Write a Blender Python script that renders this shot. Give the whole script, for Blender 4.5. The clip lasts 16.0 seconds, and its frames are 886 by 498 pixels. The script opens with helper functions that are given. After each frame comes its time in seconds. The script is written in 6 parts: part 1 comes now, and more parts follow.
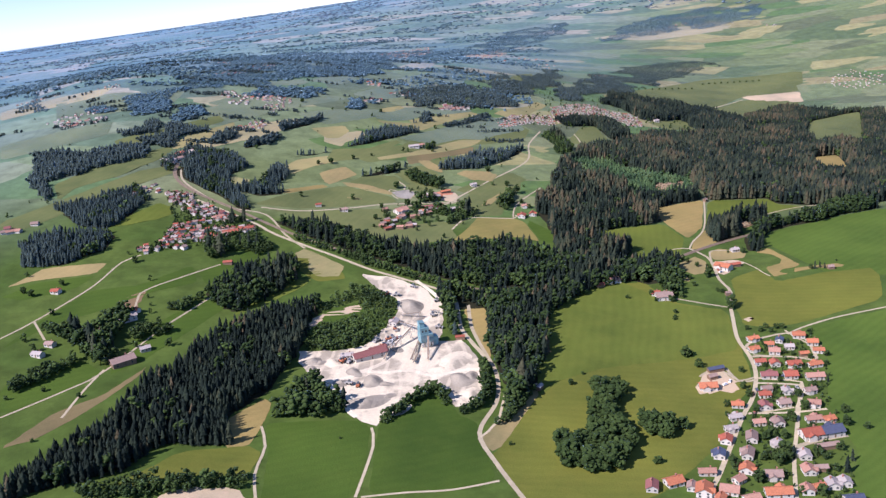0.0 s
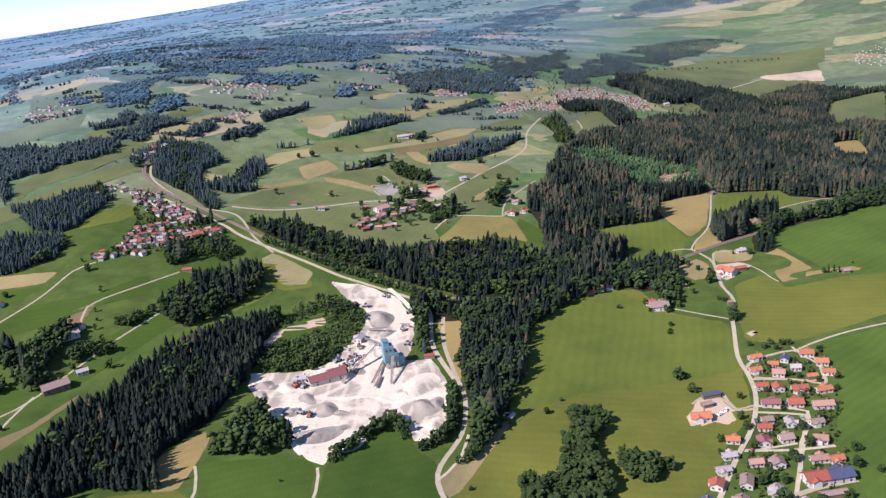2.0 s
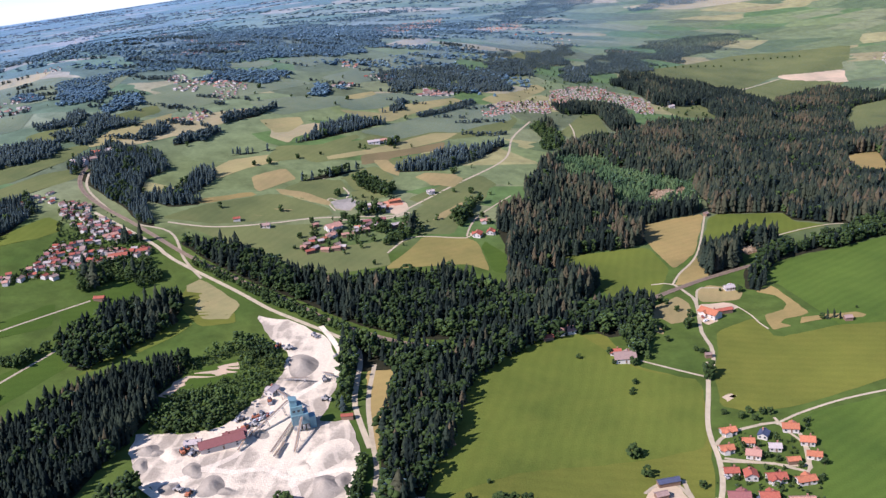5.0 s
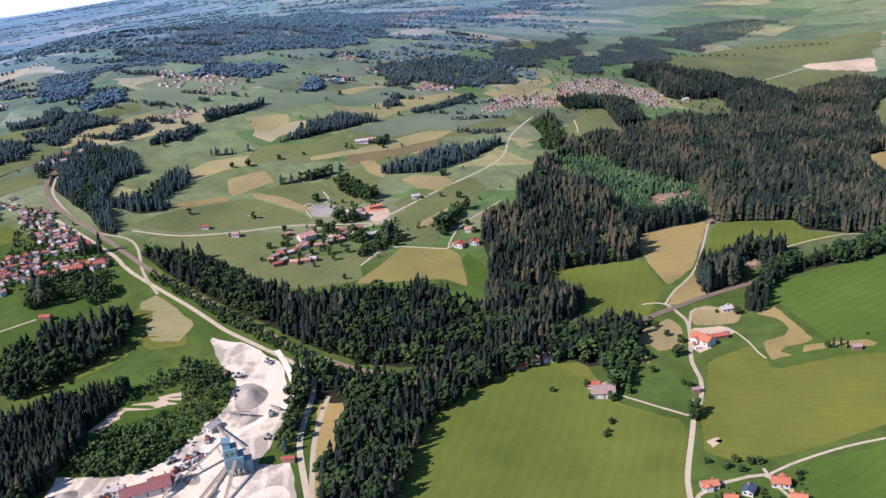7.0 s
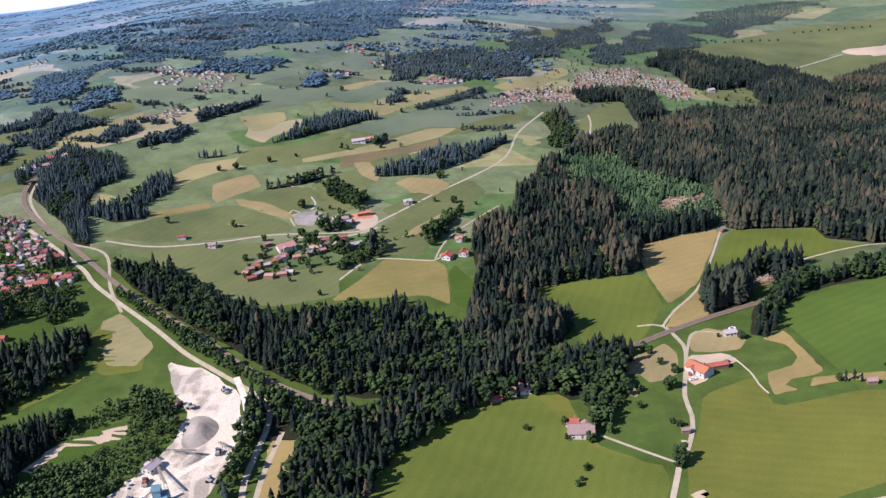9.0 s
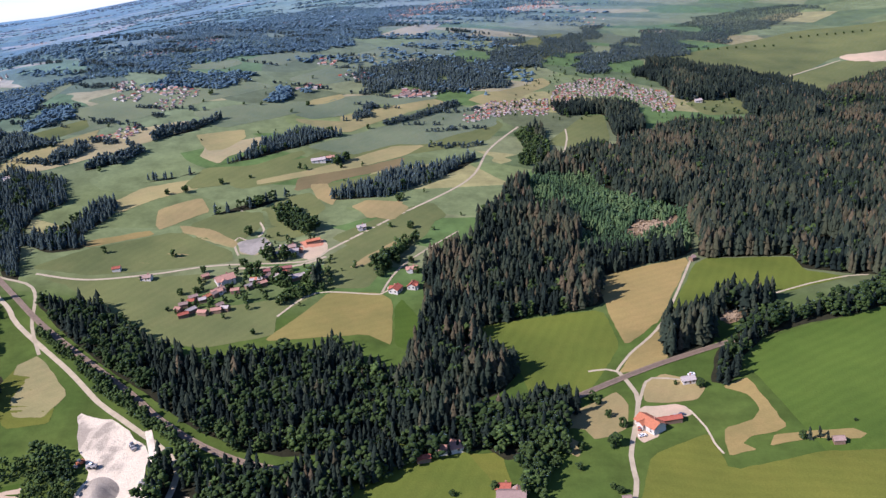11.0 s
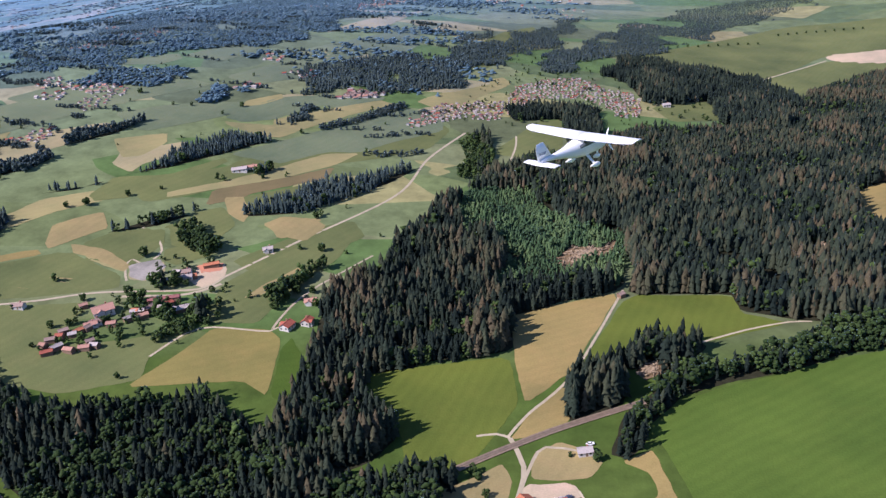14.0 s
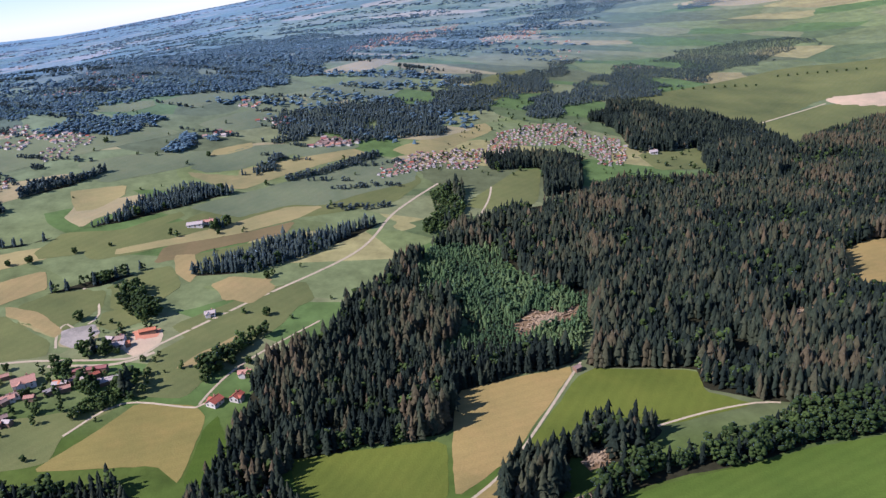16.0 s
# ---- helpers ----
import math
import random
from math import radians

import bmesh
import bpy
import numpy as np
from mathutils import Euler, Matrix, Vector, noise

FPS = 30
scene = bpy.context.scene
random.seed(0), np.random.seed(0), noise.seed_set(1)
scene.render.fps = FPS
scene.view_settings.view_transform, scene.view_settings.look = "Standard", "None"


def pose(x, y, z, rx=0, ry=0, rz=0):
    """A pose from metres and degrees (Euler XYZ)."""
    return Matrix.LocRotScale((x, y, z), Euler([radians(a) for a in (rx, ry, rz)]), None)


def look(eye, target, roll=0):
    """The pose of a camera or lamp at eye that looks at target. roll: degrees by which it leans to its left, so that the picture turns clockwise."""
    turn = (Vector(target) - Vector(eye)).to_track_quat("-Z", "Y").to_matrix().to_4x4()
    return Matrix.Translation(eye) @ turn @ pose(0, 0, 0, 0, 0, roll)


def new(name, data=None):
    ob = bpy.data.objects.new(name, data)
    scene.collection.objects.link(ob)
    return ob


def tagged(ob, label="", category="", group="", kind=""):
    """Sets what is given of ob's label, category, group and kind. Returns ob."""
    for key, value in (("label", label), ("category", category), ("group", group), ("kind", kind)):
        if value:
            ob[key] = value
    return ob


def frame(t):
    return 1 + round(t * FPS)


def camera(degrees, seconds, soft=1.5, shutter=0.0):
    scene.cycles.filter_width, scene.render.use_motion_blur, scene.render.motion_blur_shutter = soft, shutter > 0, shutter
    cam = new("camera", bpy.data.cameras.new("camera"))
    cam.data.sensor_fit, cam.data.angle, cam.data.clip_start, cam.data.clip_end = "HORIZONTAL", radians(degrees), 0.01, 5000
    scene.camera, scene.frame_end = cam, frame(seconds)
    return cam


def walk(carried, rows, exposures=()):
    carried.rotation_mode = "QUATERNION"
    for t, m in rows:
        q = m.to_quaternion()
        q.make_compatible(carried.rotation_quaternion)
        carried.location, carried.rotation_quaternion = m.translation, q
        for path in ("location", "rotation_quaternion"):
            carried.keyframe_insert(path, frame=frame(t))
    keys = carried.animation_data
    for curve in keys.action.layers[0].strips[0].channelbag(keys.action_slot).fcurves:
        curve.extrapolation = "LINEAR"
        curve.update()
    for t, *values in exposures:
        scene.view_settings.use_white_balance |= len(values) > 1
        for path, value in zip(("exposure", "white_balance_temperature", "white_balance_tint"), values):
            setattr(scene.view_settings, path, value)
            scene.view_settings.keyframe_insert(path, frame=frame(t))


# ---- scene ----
from mathutils.geometry import tessellate_polygon

cam = camera(54.17, 16.0, soft=1.4)
PATH = [
    (0, look((0.00, -0.00, 232.34), (0.00, 96.05, 204.52), -5.66)),
    (0.5, look((9.97, 16.44, 231.84), (10.29, 112.08, 202.64), -5.29)),
    (1, look((19.93, 32.81, 231.33), (20.16, 128.22, 201.37), -5.43)),
    (1.5, look((29.91, 49.05, 230.83), (28.78, 144.38, 200.68), -5.97)),
    (2, look((39.89, 65.10, 230.36), (36.97, 160.51, 200.56), -6.64)),
    (2.5, look((49.86, 80.97, 229.93), (45.48, 176.50, 200.70), -7.39)),
    (3, look((59.84, 96.68, 229.55), (54.33, 192.10, 200.13), -7.60)),
    (3.5, look((69.81, 112.25, 229.25), (63.76, 207.47, 199.30), -7.19)),
    (4, look((79.79, 127.63, 229.02), (74.74, 222.74, 198.53), -6.43)),
    (6.5, look((129.90, 201.04, 228.93), (121.11, 295.56, 197.49), -6.40)),
    (7, look((139.92, 215.00, 228.82), (130.11, 309.19, 196.70), -6.79)),
    (7.5, look((149.94, 228.75, 228.67), (138.07, 322.32, 195.45), -6.87)),
    (8, look((159.98, 242.36, 228.49), (146.59, 335.63, 195.00), -7.05)),
    (8.5, look((170.06, 255.88, 228.29), (155.85, 349.04, 194.83), -7.35)),
    (9, look((180.18, 269.37, 228.07), (165.10, 362.49, 194.88), -7.97)),
    (11.5, look((231.38, 336.59, 227.00), (214.33, 429.54, 194.29), -8.84)),
    (12, look((241.62, 349.82, 226.91), (224.21, 442.74, 194.34), -9.48)),
    (12.5, look((251.86, 362.96, 226.88), (234.35, 456.03, 194.77), -10.01)),
    (13, look((262.11, 375.99, 226.90), (244.79, 468.71, 193.71), -9.28)),
    (13.5, look((272.38, 388.88, 226.98), (255.03, 481.14, 192.52), -8.39)),
    (14, look((282.70, 401.64, 227.12), (264.79, 493.78, 192.65), -8.01)),
    (14.5, look((293.08, 414.28, 227.29), (273.72, 506.40, 193.54), -8.10)),
    (15, look((303.51, 426.88, 227.50), (283.22, 519.05, 194.44), -8.19)),
    (15.5, look((313.98, 439.47, 227.73), (294.05, 531.97, 195.38), -8.05)),
    (16, look((324.47, 452.06, 227.96), (304.41, 545.12, 197.34), -8.35)),
]
walk(cam, PATH, [(0.0, 0.60, 5950, 27), (9.0, 0.60, 5950, 28), (16.0, 0.52, 5950, 29)])

# ---- world and sun ----
SUN_DIR = Vector((-0.80, -0.52, 0.88)).normalized()
world = bpy.data.worlds.new("summer_sky")
scene.world = world
world.use_nodes = True
wn = world.node_tree
sky = wn.nodes.new("ShaderNodeTexSky")
sky.sky_type, sky.sun_disc = "NISHITA", False
sky.sun_elevation = math.asin(SUN_DIR.z)
sky.sun_rotation = math.atan2(SUN_DIR.x, SUN_DIR.y)
sky.altitude, sky.air_density, sky.dust_density, sky.ozone_density = 2500, 1.0, 0.0, 5.0
wn.links.new(sky.outputs[0], wn.nodes["Background"].inputs[0])
wn.nodes["Background"].inputs[1].default_value = 0.108
sun_data = bpy.data.lights.new("sun", "SUN")
sun_data.energy, sun_data.angle, sun_data.color = 4.6, radians(0.53), (1.0, 0.95, 0.87)
sun = new("sun", sun_data)
sun.matrix_world = look(SUN_DIR * 600, (0, 0, 0))


# ---- materials ----
def nodes_of(name, rough=0.9, spec=0.2, sheen=0.0, spread=0.15):
    m = bpy.data.materials.new(name)
    m.use_nodes = True
    n, l = m.node_tree.nodes, m.node_tree.links
    b = n["Principled BSDF"]
    b.inputs["Roughness"].default_value = rough
    b.inputs["Specular IOR Level"].default_value = spec
    # blue-tinted sheen stands in for air haze at grazing view
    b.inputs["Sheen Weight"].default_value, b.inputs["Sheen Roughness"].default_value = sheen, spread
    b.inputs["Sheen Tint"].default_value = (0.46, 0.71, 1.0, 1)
    return m, n, l, b


def noise_node(n, l, scale, detail=4, coord=None, rough=0.55):
    t = n.new("ShaderNodeTexNoise")
    t.inputs["Scale"].default_value, t.inputs["Detail"].default_value = scale, detail
    t.inputs["Roughness"].default_value = rough
    if coord is None:
        coord = n.new("ShaderNodeTexCoord").outputs["Object"]
    l.new(coord, t.inputs["Vector"])
    return t.outputs[0]


def ramp_node(n, l, fac, stops, mode="LINEAR"):
    r = n.new("ShaderNodeValToRGB")
    r.color_ramp.interpolation = mode
    e = r.color_ramp.elements
    for i, (p, c) in enumerate(stops):
        if i > 1:
            e.new(p)
        e[i].position, e[i].color = p, (*c, 1)
    l.new(fac, r.inputs[0])
    return r.outputs[0]


def mix_node(n, l, fac, a, b, mode="MIX"):
    m = n.new("ShaderNodeMix")
    m.data_type, m.blend_type = "RGBA", mode
    for sock, v in ((m.inputs[0], fac), (m.inputs[6], a), (m.inputs[7], b)):
        if isinstance(v, (int, float)):
            sock.default_value = v
        elif isinstance(v, tuple):
            sock.default_value = (*v, 1)
        else:
            l.new(v, sock)
    return m.outputs[2]


def bump_node(n, l, height, strength, distance, b):
    k = n.new("ShaderNodeBump")
    k.inputs["Strength"].default_value, k.inputs["Distance"].default_value = strength, distance
    l.new(height, k.inputs["Height"])
    l.new(k.outputs[0], b.inputs["Normal"])


def shade(c, k):
    return tuple(v * k for v in c)


def field_material(name, c, stripe=0.0, angle=0.0, spot=0.35, sheen=0.12):
    """Grass or stubble: broad tone, patches, mowing lines, fine tufts; a high sheen adds a veil of haze."""
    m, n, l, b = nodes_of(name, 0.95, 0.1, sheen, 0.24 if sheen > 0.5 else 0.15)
    co = n.new("ShaderNodeTexCoord").outputs["Object"]
    broad = ramp_node(n, l, noise_node(n, l, 0.012, 5, co), [(0.3, shade(c, 0.72)), (0.7, (c[0] * 1.36, c[1] * 1.2, c[2] * 1.12))])
    patch = noise_node(n, l, 0.06, 6, co, 0.65)
    col = mix_node(n, l, ramp_node(n, l, patch, [(0.45, (0, 0, 0)), (0.75, (spot, spot, spot))]), broad, (c[0] * 1.5, c[1] * 1.15, c[2] * 1.2))
    if stripe:
        mp = n.new("ShaderNodeMapping")
        mp.inputs["Rotation"].default_value = (0, 0, radians(angle))
        l.new(co, mp.inputs["Vector"])
        w = n.new("ShaderNodeTexWave")
        w.inputs["Scale"].default_value, w.inputs["Distortion"].default_value, w.inputs["Detail"].default_value = 0.045, 7.0, 3
        w.inputs["Detail Scale"].default_value = 0.4
        l.new(mp.outputs[0], w.inputs["Vector"])
        lines = ramp_node(n, l, w.outputs["Fac"], [(0.1, (1 - stripe * 0.25,) * 3), (0.9, (1 + stripe * 0.1,) * 3)])
        col = mix_node(n, l, 1.0, col, lines, "MULTIPLY")
    tuft = noise_node(n, l, 0.9, 3, co)
    col = mix_node(n, l, 1.0, col, ramp_node(n, l, tuft, [(0.3, (0.92,) * 3), (0.7, (1.06,) * 3)]), "MULTIPLY")
    l.new(col, b.inputs["Base Color"])
    bump_node(n, l, tuft, 0.35, 0.5, b)
    return m


def ground_material():
    """Meadow near by; beyond it a patchwork of meadows, hay and stubble plots, hazed north-westwards by colour and
    sheen.
    """
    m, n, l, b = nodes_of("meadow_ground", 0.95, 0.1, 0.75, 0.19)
    co = n.new("ShaderNodeTexCoord").outputs["Object"]
    base = ramp_node(n, l, noise_node(n, l, 0.010, 5, co), [(0.3, (0.050, 0.092, 0.016)), (0.72, (0.098, 0.136, 0.028))])
    mp = n.new("ShaderNodeMapping")
    mp.inputs["Rotation"].default_value = (0, 0, radians(24))
    mp.inputs["Scale"].default_value = (0.0062, 0.0135, 0.0)
    l.new(co, mp.inputs["Vector"])
    wob = noise_node(n, l, 1.3, 2, mp.outputs[0])
    add = n.new("ShaderNodeMixRGB")
    add.inputs[0].default_value = 0.25
    l.new(mp.outputs[0], add.inputs[1])
    l.new(wob, add.inputs[2])
    v = n.new("ShaderNodeTexVoronoi")
    v.inputs["Scale"].default_value = 1.6
    l.new(add.outputs[0], v.inputs["Vector"])
    sep = n.new("ShaderNodeSeparateColor")
    l.new(v.outputs["Color"], sep.inputs[0])
    plots = ramp_node(n, l, sep.outputs[0], [(0.0, (0.105, 0.146, 0.060)), (0.16, (0.16, 0.20, 0.085)), (0.30, (0.120, 0.142, 0.066)), (0.42, (0.19, 0.215, 0.10)),
                                              (0.54, (0.30, 0.28, 0.12)), (0.60, (0.10, 0.165, 0.05)), (0.76, (0.14, 0.175, 0.07)), (0.88, (0.165, 0.21, 0.08)), (0.95, (0.27, 0.24, 0.11))], "CONSTANT")
    xyz = n.new("ShaderNodeSeparateXYZ")
    l.new(co, xyz.inputs[0])
    far = n.new("ShaderNodeMapRange")
    far.inputs["From Min"].default_value, far.inputs["From Max"].default_value = 830, 900
    l.new(xyz.outputs[1], far.inputs["Value"])
    col = mix_node(n, l, far.outputs[0], base, plots)
    # the same plots in paler, bluer tones: distance haze painted into the ground
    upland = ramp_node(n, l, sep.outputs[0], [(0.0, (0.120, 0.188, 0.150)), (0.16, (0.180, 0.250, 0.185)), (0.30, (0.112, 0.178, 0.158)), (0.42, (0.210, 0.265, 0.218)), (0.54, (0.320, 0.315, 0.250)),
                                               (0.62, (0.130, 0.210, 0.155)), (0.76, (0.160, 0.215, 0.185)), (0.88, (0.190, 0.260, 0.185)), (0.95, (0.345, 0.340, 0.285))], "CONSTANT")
    # blend towards the hazed tones, growing to the north and west
    haze_in = n.new("ShaderNodeMapRange")
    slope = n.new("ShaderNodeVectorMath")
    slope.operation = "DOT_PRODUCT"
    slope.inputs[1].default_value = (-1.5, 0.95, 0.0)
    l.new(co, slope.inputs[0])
    haze_in.inputs["From Min"].default_value, haze_in.inputs["From Max"].default_value = 1250, 1950
    l.new(slope.outputs["Value"], haze_in.inputs["Value"])
    col = mix_node(n, l, haze_in.outputs[0], col, upland)
    tuft = noise_node(n, l, 0.05, 8, co, 0.7)
    col = mix_node(n, l, 1.0, col, ramp_node(n, l, tuft, [(0.3, (0.64,) * 3), (0.7, (1.24,) * 3)]), "MULTIPLY")
    l.new(col, b.inputs["Base Color"])
    bump_node(n, l, noise_node(n, l, 0.8, 3, co), 0.3, 0.5, b)
    return m


def gravel_material(name, c, grey):
    """Dusty gravel: cream fines, grey washed stone, wheel tracks."""
    m, n, l, b = nodes_of(name, 0.95, 0.1)
    co = n.new("ShaderNodeTexCoord").outputs["Object"]
    patch = noise_node(n, l, 0.035, 7, co, 0.6)
    col = ramp_node(n, l, patch, [(0.38, shade(c, 1.06)), (0.5, c), (0.58, grey), (0.75, shade(grey, 0.85))])
    w = n.new("ShaderNodeTexWave")
    w.inputs["Scale"].default_value, w.inputs["Distortion"].default_value, w.inputs["Detail"].default_value = 0.03, 14.0, 4
    w.inputs["Detail Scale"].default_value = 0.25
    l.new(co, w.inputs["Vector"])
    col = mix_node(n, l, ramp_node(n, l, w.outputs["Fac"], [(0.78, (0, 0, 0)), (0.95, (0.45,) * 3)]), col, shade(c, 1.15))
    fine = noise_node(n, l, 0.7, 5, co, 0.7)
    col = mix_node(n, l, 1.0, col, ramp_node(n, l, fine, [(0.3, (0.84,) * 3), (0.7, (1.1,) * 3)]), "MULTIPLY")
    l.new(col, b.inputs["Base Color"])
    bump_node(n, l, fine, 0.6, 0.8, b)
    return m


def plain_material(name, c, rough=0.8, scale=1.2, vary=0.18, spec=0.3, metal=0.0, bump=0.0):
    m, n, l, b = nodes_of(name, rough, spec)
    b.inputs["Metallic"].default_value = metal
    co = n.new("ShaderNodeTexCoord").outputs["Object"]
    f = noise_node(n, l, scale, 5, co, 0.65)
    col = ramp_node(n, l, f, [(0.3, shade(c, 1 - vary)), (0.7, shade(c, 1 + vary))])
    oi = n.new("ShaderNodeObjectInfo")
    col = mix_node(n, l, 1.0, col, ramp_node(n, l, oi.outputs["Random"], [(0.0, (0.86,) * 3), (1.0, (1.12,) * 3)]), "MULTIPLY")
    l.new(col, b.inputs["Base Color"])
    if bump:
        bump_node(n, l, f, bump, 0.3, b)
    return m


def leaf_material(name, stops, sheen=0.18):
    """Foliage: each tree carries a tone between 0 and 1, with finer variation inside the crown."""
    m, n, l, b = nodes_of(name, 0.9, 0.1, sheen, 0.22 if sheen > 0.5 else 0.15)
    at = n.new("ShaderNodeAttribute")
    at.attribute_name = "tone"
    col = ramp_node(n, l, at.outputs["Fac"], stops)
    co = n.new("ShaderNodeTexCoord").outputs["Object"]
    f = noise_node(n, l, 0.8, 4, co, 0.7)
    col = mix_node(n, l, 1.0, col, ramp_node(n, l, f, [(0.3, (0.6,) * 3), (0.7, (1.35,) * 3)]), "MULTIPLY")
    l.new(col, b.inputs["Base Color"])
    bump_node(n, l, f, 0.6, 0.8, b)
    return m


M = {
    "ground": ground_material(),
    "green": field_material("bright_meadow", (0.104, 0.143, 0.025), 0.16, 15),
    "dk": field_material("dark_meadow", (0.055, 0.104, 0.016), 0.14, 70),
    "mid": field_material("pasture", (0.124, 0.148, 0.027), 0.14, 100, 0.35),
    "straw": field_material("ripe_hay", (0.27, 0.225, 0.085), 0.12, 62),
    "tan": field_material("cut_hay", (0.275, 0.240, 0.108), 0.12, 20),
    "brown": field_material("bare_soil", (0.195, 0.145, 0.082), 0.1, 40),
    "lush": field_material("lush_meadow", (0.073, 0.130, 0.022), 0.2, 55, 0.3),
    # vale fields: raised blue sheen as a thin veil of haze
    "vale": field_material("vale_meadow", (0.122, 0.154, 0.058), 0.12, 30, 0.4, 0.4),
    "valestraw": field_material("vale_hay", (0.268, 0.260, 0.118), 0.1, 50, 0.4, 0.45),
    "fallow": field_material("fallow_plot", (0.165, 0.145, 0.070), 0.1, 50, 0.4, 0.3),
    # meadow and hay again, cooled and paled to hold distance haze
    "hazegreen": field_material("hazed_upland_meadow", (0.134, 0.178, 0.094), 0.1, 30, 0.4, 0.9),
    # haze-greyed hay colour, reused as the grey of two hamlet yards
    "greystraw": field_material("haze_greyed_straw", (0.30, 0.285, 0.150), 0.1, 30, 0.4, 0.9),
    "pasture": field_material("dry_pasture", (0.205, 0.192, 0.062), 0.12, 62, 0.4),
    # needle litter taken near black: shade under the crowns is in the colour
    "floor": plain_material("shaded_forest_floor", (0.030, 0.030, 0.017), 1.0, 0.3, 0.3, 0.05),
    "sand": field_material("pale_sand", (0.46, 0.395, 0.27), 0.0, 0, 0.5),
    "pinkclay": field_material("riding_clay", (0.50, 0.24, 0.15), 0.0, 0, 0.2),
    "gravel": gravel_material("gravel", (0.70, 0.60, 0.44), (0.42, 0.36, 0.27)),
    "haul": gravel_material("haul_road", (0.78, 0.68, 0.51), (0.66, 0.57, 0.43)),
    "yard": gravel_material("grey_yard", (0.34, 0.31, 0.26), (0.27, 0.25, 0.21)),
    "pond": plain_material("pond_water", (0.22, 0.27, 0.21), 0.12, 0.3, 0.1, 0.5),
    "pile": gravel_material("crushed_stone", (0.36, 0.315, 0.245), (0.25, 0.22, 0.175)),
    "road": plain_material("asphalt_worn", (0.44, 0.37, 0.245), 0.9, 0.25, 0.16),
    "ballast": plain_material("rail_ballast", (0.235, 0.175, 0.12), 0.95, 0.5, 0.25),
    "rail": plain_material("rail_steel", (0.22, 0.17, 0.14), 0.5, 1.0, 0.2, 0.5, 0.7),
    "conifer": leaf_material("spruce_needles", [(0.0, (0.010, 0.017, 0.014)), (0.40, (0.026, 0.038, 0.025)), (0.66, (0.051, 0.058, 0.033)), (0.84, (0.072, 0.063, 0.036)), (1.0, (0.100, 0.077, 0.046))], 0.08),
    "sapling": leaf_material("young_spruce", [(0.0, (0.036, 0.070, 0.034)), (0.5, (0.062, 0.112, 0.046)), (1.0, (0.100, 0.150, 0.060))]),
    "leaf": leaf_material("leaves", [(0.0, (0.026, 0.046, 0.014)), (0.5, (0.045, 0.072, 0.020)), (1.0, (0.074, 0.118, 0.032))]),
    # leaf green paled and blued: distance haze put into the colour
    "farleaf": leaf_material("hazed_distant_woods", [(0.0, (0.066, 0.120, 0.150)), (1.0, (0.096, 0.160, 0.184))], 1.0),
    # mid-distance foliage, greyed and blued by haze in the base colour
    "midleaf": leaf_material("hazed_valley_woods", [(0.0, (0.032, 0.050, 0.048)), (1.0, (0.062, 0.084, 0.070))], 0.6),
    # palest and bluest leaf colour, painted haze at the horizon
    "hazeleaf": leaf_material("hazed_horizon_woods", [(0.0, (0.115, 0.170, 0.230)), (1.0, (0.150, 0.208, 0.262))], 0.9),
    "bark": plain_material("bark", (0.11, 0.085, 0.06), 0.95, 3, 0.3),
    "wall": plain_material("white_render", (0.55, 0.51, 0.45), 0.85, 0.8, 0.08),
    "wood": plain_material("weathered_boards", (0.20, 0.13, 0.085), 0.85, 1.5, 0.25),
    "glass": plain_material("window_glass", (0.05, 0.06, 0.07), 0.15, 1, 0.1, 0.6),
    "orange": plain_material("orange_tiles", (0.42, 0.150, 0.076), 0.85, 1.6, 0.3),
    "red": plain_material("red_tiles", (0.33, 0.094, 0.058), 0.85, 1.6, 0.28),
    "darkred": plain_material("dark_red_tiles", (0.24, 0.095, 0.085), 0.85, 1.6, 0.22),
    "pink": plain_material("faded_tiles", (0.38, 0.205, 0.15), 0.85, 1.6, 0.22),
    "brown_roof": plain_material("brown_tiles", (0.28, 0.195, 0.16), 0.85, 1.6, 0.22),
    "grey": plain_material("grey_tiles", (0.38, 0.33, 0.30), 0.85, 1.6, 0.2),
    "solar": plain_material("solar_slate", (0.07, 0.08, 0.12), 0.35, 1.0, 0.2, 0.5),
    "brick": plain_material("chimney_brick", (0.36, 0.17, 0.12), 0.9, 3, 0.2),
    "plane": plain_material("white_gelcoat", (0.90, 0.90, 0.90), 0.3, 0.6, 0.02, 0.5),
    "ink": plain_material("grey_marking", (0.22, 0.25, 0.32), 0.5, 2, 0.1),
    "canopy": plain_material("tinted_canopy", (0.10, 0.115, 0.13), 0.08, 1, 0.1, 0.7),
    "rubber": plain_material("black_rubber", (0.03, 0.03, 0.03), 0.8, 2, 0.1),
    "cutwood": plain_material("felled_trunks", (0.36, 0.27, 0.17), 0.9, 0.6, 0.35),
    "teal": plain_material("teal_sheet_metal", (0.17, 0.31, 0.335), 0.55, 0.5, 0.16, 0.4),
    "steel": plain_material("dusty_steel", (0.36, 0.35, 0.33), 0.65, 0.8, 0.2, 0.4),
}


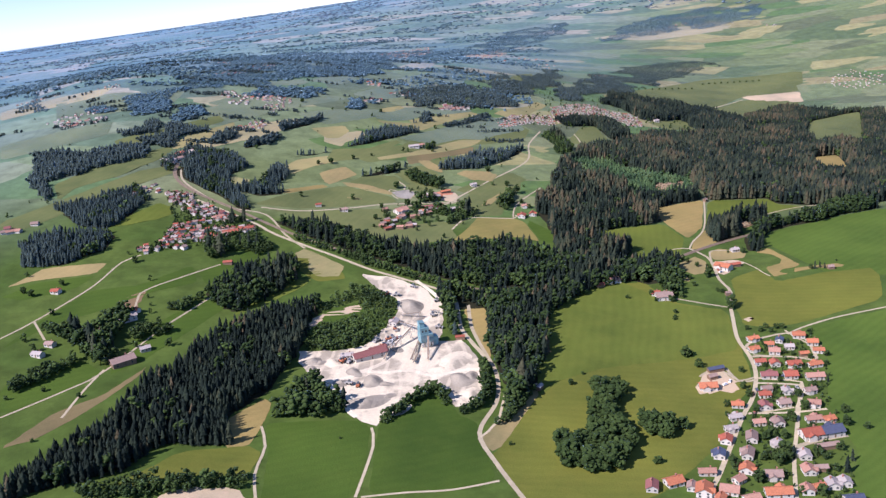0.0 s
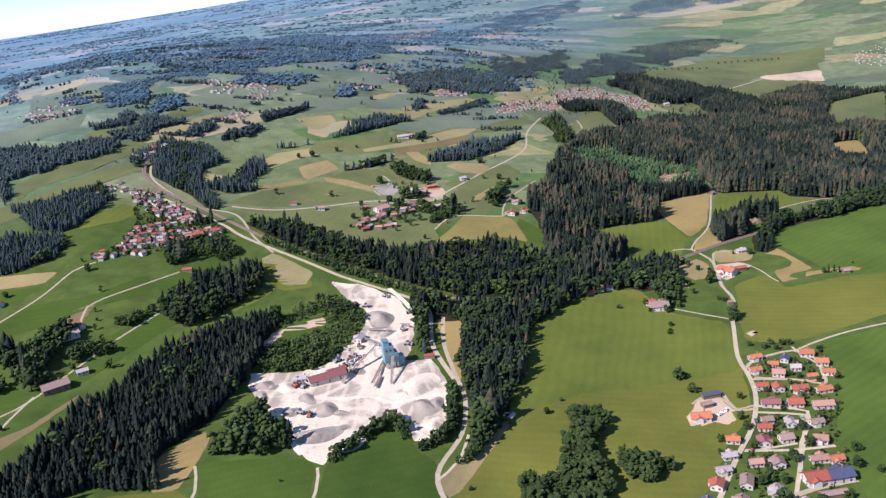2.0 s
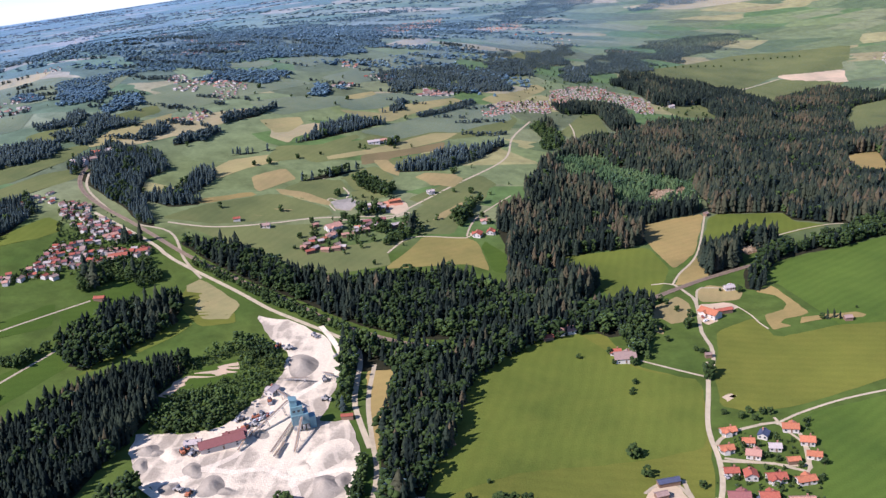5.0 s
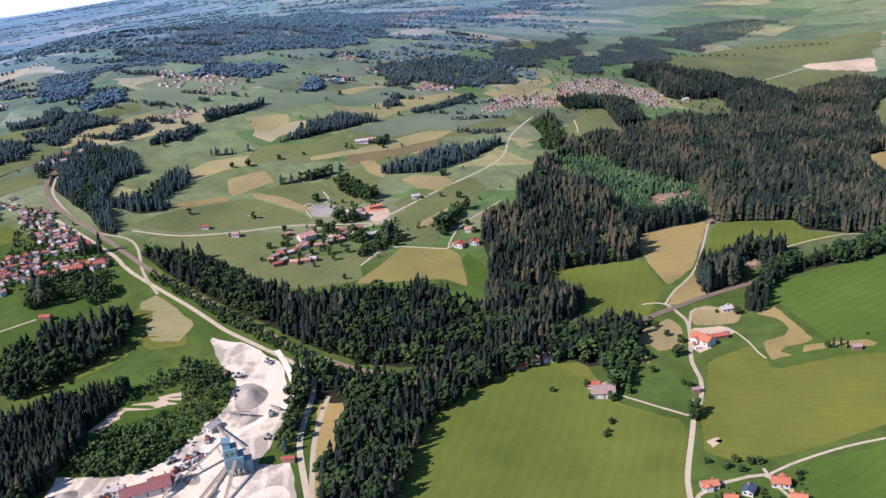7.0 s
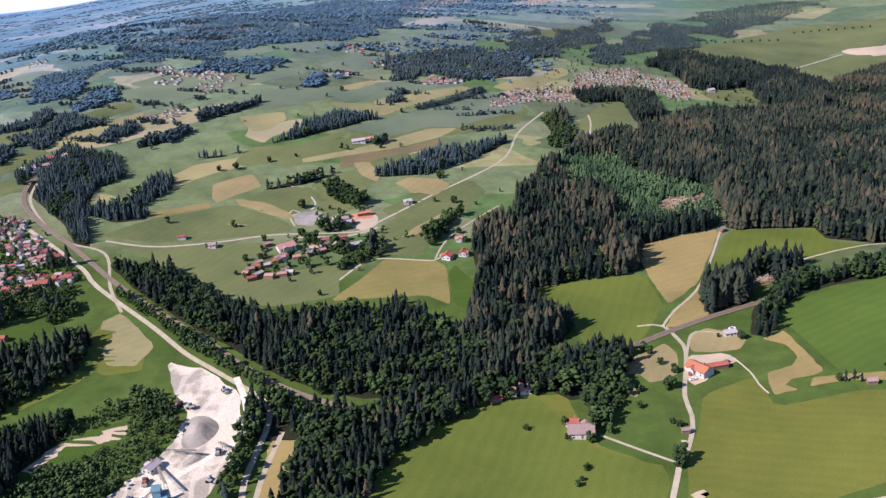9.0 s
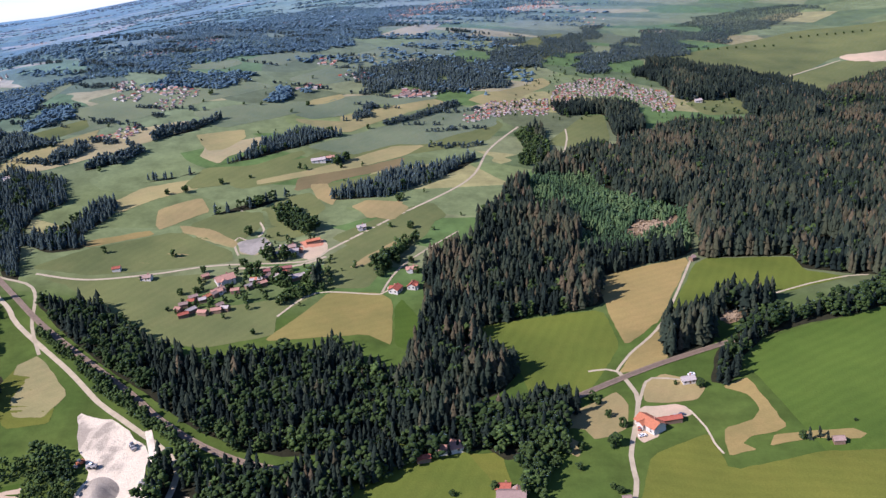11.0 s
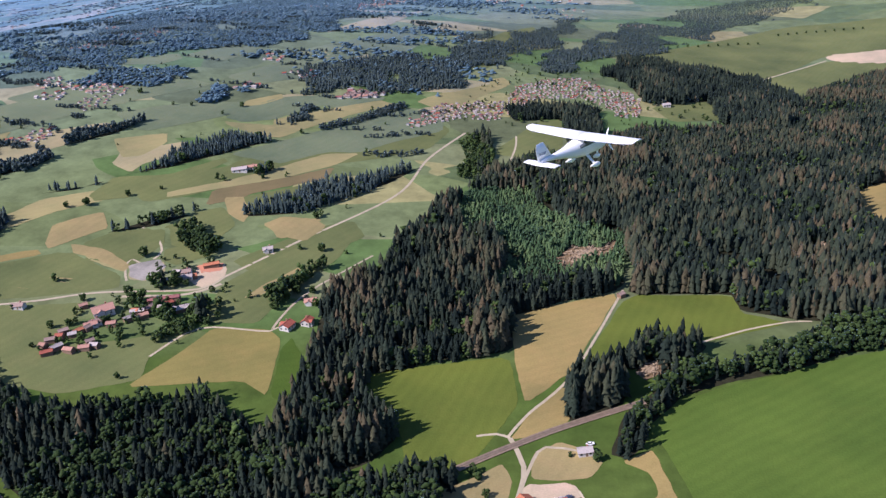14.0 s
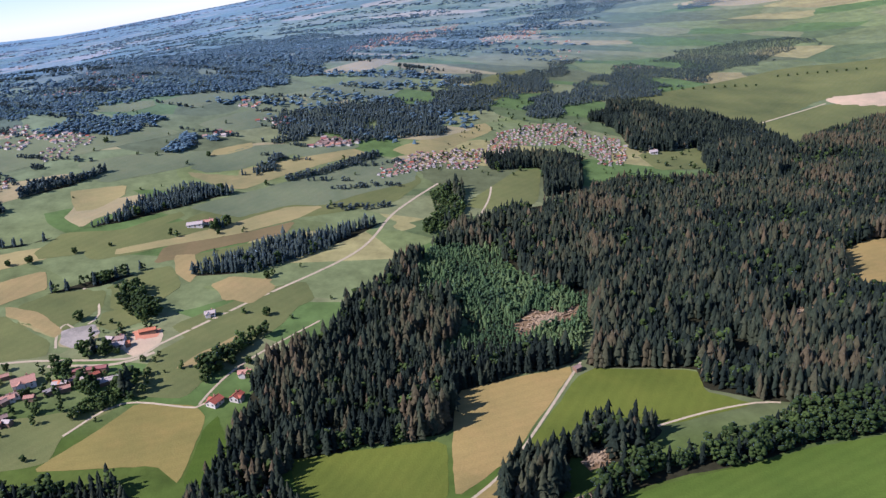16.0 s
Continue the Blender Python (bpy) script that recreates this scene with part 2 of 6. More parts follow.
# ---- the lie of the land ----
HILLS = [
    (-900, 450, 2),
    (-500, 450, 10),
    (-100, 450, -12),
    (300, 450, -24),
    (700, 450, -5),
    (1100, 450, 0),
    (-900, 850, 2),
    (-500, 850, 22),
    (-100, 850, 1),
    (300, 850, -1),
    (700, 850, 7),
    (1100, 850, 0),
    (-900, 1250, 8),
    (-500, 1250, 45),
    (-100, 1250, 28),
    (300, 1250, -16),
    (700, 1250, -22),
    (1100, 1250, -5),
    (-900, 1650, 7),
    (-500, 1650, 35),
    (-100, 1650, 46),
    (300, 1650, 16),
    (700, 1650, -20),
    (1100, 1650, -4),
    (-900, 2050, 1),
    (-500, 2050, 2),
    (-100, 2050, 8),
    (300, 2050, 11),
    (700, 2050, -7),
    (1100, 2050, -2),
]


def west_share(x, y):
    """1 towards the hills in the west, 0 towards the plateau in the east."""
    return np.clip(0.5 - 1.5 * np.arctan2(x, y), 0, 1)


def land(x, y):
    """Height of the ground: swells near by, hills rising to the north-west, uplands in the distance."""
    x, y = np.asarray(x, float), np.asarray(y, float)
    z = sum(h * np.exp(-((x - cx) ** 2 + (y - cy) ** 2) / 217800.0) for cx, cy, h in HILLS)
    r, az, k = np.hypot(x, y), np.arctan2(x, y), west_share(x, y)
    top = 228 + 4850 * np.tan(np.radians(np.clip(-0.75 + 1.6 * az + 5.0 * np.clip(-0.48 - az, 0, 0.4), -2.0, -0.2)))
    r0, r1 = 1400 - 900 * k, 4850 - 2250 * k
    s = np.clip((r - r0) / (r1 - r0), 0, 1)
    q = np.clip((r - 2000) / 2850, 0, 1)
    hill = 4850 * np.tan(np.radians(np.clip(1.25 + 1.1 * az, 0.45, 1.5)))   # the last range of hills, higher to the north
    return z + s * s * (3 - 2 * s) * top + q * q * (3 - 2 * q) * hill


def growth(x, y):
    """Trees and houses are tall in the valley and lower out on the poor upland soils."""
    x, y = np.asarray(x, float), np.asarray(y, float)
    k = west_share(x, y)
    return np.clip(1 - 0.62 * (np.hypot(x, y) - 1050 + 350 * k) / (900 - 350 * k), 0.27, 1.0)


def height(x, y):
    return float(land(x, y))


def mesh_object(name, verts, faces, material, parent=None, label=""):
    me = bpy.data.meshes.new(name)
    me.from_pydata(verts, [], faces)
    me.materials.append(material)
    ob = new(name, me)
    if parent is not None:
        ob.parent = parent
    if label:
        ob["label"] = label
    return ob


def part(name, bm, material, parent, label=""):
    me = bpy.data.meshes.new(name)
    bm.to_mesh(me)
    bm.free()
    me.materials.append(material)
    ob = new(name, me)
    ob.parent = parent
    if label:
        ob["label"] = label
    return ob


def smooth(ob):
    ob.data.polygons.foreach_set("use_smooth", [True] * len(ob.data.polygons))
    return ob


# the ground, one sheet to the horizon
gx = np.concatenate([np.arange(-5600, -1500, 125), np.arange(-1500, 1900, 20), np.arange(1900, 5700, 125)])
gy = np.concatenate([np.arange(-5600, -300, 250), np.arange(-300, 2300, 20), np.arange(2300, 5900, 100)])
GX, GY = np.meshgrid(gx, gy)
GV = np.stack([GX.ravel(), GY.ravel(), land(GX, GY).ravel()], 1)
nx_, ny_ = len(gx), len(gy)
ia = (np.arange(ny_ - 1)[:, None] * nx_ + np.arange(nx_ - 1)[None]).ravel()
GF = np.stack([ia, ia + 1, ia + 1 + nx_, ia + nx_], 1)
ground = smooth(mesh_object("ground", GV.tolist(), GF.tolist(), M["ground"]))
tagged(ground, "green rolling meadows and plots reaching the hazy horizon", "ground", kind="structure")


def drape(name, tris, lift, material, label, category, kind="structure"):
    """Lays flat triangles on the ground, cut fine enough to follow it."""
    bm = bmesh.new()
    for t in tris:
        bm.faces.new([bm.verts.new((p[0], p[1], 0)) for p in t])
    bmesh.ops.remove_doubles(bm, verts=bm.verts, dist=0.01)
    for ax in (0, 1):
        c = [v.co[ax] for v in bm.verts]
        for k in range(math.ceil(min(c) / 20), math.floor(max(c) / 20) + 1):
            co, no = [0, 0, 0], [0, 0, 0]
            co[ax], no[ax] = k * 20, 1
            bmesh.ops.bisect_plane(bm, geom=bm.verts[:] + bm.edges[:] + bm.faces[:], plane_co=co, plane_no=no, dist=0.001)
    for v in bm.verts:
        v.co.z = height(v.co.x, v.co.y) + lift
    bmesh.ops.recalc_face_normals(bm, faces=bm.faces)
    if bm.faces and sum(f.normal.z for f in bm.faces) < 0:
        bmesh.ops.reverse_faces(bm, faces=bm.faces)
    me = bpy.data.meshes.new(name)
    bm.to_mesh(me)
    bm.free()
    me.materials.append(material)
    return tagged(smooth(new(name, me)), label, category, kind=kind)


def rounded(poly, times=1):
    """Softens the corners of an outline."""
    for _ in range(times):
        out = []
        for i, p in enumerate(poly):
            q = poly[(i + 1) % len(poly)]
            out += [(p[0] * 0.9 + q[0] * 0.1, p[1] * 0.9 + q[1] * 0.1), (p[0] * 0.1 + q[0] * 0.9, p[1] * 0.1 + q[1] * 0.9)]
        poly = out
    return poly


field_count = [0]


def field(name, kind, poly, label=""):
    edge = random.Random(len(name) * 31 + len(poly))
    poly = rounded(poly)
    amp = 1.3 if kind in ("sand", "gravel", "brown", "pinkclay") else 0.5
    rough_edge = []
    for i, p in enumerate(poly):
        q = poly[(i + 1) % len(poly)]
        k = max(1, min(8, int(math.hypot(q[0] - p[0], q[1] - p[1]) / 5)))
        rough_edge += [(p[0] + (q[0] - p[0]) * j / k + edge.uniform(-amp, amp), p[1] + (q[1] - p[1]) * j / k + edge.uniform(-amp, amp)) for j in range(k)]
    poly = rough_edge
    tri = tessellate_polygon([[Vector((x, y, 0)) for x, y in poly]])
    field_count[0] += 1
    lift = 0.02 if kind == "floor" else 0.05 + 0.0008 * field_count[0]
    words = {"green": "bright green mown meadow between hedges", "dk": "deep green meadow with faint mowing lines", "mid": "olive green grazed pasture", "straw": "yellow ripe hay field",
             "tan": "tan freshly cut hay plot", "brown": "brown bare soil patch", "sand": "pale sandy bare ground", "gravel": "pale gravel yard", "lush": "lush green meadow with mowing lines", "vale": "soft green meadow on the slope", "valestraw": "pale yellow hay strip", "hazegreen": "upland meadow, green cooled by painted haze", "greystraw": "pale straw plot in a haze-greyed colour", "floor": "forest floor of needles, colour darkened for tree shade", "pinkclay": "reddish clay riding ground", "fallow": "olive brown fallow strip", "pasture": "dry yellowish olive pasture", "pond": "murky green pond", "yard": "grey gravelled yard"}
    return drape(name, [[poly[i] for i in t] for t in tri], lift, M[kind], label or words[kind], "field")


LINES = []   # centre lines of roads and tracks, kept clear of trees


def curve_points(pts, step=8.0):
    """A smooth line through the points."""
    out = []
    for i in range(len(pts) - 1):
        p0, p1, p2, p3 = (Vector(pts[max(0, min(len(pts) - 1, i + k))]) for k in (-1, 0, 1, 2))
        n = max(2, int((p2 - p1).length / step))
        for j in range(n):
            t = j / n
            out.append(0.5 * (2 * p1 + (p2 - p0) * t + (2 * p0 - 5 * p1 + 4 * p2 - p3) * t * t + (3 * p1 - p0 - 3 * p2 + p3) * t ** 3))
    return out + [Vector(pts[-1])]


def ribbon(line, a, b):
    left, right = [], []
    for i, p in enumerate(line):
        d = (line[min(i + 1, len(line) - 1)] - line[max(i - 1, 0)]).normalized()
        s = Vector((-d.y, d.x))
        left.append(p + s * a)
        right.append(p + s * b)
    return [t for i in range(len(line) - 1) for t in ((left[i], left[i + 1], right[i + 1]), (left[i], right[i + 1], right[i]))]


def road(name, width, pts, label="pale worn asphalt road across the fields"):
    width *= 0.56
    line = curve_points(pts)
    LINES.append((np.array([tuple(p) for p in line]), width / 2 + 1.6))
    field_count[0] += 1
    return drape(name, ribbon(line, width / 2, -width / 2), 0.12 + 0.0008 * field_count[0], M["road"], label, "road")


def railway(name, width, pts):
    line = curve_points(pts)
    LINES.append((np.array([tuple(p) for p in line]), width / 2 + 1.8))
    bed = drape(name, ribbon(line, width / 2, -width / 2), 0.45, M["ballast"], "single railway line on brown ballast", "railway")
    for s in (-0.72, 0.72):
        r = drape("rail", ribbon(line, s + 0.12, s - 0.12), 0.62, M["rail"], "steel rail", "railway")
        r.parent = bed
        for key in ("category", "kind"):
            del r[key]
    return bed


# ---- trees ----
def inside(poly, x, y):
    p = np.array(poly, float)
    c = np.zeros(len(x), bool)
    j = len(p) - 1
    for i in range(len(p)):
        hit = ((p[i, 1] > y) != (p[j, 1] > y)) & (x < (p[j, 0] - p[i, 0]) * (y - p[i, 1]) / (p[j, 1] - p[i, 1] + 1e-9) + p[i, 0])
        c ^= hit
        j = i
    return c


def conifer_template(rng, tiers, sides):
    """A spruce of height 1: drooping ragged whorls round a thin trunk."""
    v, f = [], []
    for k in range(tiers):
        a = k / tiers
        z0, z1 = 0.10 + 0.80 * a, min(1.0, 0.10 + 0.80 * (a + 1.9 / tiers))
        r = 0.150 * (1 - a ** 2.4) ** 0.75 + 0.014
        o = len(v)
        ph = rng.uniform(0, 6.28)
        for s in range(sides):
            rr = r * (1.12 if s % 2 else 0.66) * rng.uniform(0.62, 1.32)
            v.append((rr * math.cos(ph + 6.2832 * s / sides), rr * math.sin(ph + 6.2832 * s / sides), z0 - 0.04 * (s % 2) + rng.uniform(-0.03, 0.025)))
        v.append((rng.uniform(-0.01, 0.01), rng.uniform(-0.01, 0.01), z1))
        f += [(o + s, o + (s + 1) % sides, o + sides) for s in range(sides)]
    if tiers <= 3:
        return np.array(v), np.array(f)
    o = len(v)
    v += [(0.018, 0, 0), (-0.009, 0.016, 0), (-0.009, -0.016, 0), (0, 0, 0.4)]
    f += [(o, o + 1, o + 3), (o + 1, o + 2, o + 3), (o + 2, o, o + 3)]
    return np.array(v), np.array(f)


def ico():
    bm = bmesh.new()
    bmesh.ops.create_icosphere(bm, subdivisions=1, radius=1)
    v = np.array([tuple(q.co) for q in bm.verts])
    f = np.array([[q.index for q in p.verts] for p in bm.faces])
    bm.free()
    return v, f


ICO_V, ICO_F = ico()


def leafy_template(rng, clumps, wide=0.40, low=0.10):
    """A broad-leaved tree of height 1: a crown of many ragged clumps over a short trunk."""
    v, f = [], []
    for k in range(clumps):
        z = rng.uniform(low + 0.1, 0.86)
        ring = wide * math.sqrt(max(0.05, 1 - ((z - 0.55) / 0.47) ** 2)) * rng.uniform(0.35, 0.85)
        a = rng.uniform(0, 6.28)
        s = rng.uniform(0.07, 0.155) if clumps > 20 else rng.uniform(0.11, 0.19) if clumps > 3 else rng.uniform(0.2, 0.26)
        o = sum(len(q) for q in v)
        jag = np.array([[rng.uniform(0.5, 1.5)] for _ in ICO_V])
        v.append(ICO_V * jag * np.array([s, s, s * 0.8]) + np.array([ring * math.cos(a), ring * math.sin(a), z]))
        f.append(ICO_F + o)
    o = sum(len(q) for q in v)
    v.append(np.array([(0.03, 0, 0), (-0.015, 0.026, 0), (-0.015, -0.026, 0), (0, 0, 0.6)]))
    f.append(np.array([(o, o + 1, o + 3), (o + 1, o + 2, o + 3), (o + 2, o, o + 3)]))
    return np.concatenate(v), np.concatenate(f)


tree_rng = random.Random(5)
CONIFERS = [conifer_template(tree_rng, 6, 9) for _ in range(5)]
SMALL_CONIFERS = [conifer_template(tree_rng, 3, 7) for _ in range(4)]
LEAFY = [leafy_template(tree_rng, 21) for _ in range(6)]
BUSHY = [leafy_template(tree_rng, 8, 0.5, 0.0) for _ in range(5)]
def widened(tree, k):
    return tree[0] * np.array([k, k, 1.0]), tree[1]


FAR_TREES = [widened(conifer_template(tree_rng, 2, 5), 3.2)] + [widened(leafy_template(tree_rng, 1, 0.2), 3.1) for _ in range(2)]
SMALL_LEAFY = [leafy_template(tree_rng, 11, 0.38) for _ in range(5)]
MID_TREES = [widened(conifer_template(tree_rng, 3, 7), 1.35), widened(leafy_template(tree_rng, 4, 0.34), 1.2), widened(conifer_template(tree_rng, 3, 7), 1.2), widened(conifer_template(tree_rng, 4, 7), 1.5)]
COPSES = [(ICO_V * np.array([[tree_rng.uniform(0.6, 1.35)] for _ in ICO_V]) * np.array([a, 1.2, 0.45]) + np.array([0, 0, 0.35]), ICO_F) for a in (1.5, 2.4, 1.9)]   # whole clumps of far trees
LEAN = 0.10       # the woods lean a little with the west wind
KEEP_CLEAR = []   # yards, pits and house plots


def grow(name, pos, heights, tones, templates, pick, material, label, category):
    """Many trees as one mesh."""
    V, F, T, o = [], [], [], 0
    rng = np.random.default_rng(len(pos) + 11)
    for k, (tv, tf) in enumerate(templates):
        sel = np.where(pick == k)[0]
        if not len(sel):
            continue
        a = rng.uniform(0, 6.2832, len(sel))
        h = heights[sel]
        w = h * rng.uniform(0.82, 1.22, len(sel))
        ca, sa = np.cos(a), np.sin(a)
        x = (tv[None, :, 0] * ca[:, None] - tv[None, :, 1] * sa[:, None]) * w[:, None] + pos[sel, 0][:, None]
        y = (tv[None, :, 0] * sa[:, None] + tv[None, :, 1] * ca[:, None]) * w[:, None] + pos[sel, 1][:, None]
        x = x + tv[None, :, 2] * h[:, None] * LEAN
        z = tv[None, :, 2] * h[:, None] + pos[sel, 2][:, None]
        V.append(np.stack([x, y, z], -1).reshape(-1, 3))
        n = len(tv)
        F.append((tf[None] + (np.arange(len(sel)) * n)[:, None, None] + o).reshape(-1, 3))
        T.append(np.repeat(tones[sel], n))
        o += n * len(sel)
    V, F, T = np.concatenate(V), np.concatenate(F), np.concatenate(T)
    me = bpy.data.meshes.new(name)
    me.vertices.add(len(V))
    me.vertices.foreach_set("co", V.astype(np.float32).ravel())
    me.loops.add(F.size)
    me.loops.foreach_set("vertex_index", F.astype(np.int32).ravel())
    me.polygons.add(len(F))
    me.polygons.foreach_set("loop_start", np.arange(0, F.size, 3, dtype=np.int32))
    me.polygons.foreach_set("loop_total", np.full(len(F), 3, np.int32))
    me.update(calc_edges=True)
    me.attributes.new("tone", "FLOAT", "POINT").data.foreach_set("value", T.astype(np.float32))
    me.materials.append(material)
    return tagged(new(name, me), label, category, kind="stuff")


def sites(poly, spacing, seed, ragged=0.5, warp=0.0):
    p = np.array(poly, float)
    rng = np.random.default_rng(seed)
    xs, ys = np.arange(p[:, 0].min() - 3, p[:, 0].max() + 3, spacing), np.arange(p[:, 1].min() - 3, p[:, 1].max() + 3, spacing)
    x, y = (q.ravel() for q in np.meshgrid(xs, ys))
    x, y = x + rng.uniform(-ragged, ragged, x.size) * spacing, y + rng.uniform(-ragged, ragged, x.size) * spacing
    ex = warp * (np.sin(y * 0.047 + seed) + 0.6 * np.sin(x * 0.09 + y * 0.05 + 2 * seed) + 0.4 * np.sin(x * 0.21 - y * 0.17))
    ey = warp * (np.sin(x * 0.041 + 3 * seed) + 0.6 * np.sin(y * 0.10 - x * 0.06 + seed) + 0.4 * np.sin(y * 0.23 + x * 0.15))
    ok = inside(poly, x + ex, y + ey)
    for line, w in LINES:
        if line[:, 0].max() < x.min() - w or line[:, 0].min() > x.max() + w or line[:, 1].max() < y.min() - w or line[:, 1].min() > y.max() + w:
            continue
        for q in line:
            ok &= (x - q[0]) ** 2 + (y - q[1]) ** 2 > (w + 2.0) ** 2
    for q in KEEP_CLEAR:
        ok &= ~inside(q, x, y)
    return x[ok], y[ok], rng


wood_count = [0]


def wood(name, kind, poly):
    """A wood: spruce, mixed, broad-leaved, scrub or a far belt."""
    wood_count[0] += 1
    spacing = {"forest": 3.6, "mixed": 4.2, "dec": 4.4, "bush": 3.3, "young": 2.7, "far": 7.0}[kind]
    if kind == "forest" and np.array(poly)[:, 1].min() > 840:
        spacing = 3.7
    if name == "spruce_ridge":
        spacing = 3.0
    if kind == "dec" and "hedge" in name:
        spacing = 2.8
    mid = np.array(poly, float).mean(0)
    x, y, rng = sites(poly, max(3.3 if kind == "far" and np.hypot(*mid) > 1180 and np.ptp(np.array(poly), axis=0).max() > 75 else 2.3 if kind == "far" else 2.6, (spacing if kind != "far" else 4.6) * float(growth(*mid))), wood_count[0], 0.5, {"far": 9.0, "forest": 8.0 if growth(*mid) < 0.72 else 2.6, "mixed": 2.5}.get(kind, 1.2))
    if not len(x):
        return
    # litter sheet whose dark colour holds the shade between trunks
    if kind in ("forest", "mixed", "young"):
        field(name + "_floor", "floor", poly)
    pos = np.stack([x, y, land(x, y)], 1)
    n = len(x)
    tall = growth(x, y)
    drift = np.array([noise.noise(Vector((a * 0.018, b * 0.018, wood_count[0]))) for a, b in zip(x, y)])
    drift2 = np.array([noise.noise(Vector((a * 0.05, b * 0.05, 7.3))) for a, b in zip(x, y)])
    if "great_forest" in name:   # windthrow gaps
        keep = drift2 > -0.44
        x, y, pos, tall, drift, drift2 = x[keep], y[keep], pos[keep], tall[keep], drift[keep], drift2[keep]
        n = len(x)
    if kind == "dec" and name.startswith("meadow_"):
        for a, b, d in zip(x, y, drift):
            lone_tree(float(a), float(b), float(rng.uniform(6.5, 13.5) * (1 + 0.25 * d)), label="dark green broad-leaved tree in a meadow copse")
        return
    if kind == "far":
        open_ = drift > (-0.42 if n > 2500 else -9)
        x, y, pos, tall, n = x[open_], y[open_], pos[open_], tall[open_], int(open_.sum())
        h = rng.uniform(8, 14, n) * tall
        # nearer far woods take the lightly hazed leaf colour
        if x.mean() > -70 and np.hypot(x, y).mean() < 2250:
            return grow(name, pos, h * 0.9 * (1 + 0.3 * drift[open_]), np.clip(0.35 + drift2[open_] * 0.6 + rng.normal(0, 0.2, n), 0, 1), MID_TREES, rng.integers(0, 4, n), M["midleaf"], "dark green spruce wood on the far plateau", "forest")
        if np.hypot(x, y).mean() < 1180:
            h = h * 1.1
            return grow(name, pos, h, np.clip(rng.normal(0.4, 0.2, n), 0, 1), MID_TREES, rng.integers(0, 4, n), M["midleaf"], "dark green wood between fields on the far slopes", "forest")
        # far ridges wear the leaf colour with haze painted in
        return grow(name, pos, h * 0.68 * (1 + 0.35 * drift[open_]), np.clip(0.4 + 0.5 * drift2[open_] + rng.normal(0, 0.15, n), 0, 1), FAR_TREES, rng.integers(0, 3, n), M["farleaf"], "wooded ridge in the distance, dark blue-green with painted haze", "forest")
    if kind == "young":
        h = np.clip(rng.normal(4.6, 1.3, n), 2.2, 9.0) * (1 + 0.5 * drift)
        broad = rng.uniform(0, 1, n) < 0.22
        pick = np.where(broad, 5 + rng.integers(0, len(BUSHY), n), rng.integers(0, 5, n))
        return grow(name, pos, h, np.clip(0.45 + 0.8 * drift2 + rng.normal(0, 0.2, n), 0, 1), [widened(q, 1.5) for q in CONIFERS] + BUSHY, pick, M["sapling"], "fresh green young spruce plantation in a forest clearing", "forest")
    leafy = {"forest": 0.03, "mixed": 0.40, "dec": 0.97, "bush": 1.0}[kind]
    leafy = 9.0 if "hedge" in name or "orchard" in name else 0.09 if "great_forest" in name else 0.27 if name == "rail_wood_north" else leafy
    is_leaf = rng.uniform(0, 1, n) + drift * (0.15 if kind == "forest" else 0.6) < leafy if kind != "bush" else np.ones(n, bool)
    for sel, leaf in ((~is_leaf, False), (is_leaf, True)):
        k = np.where(sel)[0]
        if not len(k):
            continue
        if leaf:
            h = rng.uniform(2.4, 7.0, len(k)) * (1 + 0.5 * drift[k]) if kind == "bush" else rng.uniform(6.5, 14.5, len(k)) * (1 + 0.25 * drift[k])
            h = h * tall[k] * (0.62 if kind == "dec" and ("town" in name or "hedge" in name or "orchard" in name) else 1.0)
            tones = np.clip((0.62 if kind == "bush" else 0.13 if kind == "mixed" else 0.36) + drift2[k] * 0.7 + rng.normal(0, 0.22, len(k)), 0, 1)
            tpl = BUSHY if kind == "bush" else SMALL_LEAFY if pos[k, 1].mean() > 1010 else LEAFY
            # outlying trees swap to the leaf colour with haze mixed in
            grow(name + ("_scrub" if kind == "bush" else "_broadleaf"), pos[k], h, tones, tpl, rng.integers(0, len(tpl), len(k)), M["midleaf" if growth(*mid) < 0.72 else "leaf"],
                 "light green young growth and scrub" if kind == "bush" else "green broad-leaved trees with rounded crowns", "trees")
        else:
            h = tall[k] * (0.72 if "strip" in name or "west_" in name else 0.78 if name == "spruce_ridge" else 0.84 if kind == "mixed" else 1.0) * np.clip(rng.normal(14.6, 2.6, len(k)), 8.0, 20.5) * (1 + 0.42 * drift[k] + 0.26 * drift2[k])
            sick = 1.0 if "great_forest" in name else 0.2   # bark beetle in the great forest
            tones = np.clip((0.08 if name == "spruce_ridge" or kind == "mixed" else 0.20) + 0.16 * sick + drift[k] * (0.45 + 0.25 * sick) + drift2[k] * 0.35 * sick + rng.normal(0, 0.17, len(k)), 0, 0.9)
            dead = rng.uniform(0, 1, len(k)) < sick * (0.03 + 0.45 * np.clip((drift2[k] - 0.18) * 2, 0, 1))
            tones[dead] = rng.uniform(0.75, 1.0, dead.sum())
            h = h * (1.3 if growth(*mid) < 0.72 and mid[0] > 100 else 1.0)
            tpl = MID_TREES if growth(*mid) < 0.72 and mid[0] < 100 else CONIFERS if pos[k, 1].mean() < 1010 else SMALL_CONIFERS
            # spruces farther out and in the west get the haze-greyed leaf colour
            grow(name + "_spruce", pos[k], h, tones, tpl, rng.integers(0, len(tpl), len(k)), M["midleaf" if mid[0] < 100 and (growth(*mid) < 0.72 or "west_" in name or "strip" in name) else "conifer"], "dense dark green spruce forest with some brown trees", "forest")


lone_rng = random.Random(21)


